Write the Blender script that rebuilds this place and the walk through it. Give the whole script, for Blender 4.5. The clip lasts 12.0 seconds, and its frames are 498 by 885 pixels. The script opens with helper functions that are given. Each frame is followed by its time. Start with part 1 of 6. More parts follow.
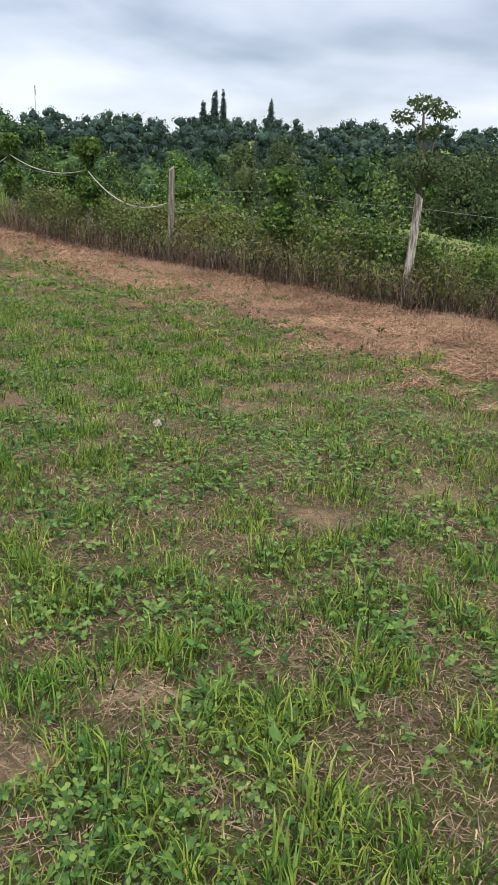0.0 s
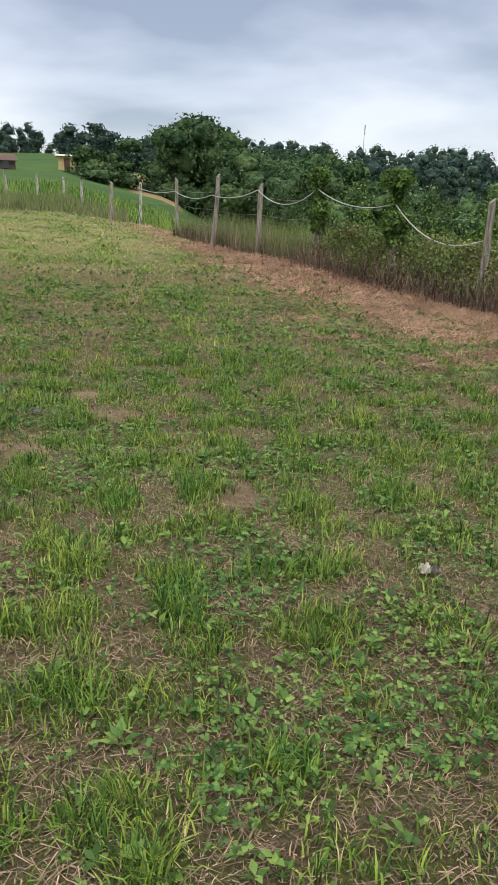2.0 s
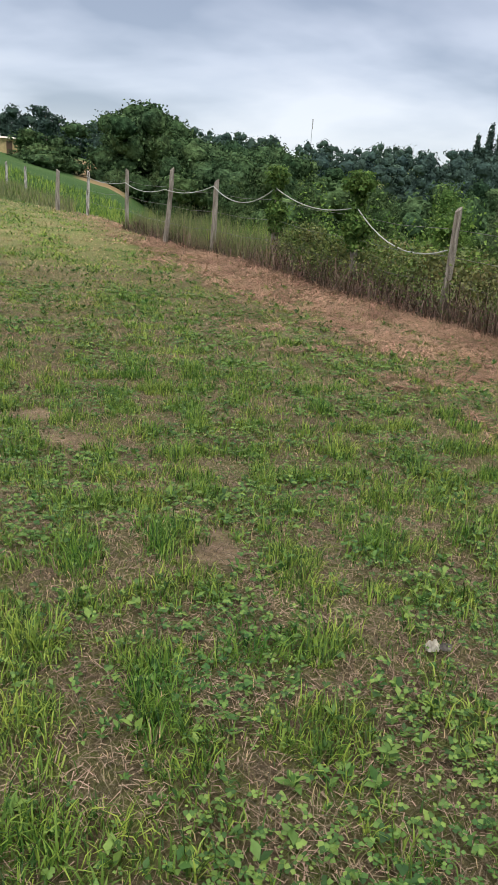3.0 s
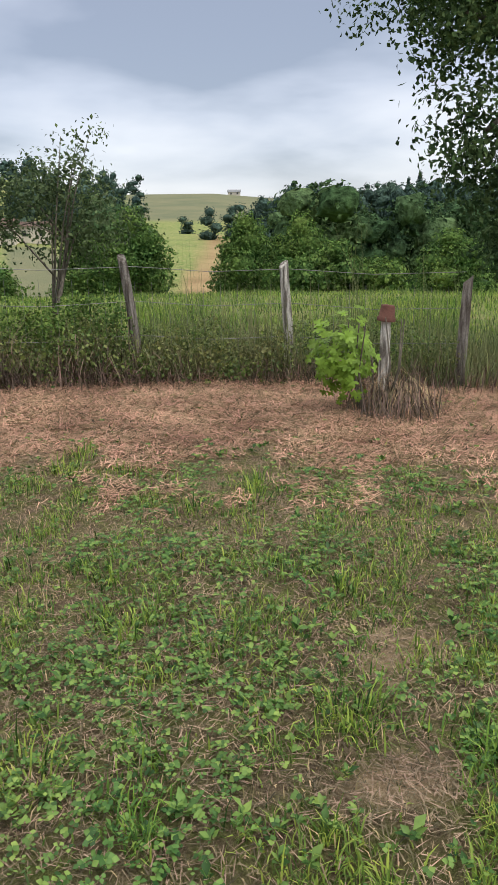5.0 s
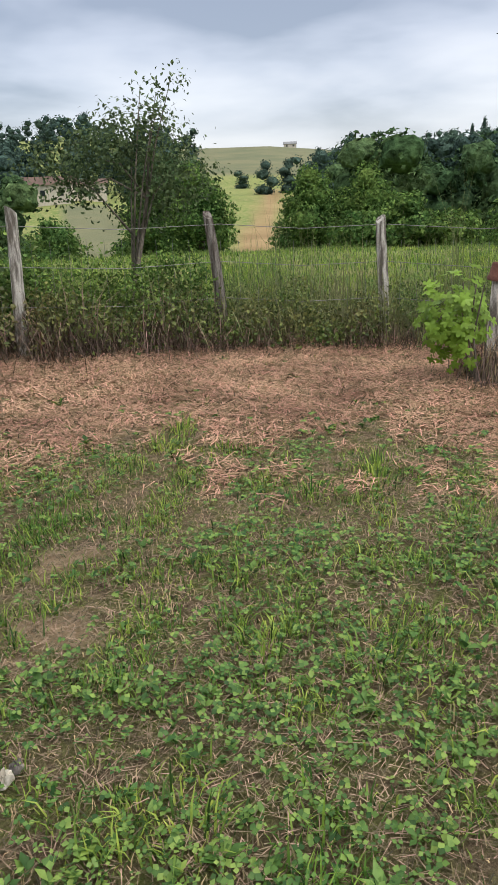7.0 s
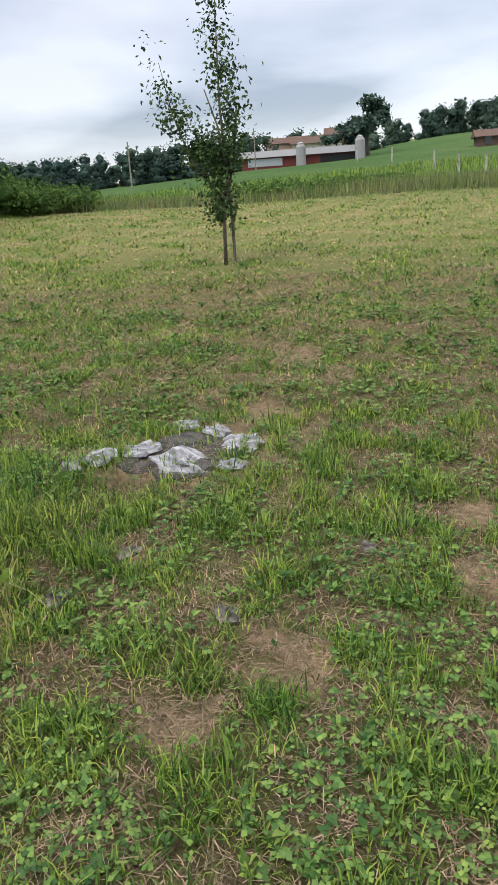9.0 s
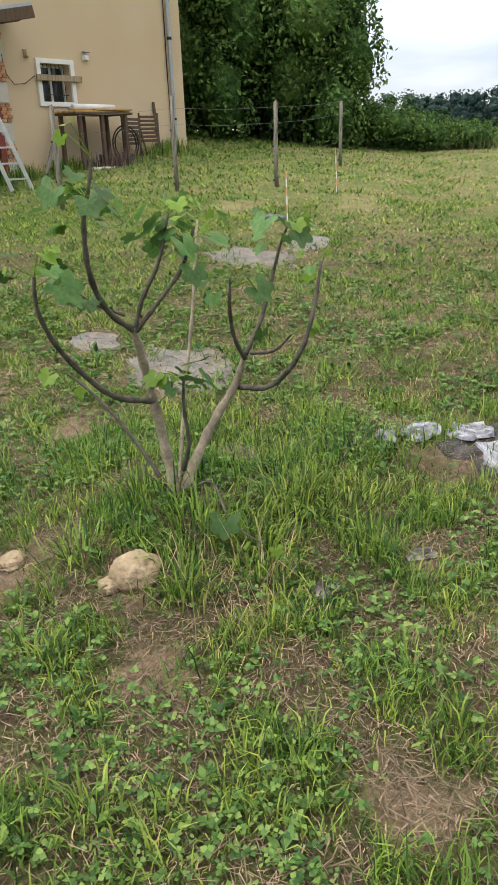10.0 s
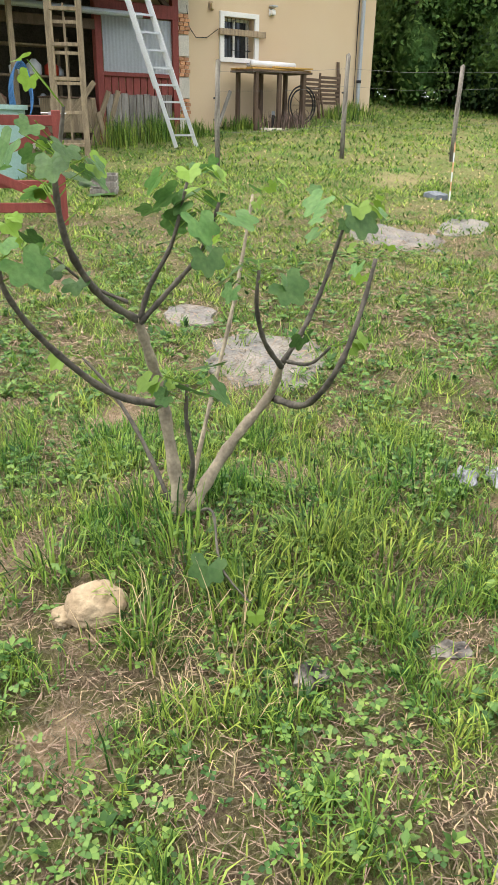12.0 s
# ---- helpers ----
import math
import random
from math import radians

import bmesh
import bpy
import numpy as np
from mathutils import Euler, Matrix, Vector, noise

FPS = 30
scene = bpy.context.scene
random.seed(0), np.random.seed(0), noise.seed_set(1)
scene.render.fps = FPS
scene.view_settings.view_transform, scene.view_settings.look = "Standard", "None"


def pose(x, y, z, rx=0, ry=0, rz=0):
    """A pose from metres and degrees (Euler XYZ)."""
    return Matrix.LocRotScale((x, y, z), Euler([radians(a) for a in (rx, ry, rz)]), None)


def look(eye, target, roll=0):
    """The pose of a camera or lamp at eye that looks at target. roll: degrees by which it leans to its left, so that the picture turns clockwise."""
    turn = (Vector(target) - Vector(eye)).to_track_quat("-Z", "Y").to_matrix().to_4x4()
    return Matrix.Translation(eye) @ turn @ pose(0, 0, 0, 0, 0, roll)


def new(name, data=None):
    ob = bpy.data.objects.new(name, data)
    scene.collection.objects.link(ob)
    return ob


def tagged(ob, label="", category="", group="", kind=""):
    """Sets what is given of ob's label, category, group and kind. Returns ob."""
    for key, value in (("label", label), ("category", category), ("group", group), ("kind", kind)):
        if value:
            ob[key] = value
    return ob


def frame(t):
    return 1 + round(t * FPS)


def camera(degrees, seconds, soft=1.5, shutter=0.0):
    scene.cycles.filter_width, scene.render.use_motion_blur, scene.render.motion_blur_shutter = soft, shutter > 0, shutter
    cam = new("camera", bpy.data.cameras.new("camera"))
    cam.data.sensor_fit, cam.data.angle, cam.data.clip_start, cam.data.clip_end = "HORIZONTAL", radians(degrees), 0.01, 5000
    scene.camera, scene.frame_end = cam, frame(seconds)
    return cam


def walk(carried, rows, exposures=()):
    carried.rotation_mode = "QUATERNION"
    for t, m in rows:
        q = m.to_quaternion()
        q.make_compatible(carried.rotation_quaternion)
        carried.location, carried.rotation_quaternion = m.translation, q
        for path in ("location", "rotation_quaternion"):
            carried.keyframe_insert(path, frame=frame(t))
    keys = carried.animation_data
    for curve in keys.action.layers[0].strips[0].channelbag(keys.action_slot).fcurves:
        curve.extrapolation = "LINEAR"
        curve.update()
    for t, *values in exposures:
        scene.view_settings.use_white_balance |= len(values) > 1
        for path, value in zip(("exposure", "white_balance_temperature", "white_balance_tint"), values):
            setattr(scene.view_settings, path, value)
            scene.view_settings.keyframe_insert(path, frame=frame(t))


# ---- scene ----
cam = camera(37.0, 12.0)
PATH = [
    (0, (2.723, -0.666, 1.519), (2.41, 1.196, 0.86), 2.0),
    (0.5, (2.675, -0.234, 1.492), (2.267, 1.594, 0.791), -0.5),
    (1, (2.466, 0.107, 1.512), (1.929, 1.902, 0.814), -0.6),
    (1.5, (2.416, 0.478, 1.497), (1.679, 2.22, 0.847), 0.5),
    (2, (2.309, 0.834, 1.523), (1.279, 2.439, 0.921), 1.5),
    (2.5, (2.097, 1.061, 1.62), (1.058, 2.657, 1.01), 2.4),
    (2.7, (2.027, 1.105, 1.643), (0.992, 2.701, 1.026), 2.6),
    (4.3, (1.231, 1.346, 1.543), (2.105, 3.067, 1.019), -0.1),
    (4.5, (1.183, 1.367, 1.55), (2.176, 3.02, 1.024), -2.5),
    (5, (1.129, 1.425, 1.551), (2.294, 2.956, 1.005), -1.0),
    (5.5, (1.22, 1.558, 1.541), (2.385, 3.079, 0.966), -1.7),
    (6, (1.299, 1.647, 1.547), (2.393, 3.205, 0.935), -3.4),
    (6.5, (1.208, 1.752, 1.555), (2.24, 3.341, 0.913), -2.3),
    (7, (1.081, 1.974, 1.553), (2.107, 3.564, 0.903), -2.1),
    (7.2, (1.043, 2.063, 1.54), (2.029, 3.677, 0.892), -1.5),
    (8.8, (0.927, 3.06, 1.512), (-0.708, 4.027, 0.885), -3.7),
    (9, (0.74, 3.068, 1.562), (-1.059, 3.671, 0.932), -3.9),
    (9.1, (0.676, 3.056, 1.559), (-1.165, 3.514, 0.925), -3.3),
    (9.3, (0.535, 3.063, 1.549), (-1.325, 3.333, 0.865), -2.0),
    (9.5, (0.439, 3.06, 1.529), (-1.42, 3.186, 0.802), -0.4),
    (10, (0.278, 3.265, 1.563), (-1.559, 2.958, 0.834), -2.2),
    (10.5, (0.172, 3.416, 1.581), (-1.592, 2.836, 0.839), -0.5),
    (11, (0.048, 3.502, 1.572), (-1.697, 2.876, 0.823), 0.1),
    (11.5, (-0.254, 3.564, 1.555), (-1.997, 2.959, 0.782), 1.3),
    (12, (-0.423, 3.622, 1.541), (-2.116, 2.919, 0.742), 1.0),
]
walk(cam, [(t, look(eye, target, roll)) for t, eye, target, roll in PATH], [(0, 0.03), (0.5, -0.05), (1.0, 0.02), (2.5, -0.08), (4.5, -0.08), (5.0, 0.0), (5.5, 0.0), (9.0, 0.05), (10.0, 0.25), (10.5, 0.5), (11.0, 0.72), (12.0, 0.82)])

# ---- sky and sun: an overcast summer day ----
world = bpy.data.worlds.new("overcast_sky")
scene.world = world
world.use_nodes = True
wn, wl = world.node_tree.nodes, world.node_tree.links
wn.clear()


def wnode(kind, **values):
    n = wn.new(kind)
    for k, v in values.items():
        n.inputs[k].default_value = v
    return n


w_out = wn.new("ShaderNodeOutputWorld")
w_bg = wnode("ShaderNodeBackground", Strength=0.1)
w_bg2 = wnode("ShaderNodeBackground", Strength=1.0)
w_add = wn.new("ShaderNodeAddShader")
sky = wn.new("ShaderNodeTexSky")
sky.sky_type, sky.sun_disc = "NISHITA", False
sky.sun_elevation, sky.sun_rotation = radians(52), radians(150)
w_co = wn.new("ShaderNodeTexCoord")
w_sep = wn.new("ShaderNodeSeparateXYZ")
wl.new(w_co.outputs["Generated"], w_sep.inputs[0])


def wmath(op, a, b=None):
    n = wn.new("ShaderNodeMath")
    n.operation = op
    for i, v in enumerate((a, b)):
        if v is None:
            continue
        if isinstance(v, (int, float)):
            n.inputs[i].default_value = v
        else:
            wl.new(v, n.inputs[i])
    return n.outputs[0]


w_up = wmath("MAXIMUM", w_sep.outputs[2], 0.0)
w_den = wmath("ADD", w_up, 0.17)
w_comb = wn.new("ShaderNodeCombineXYZ")
wl.new(wmath("DIVIDE", w_sep.outputs[0], w_den), w_comb.inputs[0])
wl.new(wmath("DIVIDE", w_sep.outputs[1], w_den), w_comb.inputs[1])
w_noise = wnode("ShaderNodeTexNoise", Scale=0.75, Detail=5.0, Roughness=0.46, Distortion=0.15)
wl.new(w_comb.outputs[0], w_noise.inputs["Vector"])
w_ramp = wn.new("ShaderNodeValToRGB")
w_ramp.color_ramp.elements[0].position, w_ramp.color_ramp.elements[0].color = 0.39, (0.31, 0.335, 0.415, 1)
w_ramp.color_ramp.elements[1].position, w_ramp.color_ramp.elements[1].color = 0.63, (0.80, 0.80, 0.86, 1)
mid = w_ramp.color_ramp.elements.new(0.50)
mid.color = (0.57, 0.59, 0.68, 1)
wl.new(w_noise.outputs["Fac"], w_ramp.inputs[0])
w_hor = wn.new("ShaderNodeMapRange")
w_hor.inputs["From Min"].default_value, w_hor.inputs["From Max"].default_value = 0.0, 0.10
wl.new(w_up, w_hor.inputs["Value"])
w_mix = wn.new("ShaderNodeMixRGB")
w_mix.inputs[1].default_value = (0.76, 0.77, 0.84, 1)
wl.new(w_hor.outputs[0], w_mix.inputs[0])
wl.new(w_ramp.outputs[0], w_mix.inputs[2])
w_zen = wn.new("ShaderNodeMapRange")
w_zen.inputs["From Min"].default_value, w_zen.inputs["From Max"].default_value = 0.3, 0.75
w_zen.inputs["To Min"].default_value, w_zen.inputs["To Max"].default_value = 0.88, 2.2
wl.new(w_up, w_zen.inputs["Value"])
w_top = wn.new("ShaderNodeMixRGB")
w_top.inputs[2].default_value = (0.80, 0.77, 0.70, 1)
w_fac = wn.new("ShaderNodeMapRange")
w_fac.inputs["From Min"].default_value, w_fac.inputs["From Max"].default_value = 0.3, 0.6
wl.new(w_up, w_fac.inputs["Value"])
wl.new(w_fac.outputs[0], w_top.inputs[0])
wl.new(w_mix.outputs[0], w_top.inputs[1])
wl.new(w_top.outputs[0], w_bg2.inputs["Color"])
wl.new(w_zen.outputs[0], w_bg2.inputs["Strength"])
wl.new(sky.outputs[0], w_bg.inputs["Color"])
w_bg.inputs["Strength"].default_value = 0.05
wl.new(w_bg.outputs[0], w_add.inputs[0])
wl.new(w_bg2.outputs[0], w_add.inputs[1])
wl.new(w_add.outputs[0], w_out.inputs[0])

sun = new("sun", bpy.data.lights.new("sun", "SUN"))
sun.data.energy, sun.data.angle, sun.data.color = 1.5, radians(30), (1.0, 0.93, 0.82)
sun.matrix_world = look((0, 0, 60), (-18, 38, 0))

# ---- materials ----
def material(name, colour, rough=0.8, vary=0.25, scale=6.0, fine=60.0, bump=0.3, metal=0.0, island=0.0, second=None, stretch=(1, 1, 1), blotch=0.5, random_ob=0.0, thin=0.0, spec=0.3, depth=0.01):
    """A surface with variation at two scales: colour to a second colour in blotches, and a fine grain with relief."""
    m = bpy.data.materials.new(name)
    m.use_nodes = True
    n, l = m.node_tree.nodes, m.node_tree.links
    bsdf = n["Principled BSDF"]
    bsdf.inputs["Roughness"].default_value, bsdf.inputs["Metallic"].default_value = rough, metal
    bsdf.inputs["Specular IOR Level"].default_value = spec
    co = n.new("ShaderNodeTexCoord")
    mp = n.new("ShaderNodeMapping")
    mp.inputs["Scale"].default_value = stretch
    l.new(co.outputs["Object"], mp.inputs[0])
    big, small = n.new("ShaderNodeTexNoise"), n.new("ShaderNodeTexNoise")
    big.inputs["Scale"].default_value, big.inputs["Detail"].default_value = scale, 4
    small.inputs["Scale"].default_value, small.inputs["Detail"].default_value = fine, 3
    l.new(mp.outputs[0], big.inputs["Vector"])
    l.new(mp.outputs[0], small.inputs["Vector"])
    second = second or tuple(c * (1 - vary) for c in colour)
    ramp = n.new("ShaderNodeValToRGB")
    ramp.color_ramp.elements[0].position, ramp.color_ramp.elements[1].position = 0.5 - 0.25 * blotch, 0.5 + 0.25 * blotch
    l.new(big.outputs["Fac"], ramp.inputs[0])
    mix = n.new("ShaderNodeMixRGB")
    mix.inputs[1].default_value, mix.inputs[2].default_value = (*colour, 1), (*second, 1)
    l.new(ramp.outputs[0], mix.inputs[0])
    hsv = n.new("ShaderNodeHueSaturation")
    l.new(mix.outputs[0], hsv.inputs["Color"])
    rng = n.new("ShaderNodeMapRange")
    rng.inputs["From Min"].default_value, rng.inputs["From Max"].default_value = 0.3, 0.7
    rng.inputs["To Min"].default_value, rng.inputs["To Max"].default_value = 1 - vary, 1 + vary
    l.new(small.outputs["Fac"], rng.inputs["Value"])
    val = rng.outputs[0]
    if island or random_ob:
        if island:
            src = n.new("ShaderNodeNewGeometry").outputs["Random Per Island"]
        else:
            src = n.new("ShaderNodeObjectInfo").outputs["Random"]
        r2 = n.new("ShaderNodeMapRange")
        amount = island or random_ob
        r2.inputs["To Min"].default_value, r2.inputs["To Max"].default_value = 1 - amount, 1 + amount
        l.new(src, r2.inputs["Value"])
        mul = n.new("ShaderNodeMath")
        mul.operation = "MULTIPLY"
        l.new(val, mul.inputs[0])
        l.new(r2.outputs[0], mul.inputs[1])
        val = mul.outputs[0]
        if island:
            r3 = n.new("ShaderNodeMapRange")
            r3.inputs["To Min"].default_value, r3.inputs["To Max"].default_value = 0.5 + 0.05 * island, 0.5 - 0.05 * island
            l.new(src, r3.inputs["Value"])
            l.new(r3.outputs[0], hsv.inputs["Hue"])
    l.new(val, hsv.inputs["Value"])
    out_colour = hsv.outputs[0]
    l.new(out_colour, bsdf.inputs["Base Color"])
    if bump:
        b = n.new("ShaderNodeBump")
        b.inputs["Strength"].default_value, b.inputs["Distance"].default_value = bump, depth
        l.new(small.outputs["Fac"], b.inputs["Height"])
        l.new(b.outputs[0], bsdf.inputs["Normal"])
    if thin:
        tr = n.new("ShaderNodeBsdfTranslucent")
        l.new(out_colour, tr.inputs["Color"])
        ms = n.new("ShaderNodeMixShader")
        ms.inputs[0].default_value = thin
        l.new(bsdf.outputs[0], ms.inputs[1])
        l.new(tr.outputs[0], ms.inputs[2])
        l.new(ms.outputs[0], n["Material Output"].inputs[0])
    return m


def leafy(name, colour, second, island=0.35, thin=0.3, rough=0.5, scale=1.2, vary=0.15, fine=40, bump=0, **more):
    return material(name, colour, rough, vary, scale, fine, bump, island=island, second=second, thin=thin, blotch=0.8, **more)


M_POST = material("weathered_wood", (0.36, 0.33, 0.29), 0.9, 0.35, 5, 60, 0.9, second=(0.16, 0.14, 0.12), stretch=(6, 6, 0.7), blotch=0.6)
M_POST_DARK = material("dark_wood", (0.085, 0.07, 0.062), 0.9, 0.4, 5, 60, 0.9, second=(0.24, 0.22, 0.205), stretch=(6, 6, 0.7), blotch=0.4)
M_POST_PALE = material("pale_wood", (0.56, 0.54, 0.51), 0.9, 0.35, 5, 60, 0.9, second=(0.15, 0.135, 0.12), stretch=(6, 6, 0.9), blotch=0.35)
M_WIRE = material("galvanised_wire", (0.22, 0.22, 0.22), 0.5, 0.2, metal=0.7, bump=0)
M_ROPE = material("white_rope", (0.46, 0.48, 0.46), 0.8, 0.2, 8, 200, 0.4)
M_BARK = material("bark", (0.16, 0.14, 0.115), 0.9, 0.35, 6, 50, 0.9, second=(0.08, 0.07, 0.055), stretch=(1, 1, 0.4))
M_GRASS = leafy("grass_blades", (0.082, 0.205, 0.032), (0.225, 0.32, 0.062), 0.8, 0.4, 0.45, 2.2)
M_GRASS_DRY = leafy("dry_grass", (0.50, 0.40, 0.235), (0.32, 0.265, 0.13), 0.7, 0.2, 0.7, 1.6)
M_STRAW = leafy("cut_straw", (0.50, 0.355, 0.225), (0.24, 0.155, 0.098), 0.95, 0.1, 0.8, 1.6)
M_CLOVER = leafy("clover_leaves", (0.064, 0.162, 0.036), (0.14, 0.235, 0.054), 0.65, 0.25, 0.5, 2.4)
M_FOREST = leafy("far_foliage", (0.040, 0.080, 0.044), (0.088, 0.142, 0.058), 0.35, 0.1, 1.0, 0.11, vary=0.7, fine=1.1, bump=1.0, depth=1.2, spec=0.0)
# far crowns: aerial haze is mixed into the leaf colour as a blue-grey tint
M_FOREST_HAZE = leafy("haze_tinted_foliage", (0.046, 0.080, 0.078), (0.076, 0.118, 0.088), 0.25, 0.1, 1.0, 0.06, vary=0.6, fine=0.6, bump=1.0, depth=2.0, spec=0.0)
M_LEAF_MID = leafy("tree_leaves", (0.075, 0.155, 0.046), (0.13, 0.21, 0.052), 0.45, 0.25, 0.8, 0.55, vary=0.55, fine=5, bump=1.0, depth=0.25, spec=0.1)
M_LEAF_DARK = leafy("dark_leaves", (0.048, 0.092, 0.040), (0.088, 0.140, 0.052), 0.5, 0.2, 0.8, 0.4, vary=0.55, fine=5, bump=1.0, depth=0.25, spec=0.1)
M_LEAF_OLIVE = leafy("olive_leaves", (0.065, 0.11, 0.045), (0.10, 0.145, 0.06), 0.4, 0.25, 0.7, 0.5, vary=0.5, fine=5, bump=1.0, depth=0.25)
M_BRAMBLE = leafy("bramble_leaves", (0.10, 0.19, 0.042), (0.16, 0.155, 0.06), 0.6, 0.25, 0.5, 1.8)
M_SHOOT = leafy("young_shoots", (0.11, 0.22, 0.045), (0.17, 0.28, 0.06), 0.45, 0.35, 0.5, 1.0)
M_THATCH = leafy("dead_thatch", (0.31, 0.245, 0.165), (0.16, 0.122, 0.084), 0.8, 0.1, 0.9, 2.0)
M_STEM = leafy("dry_stems", (0.20, 0.145, 0.11), (0.085, 0.065, 0.052), 0.8, 0.0, 0.9, 2.0)
M_TALLGRASS = leafy("tall_grass", (0.12, 0.175, 0.058), (0.22, 0.215, 0.11), 0.4, 0.3, 0.6, 0.6)


def ground_material():
    """Soil, thatch and short turf; the strip along the fence is mown to brown straw, and pale earth shows in bare patches."""
    m = bpy.data.materials.new("meadow_ground")
    m.use_nodes = True
    n, l = m.node_tree.nodes, m.node_tree.links
    bsdf = n["Principled BSDF"]
    bsdf.inputs["Roughness"].default_value = 0.95
    bsdf.inputs["Specular IOR Level"].default_value = 0.1
    co = n.new("ShaderNodeTexCoord")

    def tex(scale, detail=5, rough=0.6, stretch=None):
        t = n.new("ShaderNodeTexNoise")
        t.inputs["Scale"].default_value, t.inputs["Detail"].default_value, t.inputs["Roughness"].default_value = scale, detail, rough
        l.new(co.outputs["Object"], t.inputs["Vector"])
        return t.outputs["Fac"]

    def ramp(fac, stops):
        r = n.new("ShaderNodeValToRGB")
        e = r.color_ramp.elements
        while len(e) < len(stops):
            e.new(0.5)
        for el, (p, c) in zip(e, stops):
            el.position, el.color = p, (*c, 1)
        l.new(fac, r.inputs[0])
        return r.outputs[0]

    def mix(fac, a, b):
        x = n.new("ShaderNodeMixRGB")
        l.new(fac, x.inputs[0])
        l.new(a, x.inputs[1])
        l.new(b, x.inputs[2])
        return x.outputs[0]

    at = n.new("ShaderNodeAttribute")
    at.attribute_name = "cover"
    sep = n.new("ShaderNodeSeparateColor")
    l.new(at.outputs["Color"], sep.inputs[0])
    soil = ramp(tex(60, 8, 0.85), [(0.32, (0.038, 0.028, 0.018)), (0.5, (0.15, 0.112, 0.074)), (0.68, (0.36, 0.28, 0.185))])
    turf = ramp(tex(55, 8, 0.85), [(0.32, (0.022, 0.03, 0.009)), (0.5, (0.125, 0.15, 0.044)), (0.68, (0.34, 0.34, 0.15))])
    straw = ramp(tex(60, 8, 0.88), [(0.32, (0.045, 0.026, 0.017)), (0.5, (0.235, 0.145, 0.092)), (0.68, (0.50, 0.35, 0.235))])
    sand = ramp(tex(25, 6, 0.7), [(0.3, (0.22, 0.155, 0.095)), (0.55, (0.40, 0.295, 0.19)), (0.75, (0.54, 0.43, 0.30))])
    far = mix(ramp(tex(1.1, 5, 0.65), [(0.42, (0, 0, 0)), (0.66, (0.8, 0.8, 0.8))]), ramp(tex(0.07, 4, 0.55), [(0.35, (0.11, 0.175, 0.048)), (0.55, (0.155, 0.215, 0.062)), (0.75, (0.22, 0.24, 0.088))]), ramp(tex(14, 6, 0.8), [(0.35, (0.18, 0.16, 0.07)), (0.65, (0.46, 0.385, 0.21))]))
    thatch = mix(ramp(tex(9, 4), [(0.38, (0, 0, 0)), (0.62, (1, 1, 1))]), turf, soil)
    base = mix(sep.outputs[0], thatch, straw)
    patch = n.new("ShaderNodeMath")
    patch.operation, patch.use_clamp = "MULTIPLY_ADD", True
    l.new(sep.outputs[1], patch.inputs[0])
    patch.inputs[1].default_value = 1.5
    wear = n.new("ShaderNodeMath")
    wear.operation = "MULTIPLY_ADD"
    l.new(tex(14, 5, 0.7), wear.inputs[0])
    wear.inputs[1].default_value, wear.inputs[2].default_value = -2.2, 0.75
    l.new(wear.outputs[0], patch.inputs[2])
    base = mix(patch.outputs[0], base, sand)
    base = mix(sep.outputs[2], base, far)
    hill = n.new("ShaderNodeAttribute")
    hill.attribute_name = "field"
    hs = n.new("ShaderNodeSeparateColor")
    l.new(hill.outputs["Color"], hs.inputs[0])
    brown = ramp(tex(0.12, 5, 0.6), [(0.35, (0.23, 0.16, 0.085)), (0.65, (0.32, 0.235, 0.13))])
    pale = ramp(tex(0.06, 5, 0.6), [(0.35, (0.125, 0.14, 0.085)), (0.65, (0.175, 0.175, 0.105))])
    grassland = ramp(tex(0.05, 6, 0.65), [(0.35, (0.040, 0.088, 0.026)), (0.55, (0.058, 0.112, 0.033)), (0.75, (0.095, 0.132, 0.047))])
    base = mix(hs.outputs[2], base, grassland)
    base = mix(hs.outputs[0], base, brown)
    base = mix(hs.outputs[1], base, pale)
    l.new(base, bsdf.inputs["Base Color"])
    b = n.new("ShaderNodeBump")
    b.inputs["Strength"].default_value, b.inputs["Distance"].default_value = 1.0, 0.03
    l.new(tex(45, 7, 0.85), b.inputs["Height"])
    l.new(b.outputs[0], bsdf.inputs["Normal"])
    return m


M_GROUND = ground_material()

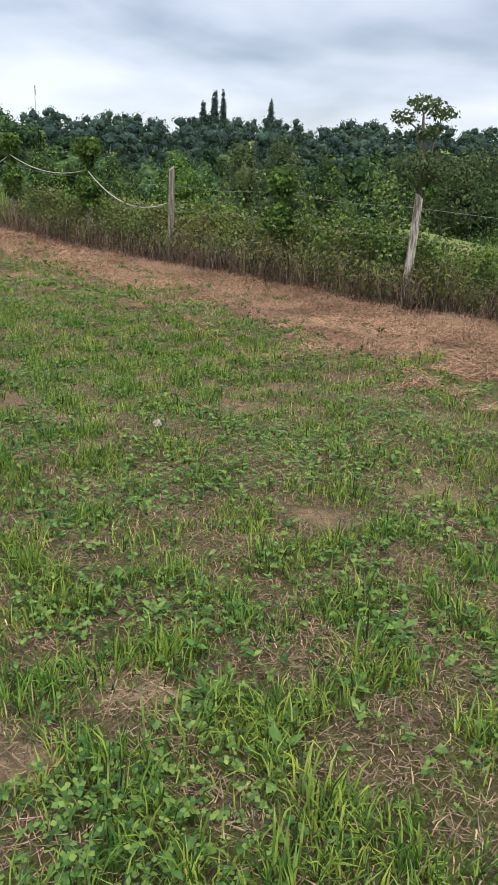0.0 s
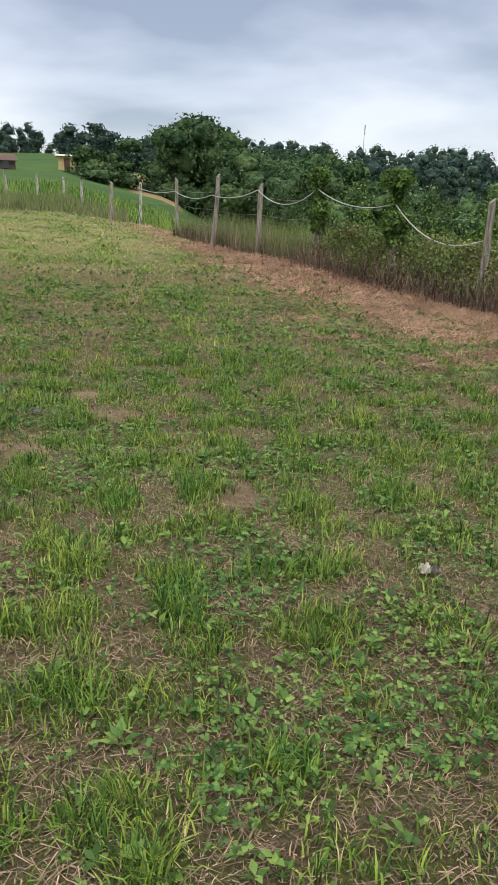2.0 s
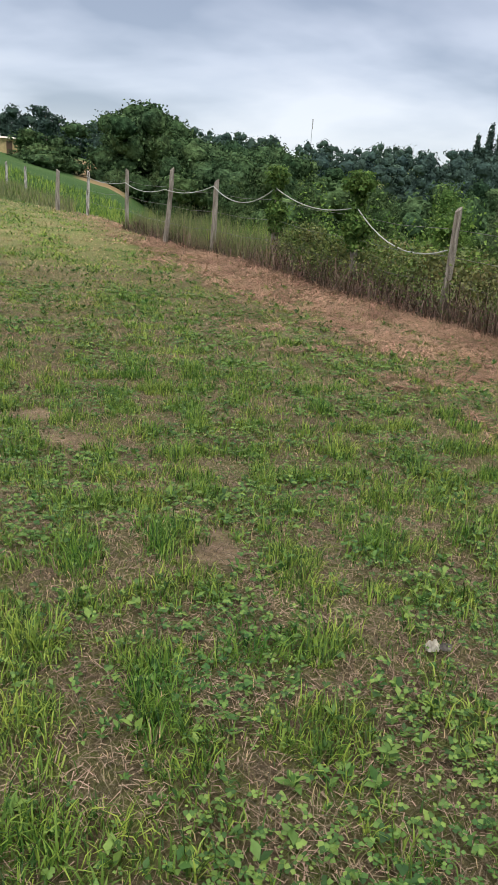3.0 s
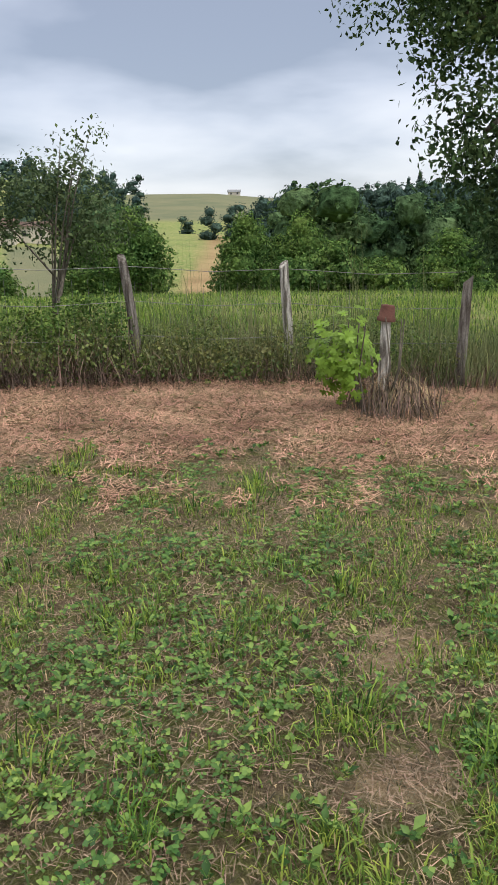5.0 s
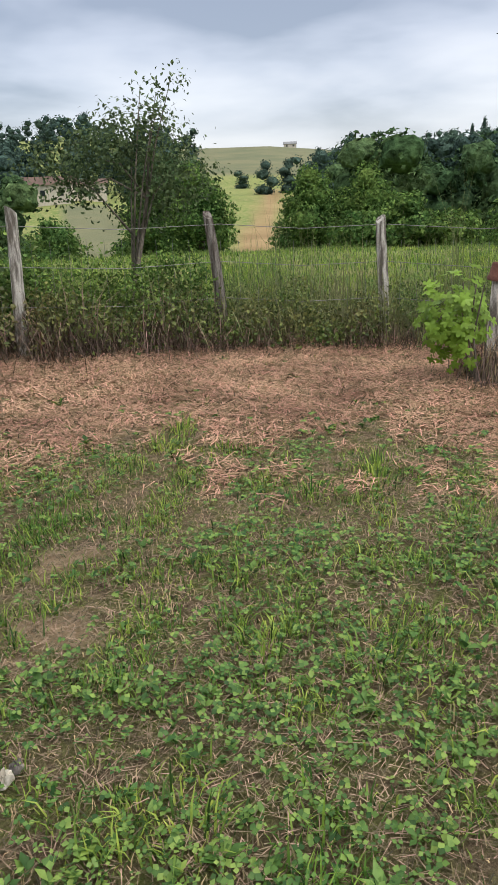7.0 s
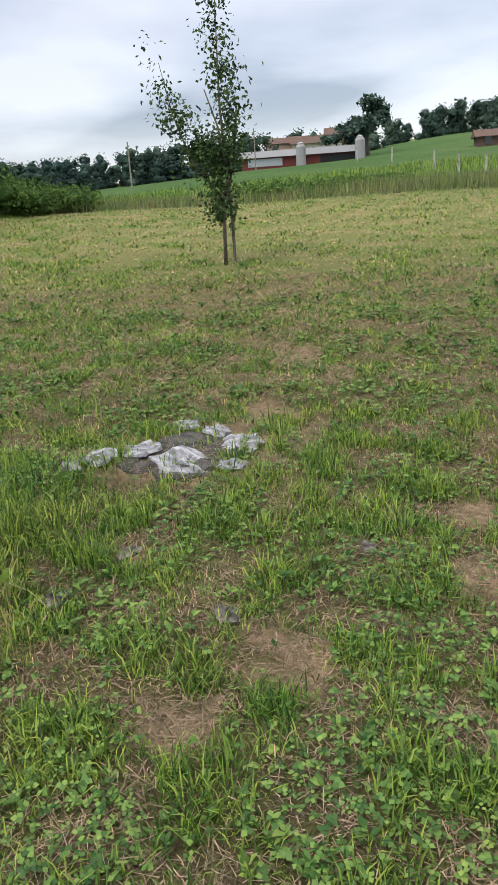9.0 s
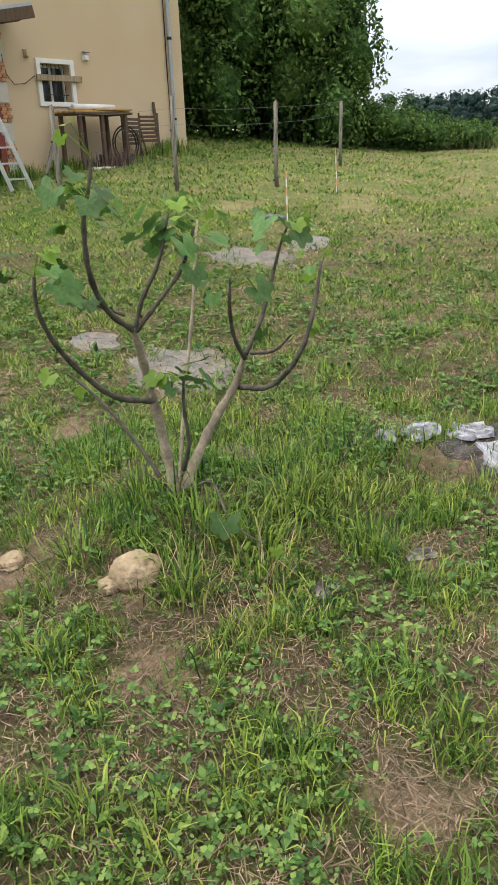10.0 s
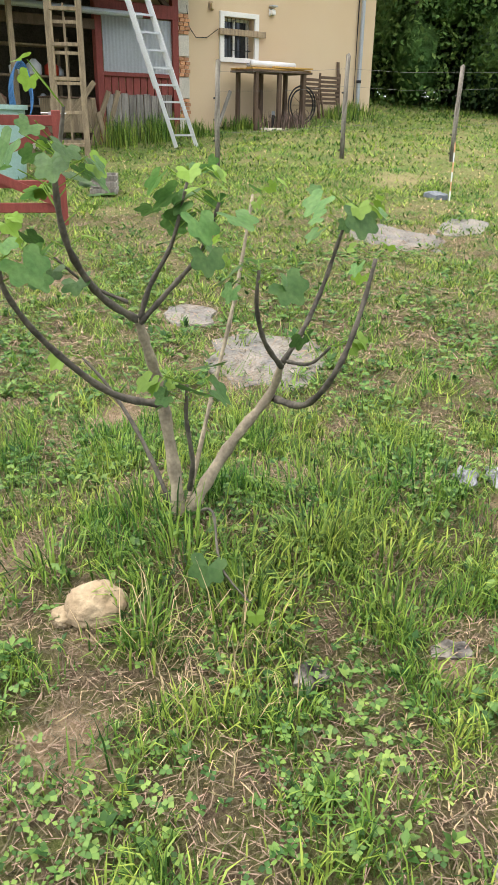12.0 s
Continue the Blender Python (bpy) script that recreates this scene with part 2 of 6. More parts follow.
# ---- the lie of the land ----
CENTRE = Vector((0.8, 2.5, 0))
FENCE = [(12.0, 2.2), (8.9, 4.6), (7.36, 6.05), (6.29, 7.49), (4.87, 8.25), (3.03, 8.68), (1.25, 10.1), (-0.7, 11.4), (-2.55, 12.6), (-4.5, 13.6), (-6.28, 14.37), (-7.6, 14.9), (-10.39, 16.84), (-15.82, 21.65)]
RADII = [40, 100, 250, 500, 1500, 4000]
LAND = {-180: (0, 0, 0, 2, 10, 10), -100: (-1, -3, -2, 4, 20, 20), -60: (-3, -7, -1, 16, 30, 20), -44: (-2.6, -6.2, 0.0, 18, 30, 20), -35: (-2.6, -6.2, 1.0, 25.0, 40, 20), -28: (-2.6, -6.2, 2.0, 25.0, 30, 20), -21: (-3.5, -6, 5, 34, 30, 20), -10: (-4, -8, 2, 26, 30, 20),
        20: (-4, -8, 6, 27, 30, 20), 33: (-3, -5, 6, 28, 30, 20), 39: (0.2, 2.0, 9, 24, 40, 20), 47: (1.5, 5.0, 15, 28, 40, 20), 56: (1.5, 5.0, 14, 28, 40, 20),
        70: (1.0, 4.4, 8, 15, 30, 20), 85: (1.1, 2.6, 5, 12, 25, 20), 110: (2.2, 4, 8, 14, 30, 20), 150: (0.8, 2, 4, 8, 20, 20), 180: (0, 0, 0, 2, 10, 10)}
AZ = sorted(LAND)
TABLE = np.array([LAND[a] for a in AZ], float)


def near_field(x, y):
    """The garden: level round the walker, rising gently to the house and the upper field."""
    d = np.maximum(0, -x - 2.2)
    house = np.clip((4.5 - y) / 6, 0, 1)
    n = np.clip(y - 5, 0, 10)
    bank = 0.048 * n * np.clip((6.5 - x) / 3, 0, 1) * np.clip(1 - d / 16, 0, 1)
    mound = 0.15 * np.exp(-((x + 2.55) ** 2 + (y - 2.42) ** 2) / 0.35)
    return 0.067 * d + 0.045 * house * np.maximum(0, d - 3) + bank + mound


def land(x, y):
    x, y = np.asarray(x, float), np.asarray(y, float)
    dx, dy = x - CENTRE.x, y - CENTRE.y
    r = np.maximum(np.hypot(dx, dy), 1e-6)
    az = np.degrees(np.arctan2(-dx, dy))
    rows = np.stack([np.interp(az, AZ, TABLE[:, k]) for k in range(len(RADII))], -1)
    lr, logs = np.log(np.clip(r, 40, 4000)), np.log(RADII)
    far = np.zeros_like(r)
    k = np.clip(np.searchsorted(logs, lr) - 1, 0, len(RADII) - 2)
    f = (lr - logs[k]) / (logs[k + 1] - logs[k])
    a = np.take_along_axis(rows, k[..., None], -1)[..., 0]
    b = np.take_along_axis(rows, k[..., None] + 1, -1)[..., 0]
    far = a + (b - a) * (f * f * (3 - 2 * f) * 0.5 + f * 0.5)
    s = np.clip((r - 17) / 23, 0, 1)
    s = s * s * (3 - 2 * s)
    rough = 0.02 * np.sin(2.1 * x + 1.3 * np.sin(1.7 * y)) * np.sin(1.9 * y + 0.8 * np.sin(2.3 * x)) + 0.008 * np.sin(7.1 * x + 2 * np.sin(5 * y)) * np.sin(6.3 * y + 1.1)
    return near_field(x, y) * (1 - s) + far * s + rough * np.clip(2 - r / 15, 0, 1)


def z_at(x, y):
    return float(land(np.array([x]), np.array([y]))[0])


def along_fence(x, y):
    """Signed distance from the fence line: positive on the walker's side."""
    best = np.full(np.shape(x), 1e9)
    sign = np.ones(np.shape(x))
    for (ax, ay), (bx, by) in zip(FENCE, FENCE[1:]):
        ex, ey = bx - ax, by - ay
        t = np.clip(((x - ax) * ex + (y - ay) * ey) / (ex * ex + ey * ey), 0, 1)
        qx, qy = x - ax - t * ex, y - ay - t * ey
        d = np.hypot(qx, qy)
        side = np.sign(ex * qy - ey * qx)
        sign = np.where(d < best, side, sign)
        best = np.minimum(best, d)
    return best * sign


def blotch(x, y, s, seed=0.0):
    """A cheap smooth noise from 0 to 1, the same for ground and plants."""
    v = np.sin(x / s * 1.7 + 2.1 * np.sin(y / s * 1.1 + seed)) + np.sin(y / s * 1.9 + 1.7 * np.sin(x / s * 1.3 + 2 * seed)) + 0.6 * np.sin((x + y) / s * 3.1 + seed * 3) * np.sin((x - y) / s * 2.7)
    return np.clip(0.5 + v / 5.2, 0, 1)


# bare patches of pale earth: x, y, radius along x and y
BARE = [(-2.07, 2.42, 0.2, 0.18), (2.02, 1.23, 0.22, 0.16), (1.88, 0.85, 0.16, 0.12), (3.1, 3.07, 0.28, 0.2), (1.98, 4.96, 0.26, 0.13), (2.97, 6.9, 0.5, 0.2), (-2.08, 5.18, 0.26, 0.2),
        (0.25, 3.98, 0.18, 0.25), (2.9, 6.33, 0.28, 0.16), (2.58, 2.62, 0.22, 0.18), (1.74, 4.42, 0.3, 0.22), (-1.43, 4.84, 0.3, 0.26), (-1.38, 3.9, 0.32, 0.25),
        (-5.24, 5.58, 0.45, 0.3), (-3.95, 4.78, 0.32, 0.3), (-2.07, 1.78, 0.35, 0.4), (-1.6, 2.63, 0.22, 0.18), (-1.2, 3.4, 0.22, 0.2), (-5.65, -0.23, 0.5, 0.3),
        (-3.58, 1.58, 0.35, 0.2), (-3.4, 4.1, 0.62, 0.85), (-4.62, 1.98, 0.6, 0.5), (-5.2, 1.15, 0.35, 0.3), (-2.35, 3.5, 0.14, 0.12), (-8.2, 2.1, 0.7, 0.5), (-11.5, 1.2, 0.9, 0.5), (-12.2, 3.0, 1.2, 0.6)]


def bare_at(x, y):
    out = np.zeros(np.shape(x))
    for bx, by, ra, rb in BARE:
        q = np.hypot((x - bx) / ra, (y - by) / rb) + 0.8 * (blotch(x, y, 0.1, bx) - 0.5)
        out = np.maximum(out, np.clip((1.0 - q) / 0.7, 0, 1))
    return out


def straw_at(x, y):
    """How far the mown brown strip beside the fence covers the ground."""
    d = along_fence(x, y)
    width = 2.5 + 1.6 * (blotch(x, y, 0.45, 1.3) - 0.5) - 1.1 * np.clip((-x - 5) / 3, 0, 1) + 0.9 * np.clip((x - 1.0) / 3, 0, 1)
    return np.clip((width - np.abs(d)) / 1.1 + 1.3 * (blotch(x, y, 0.13, 2.2) - 0.5), 0, 1) * np.where(d > -1.0, 1, 0)


def ground_sheet():
    rings = [0.0]
    r = 0.25
    while r < 4200:
        rings.append(r)
        r += max(0.09, r * (0.018 if r < 30 else 0.045))
    n = 420
    ang = np.linspace(0, 2 * np.pi, n, endpoint=False)
    R, A = np.meshgrid(np.array(rings[1:]), ang, indexing="ij")
    X, Y = CENTRE.x - R * np.sin(A), CENTRE.y + R * np.cos(A)
    Z = land(X, Y)
    X, Y, Z = (np.concatenate([[c], v.ravel()]) for c, v in ((CENTRE.x, X), (CENTRE.y, Y), (z_at(CENTRE.x, CENTRE.y), Z)))
    k = len(rings) - 1
    faces = [(0, 1 + j, 1 + (j + 1) % n) for j in range(n)]
    i, j = np.meshgrid(np.arange(k - 1), np.arange(n), indexing="ij")
    q = np.stack([1 + i * n + j, 1 + (i + 1) * n + j, 1 + (i + 1) * n + (j + 1) % n, 1 + i * n + (j + 1) % n], -1).reshape(-1, 4)
    me = bpy.data.meshes.new("ground")
    me.from_pydata(np.stack([X, Y, Z], -1).tolist(), [], faces + q.tolist())
    r0 = np.hypot(X - CENTRE.x, Y - CENTRE.y)
    az = np.degrees(np.arctan2(CENTRE.x - X, Y - CENTRE.y))
    cover = np.zeros((len(X), 4), np.float32)
    cover[:, 0] = straw_at(X, Y) * (r0 < 60)
    cover[:, 1] = bare_at(X, Y)
    beyond = np.clip((-0.6 - along_fence(X, Y)) / 0.6, 0, 1) * (r0 < 60)
    cover[:, 2] = np.maximum(np.maximum(np.clip((r0 - 6) / 12, 0, 0.8), np.clip((r0 - 20) / 10, 0, 1)), beyond)
    cover[:, 2] *= 1 - 0.9 * cover[:, 0] * (r0 < 30)
    cover[:, 3] = 1
    field = np.zeros((len(X), 4), np.float32)
    lane = np.clip(np.where(r0 < 130, 1.9, 1.3) - np.abs(az + 34.6 - 0.8 * np.sin(r0 / 40)), 0, 1) * (r0 > 60) * (r0 < 235)
    field[:, 0] = np.maximum(lane, ((az > 38.4) & (az < 41.8) & (r0 > 95) & (r0 < 170)))
    field[:, 1] = ((az > -41) & (az < -29) & (r0 > 300)) | ((az > -24) & (az < -20) & (r0 > 60) & (r0 < 160))
    field[:, 2] = np.clip((r0 - 22) / 8, 0, 1) * (r0 < 300) * (az > 36)
    field[:, 3] = 1
    for name, data in (("cover", cover), ("field", field)):
        att = me.color_attributes.new(name, "FLOAT_COLOR", "POINT")
        att.data.foreach_set("color", data.ravel())
    me.materials.append(M_GROUND)
    me.polygons.foreach_set("use_smooth", np.ones(len(me.polygons), bool))
    me.update()
    return tagged(new("ground", me), "mown meadow ground with bare earth and brown straw", "ground", kind="structure")


ground = ground_sheet()

# ---- kit ----
def link_mesh(name, me, mat, parent=None, label="", smooth=False):
    for m in (mat if isinstance(mat, (list, tuple)) else (mat,)):
        me.materials.append(m)
    if smooth:
        me.polygons.foreach_set("use_smooth", np.ones(len(me.polygons), bool))
    ob = new(name, me)
    if parent is not None:
        ob.parent = parent
    return tagged(ob, label) if label else ob


def part(name, bm, mat, parent=None, label="", smooth=False):
    """Links a bmesh as one mesh object under a thing or a part."""
    me = bpy.data.meshes.new(name)
    bm.to_mesh(me)
    bm.free()
    return link_mesh(name, me, mat, parent, label, smooth)


def thing(name, m, label, category, group="", kind=""):
    e = new(name)
    e.matrix_world = m
    return tagged(e, label, category, group, kind)


def box(sx, sy, sz, at=(0, 0, 0), rot=None, bevel=0.0, bm=None):
    """A block of that size, its centre at a place, with eased edges."""
    bm = bm or bmesh.new()
    made = bmesh.ops.create_cube(bm, size=1.0)["verts"]
    m = Matrix.Translation(at) @ (rot or Matrix()) @ Matrix.Diagonal((sx, sy, sz, 1))
    bmesh.ops.transform(bm, matrix=m, verts=made)
    if bevel:
        edges = list({e for v in made for e in v.link_edges})
        bmesh.ops.bevel(bm, geom=edges, offset=bevel, segments=1, affect="EDGES")
    return bm


def beam(a, b, w, d=None, bm=None, bevel=0.0):
    """A squared timber from a to b."""
    a, b = Vector(a), Vector(b)
    rot = (b - a).to_track_quat("Z", "Y").to_matrix().to_4x4()
    return box(w, d or w, (b - a).length, (a + b) / 2, rot, bevel, bm)


def tube(points, radii, sides=8, bm=None):
    """A round, tapered tube through points."""
    bm = bm or bmesh.new()
    points = [Vector(p) for p in points]
    if not isinstance(radii, (list, tuple)):
        radii = [radii] * len(points)
    rings = []
    for i, p in enumerate(points):
        d = points[min(i + 1, len(points) - 1)] - points[max(i - 1, 0)]
        q = d.to_track_quat("Z", "Y")
        rings.append([bm.verts.new(p + q @ Vector((radii[i] * math.cos(a), radii[i] * math.sin(a), 0))) for a in (2 * math.pi * k / sides for k in range(sides))])
    for r0, r1 in zip(rings, rings[1:]):
        for k in range(sides):
            bm.faces.new((r0[k], r0[(k + 1) % sides], r1[(k + 1) % sides], r1[k]))
    bm.faces.new(rings[0][::-1])
    bm.faces.new(rings[-1])
    return bm


def mesh_np(name, verts, faces):
    """A mesh from arrays: verts (n, 3), faces (m, 3 or 4)."""
    me = bpy.data.meshes.new(name)
    verts, faces = np.asarray(verts, np.float32), np.asarray(faces, np.int32)
    k = faces.shape[1]
    me.vertices.add(len(verts))
    me.vertices.foreach_set("co", verts.ravel())
    me.loops.add(faces.size)
    me.loops.foreach_set("vertex_index", faces.ravel())
    me.polygons.add(len(faces))
    me.polygons.foreach_set("loop_start", np.arange(0, faces.size, k, dtype=np.int32))
    me.polygons.foreach_set("loop_total", np.full(len(faces), k, np.int32))
    me.update(calc_edges=True)
    return me


def leaf_mesh(name, centre, normal, along, length, width, fold=0.15):
    """Many leaves: each a diamond of two triangles folded at its midrib, at the given places."""
    n = len(centre)
    normal = normal / np.maximum(np.linalg.norm(normal, axis=1, keepdims=True), 1e-6)
    along = along - normal * (along * normal).sum(1, keepdims=True)
    along = along / np.maximum(np.linalg.norm(along, axis=1, keepdims=True), 1e-6)
    side = np.cross(normal, along)
    L, W = np.broadcast_to(length, n)[:, None], np.broadcast_to(width, n)[:, None]
    v = np.stack([centre - along * L / 2, centre + side * W / 2 + normal * W * fold, centre + along * L / 2, centre - side * W / 2 + normal * W * fold], 1).reshape(-1, 3)
    b = np.arange(n)[:, None] * 4
    return mesh_np(name, v, np.concatenate([b + [0, 1, 2], b + [0, 2, 3]], 1).reshape(-1, 3))


def blade_mesh(name, base, heading, length, width, lean, droop=0.5, bent=True):
    """Many grass blades, bent over by lean; those that are not bent are one long triangle each."""
    n = len(base)
    d = np.stack([np.cos(heading), np.sin(heading), np.zeros(n)], 1)
    s = np.stack([-np.sin(heading), np.cos(heading), np.zeros(n)], 1) * (np.broadcast_to(width, n)[:, None] / 2)
    L, lean = np.broadcast_to(length, n)[:, None], np.broadcast_to(lean, n)[:, None]
    up = np.array([[0, 0, 1.0]])
    mid = base + L * 0.55 * (up * np.cos(lean * 0.6) + d * np.sin(lean * 0.6))
    tip = mid + L * 0.45 * (up * np.cos(lean * (1 + droop)) + d * np.sin(lean * (1 + droop)))
    if not bent:
        tip = base + L * (up * np.cos(lean) + d * np.sin(lean))
        v = np.stack([base - s, base + s, tip], 1).reshape(-1, 3)
        return mesh_np(name, v, np.arange(3 * n).reshape(-1, 3))
    v = np.stack([base - s, base + s, mid + s * 0.8, mid - s * 0.8, tip], 1).reshape(-1, 3)
    b = np.arange(n)[:, None] * 5
    return mesh_np(name, v, np.concatenate([b + [0, 1, 2], b + [0, 2, 3], b + [3, 2, 4]], 1).reshape(-1, 3))


def sliver_mesh(name, centre, along, length, width):
    """Many bits of straw, each one thin triangle."""
    n = len(centre)
    along = along / np.linalg.norm(along, axis=1, keepdims=True)
    side = np.cross(along, np.array([0, 0, 1.0]))
    L, W = np.broadcast_to(length, n)[:, None], np.broadcast_to(width, n)[:, None]
    v = np.stack([centre - along * L / 2 - side * W / 2, centre - along * L / 2 + side * W / 2, centre + along * L / 2], 1).reshape(-1, 3)
    return mesh_np(name, v, np.arange(3 * n).reshape(-1, 3))


def lumps(blobs, scale, seed=0, fine=2):
    """Vertices and faces of the rough, knobbly masses of twigs and leaves inside the crowns."""
    bm = bmesh.new()
    bmesh.ops.create_icosphere(bm, subdivisions=fine, radius=1.0)
    unit = np.array([v.co for v in bm.verts])
    tri = np.array([[v.index for v in f.verts] for f in bm.faces])
    bm.free()
    r = np.random.default_rng(seed)
    B = np.array(blobs, float)
    rad = np.stack([B[:, 3], B[:, 3], B[:, 4]], -1)[:, None] * scale
    V = B[:, None, :3] + unit[None] * rad * (0.62 + 0.58 * r.random((len(B), len(unit), 1)))
    F = tri[None] + (np.arange(len(B)) * len(unit))[:, None, None]
    return V.reshape(-1, 3), F.reshape(-1, 3)


def with_core(me, blobs, scale, seed=0, fine=2):
    """A leaf mesh joined with the cores of its crown."""
    n, m = len(me.vertices), len(me.polygons)
    co, li = np.empty(n * 3, np.float32), np.empty(m * 3, np.int32)
    me.vertices.foreach_get("co", co)
    me.loops.foreach_get("vertex_index", li)
    V, F = lumps(blobs, scale, seed, fine)
    out = mesh_np(me.name, np.concatenate([co.reshape(-1, 3), V]), np.concatenate([li.reshape(-1, 3), F + n]))
    bpy.data.meshes.remove(me)
    return out


rng = np.random.default_rng(7)

# ---- the pasture fence ----
def fence_post(x, y, height, mat, lean=(0, 0), wide=0.105, label="weathered split wooden fence post in the weeds"):
    """A split post: uneven section that tapers to a worn, slanting top."""
    z = z_at(x, y)
    post = bmesh.new()
    random.seed(int(x * 100) + int(y * 17))
    n, rings = 9, []
    shape = [0.8 + 0.35 * random.random() for _ in range(n)]
    for k in range(8):
        t = k / 7
        h = -0.25 + (height + 0.25) * t
        rr = wide / 2 * (1.12 - 0.22 * t)
        off = Vector((0.012 * math.sin(5 * t + x), 0.012 * math.cos(4 * t + y), 0))
        ring = []
        for i in range(n):
            a = 2 * math.pi * i / n
            r = rr * shape[i] * (1 + 0.1 * (random.random() - 0.5))
            top = 0.04 * math.cos(a + x) if k == 7 else 0
            ring.append(post.verts.new(Vector((r * math.cos(a), r * math.sin(a), h + top)) + off + Vector((lean[0], lean[1], 0)) * h))
        rings.append(ring)
    for r0, r1 in zip(rings, rings[1:]):
        for i in range(n):
            post.faces.new((r0[i], r0[(i + 1) % n], r1[(i + 1) % n], r1[i]))
    post.faces.new(rings[-1])
    ob = part("fence_post", post, mat)
    ob.location = (x, y, z)
    return tagged(ob, label, "fence post", "posts of the pasture fence")


POSTS = [  # x, y, height, material, lean
    (7.36, 6.05, 1.08, M_POST_DARK, (0.03, 0.0)), (6.29, 7.49, 1.2, M_POST_PALE, (-0.02, 0.02)), (4.95, 8.35, 1.24, M_POST_DARK, (-0.07, 0.04)),
    (3.03, 8.68, 1.28, M_POST_PALE, (0.02, 0.0)), (1.25, 10.1, 1.2, M_POST, (0, 0)), (-0.75, 11.4, 1.4, M_POST, (0.06, -0.03)), (-2.55, 12.6, 1.5, M_POST, (0, 0)),
    (-4.5, 13.6, 1.5, M_POST, (0, 0)), (-6.28, 14.37, 1.38, M_POST, (0.03, 0)), (-7.6, 14.6, 1.5, M_POST, (0.08, 0)), (-10.39, 16.84, 1.4, M_POST, (0, 0)),
    (-15.82, 21.65, 1.4, M_POST_PALE, (0, 0))]
for x, y, h, mat, lean in POSTS:
    fence_post(x, y, h, mat, lean)

# ---- trees ----
def crown_points(blobs, count, shell=0.55, r=None):
    """Places and outward directions on the ragged shells of several blobs (x, y, z, radius across, radius up)."""
    r = r or rng
    w = np.array([b[3] ** 2 for b in blobs], float)
    pick = r.choice(len(blobs), count, p=w / w.sum())
    d = r.normal(size=(count, 3))
    d /= np.linalg.norm(d, axis=1, keepdims=True)
    c = np.array([b[:3] for b in blobs], float)[pick]
    rad = np.array([(b[3], b[3], b[4]) for b in blobs], float)[pick]
    lump = 1 + 0.16 * np.sin(7 * d[:, :1] + pick[:, None]) * np.sin(6 * d[:, 1:2] + 1) + 0.12 * np.sin(11 * d[:, 2:])
    k = shell + (1 - shell) * r.random((count, 1)) ** 0.6
    return c + d * rad * k * lump, d


def foliage(name, blobs, count, size, mat, parent, label="", shell=0.55, ratio=0.6, r=None, spray=0, core=0.6):
    """A crown of leaves; spray: how many leaves share one twig."""
    r = r or rng
    p, d = crown_points(blobs, count // max(spray, 1), shell, r)
    if spray:
        p, d = np.repeat(p, spray, 0), np.repeat(d, spray, 0)
        count = len(p)
        p = p + r.normal(size=p.shape) * size * np.array([1.7, 1.7, 1.2])
    nrm = d + r.normal(size=d.shape) * 0.7 + np.array([0, 0, 0.35])
    me = leaf_mesh(name, p, nrm, r.normal(size=d.shape) + np.array([0, 0, -0.3]), size * (0.6 + 0.8 * r.random(count)), size * ratio * (0.6 + 0.8 * r.random(count)))
    if shell >= 0.5:
        me = with_core(me, blobs, core)
    return link_mesh(name, me, mat, parent, label)


def trunk_bm(height, radius, blobs, lean=(0, 0)):
    """A tapered trunk with limbs that run into the blobs of the crown."""
    pts = [Vector((lean[0] * t * height + 0.04 * height * math.sin(3 * t), lean[1] * t * height, height * t - 0.3 * (t == 0))) for t in (0, 0.2, 0.45, 0.7, 1.0)]
    bm = tube(pts, [radius * 1.3, radius, radius * 0.8, radius * 0.55, radius * 0.2], 8)
    for i, b in enumerate(blobs):
        a = pts[1 + i % 3]
        c = Vector(b[:3])
        tube([a, a.lerp(c, 0.5) + Vector((0, 0, 0.08 * height)), c], [radius * 0.5, radius * 0.3, radius * 0.1], 6, bm)
    return bm


def tree(name, x, y, height, radius, blobs, count, size, mat, label, trunk=None, shell=0.55, group="", lean=(0, 0), category="tree", ratio=0.6, spray=0):
    t = thing(name, pose(x, y, z_at(x, y)), label, category, group)
    part("trunk", trunk_bm(trunk or height * 0.8, radius, blobs, lean), M_BARK, t, smooth=True)
    foliage("crown", blobs, count, size, mat, t, shell=shell, ratio=ratio, spray=spray)
    return t


def polar(az, r):
    a = radians(az)
    return CENTRE.x - r * math.sin(a), CENTRE.y + r * math.cos(a)


def round_blobs(height, wide, low=0.25, n=7, seed=0):
    """Blobs for a rounded, uneven crown from low * height to its top."""
    rr = random.Random(seed)
    out = []
    for k in range(n):
        t = k / (n - 1)
        z = height * (low + (1 - low) * (0.12 + 0.74 * t))
        w = wide * (0.55 + 0.45 * math.sin(math.pi * min(1, 0.2 + 0.8 * t)))
        a = 2.4 * k + rr.random()
        out.append((math.cos(a) * w * 0.5 * (1 - 0.6 * t), math.sin(a) * w * 0.5 * (1 - 0.6 * t), z, w * (0.5 + 0.15 * rr.random()), height * (1 - low) * (0.17 + 0.06 * rr.random())))
    return out


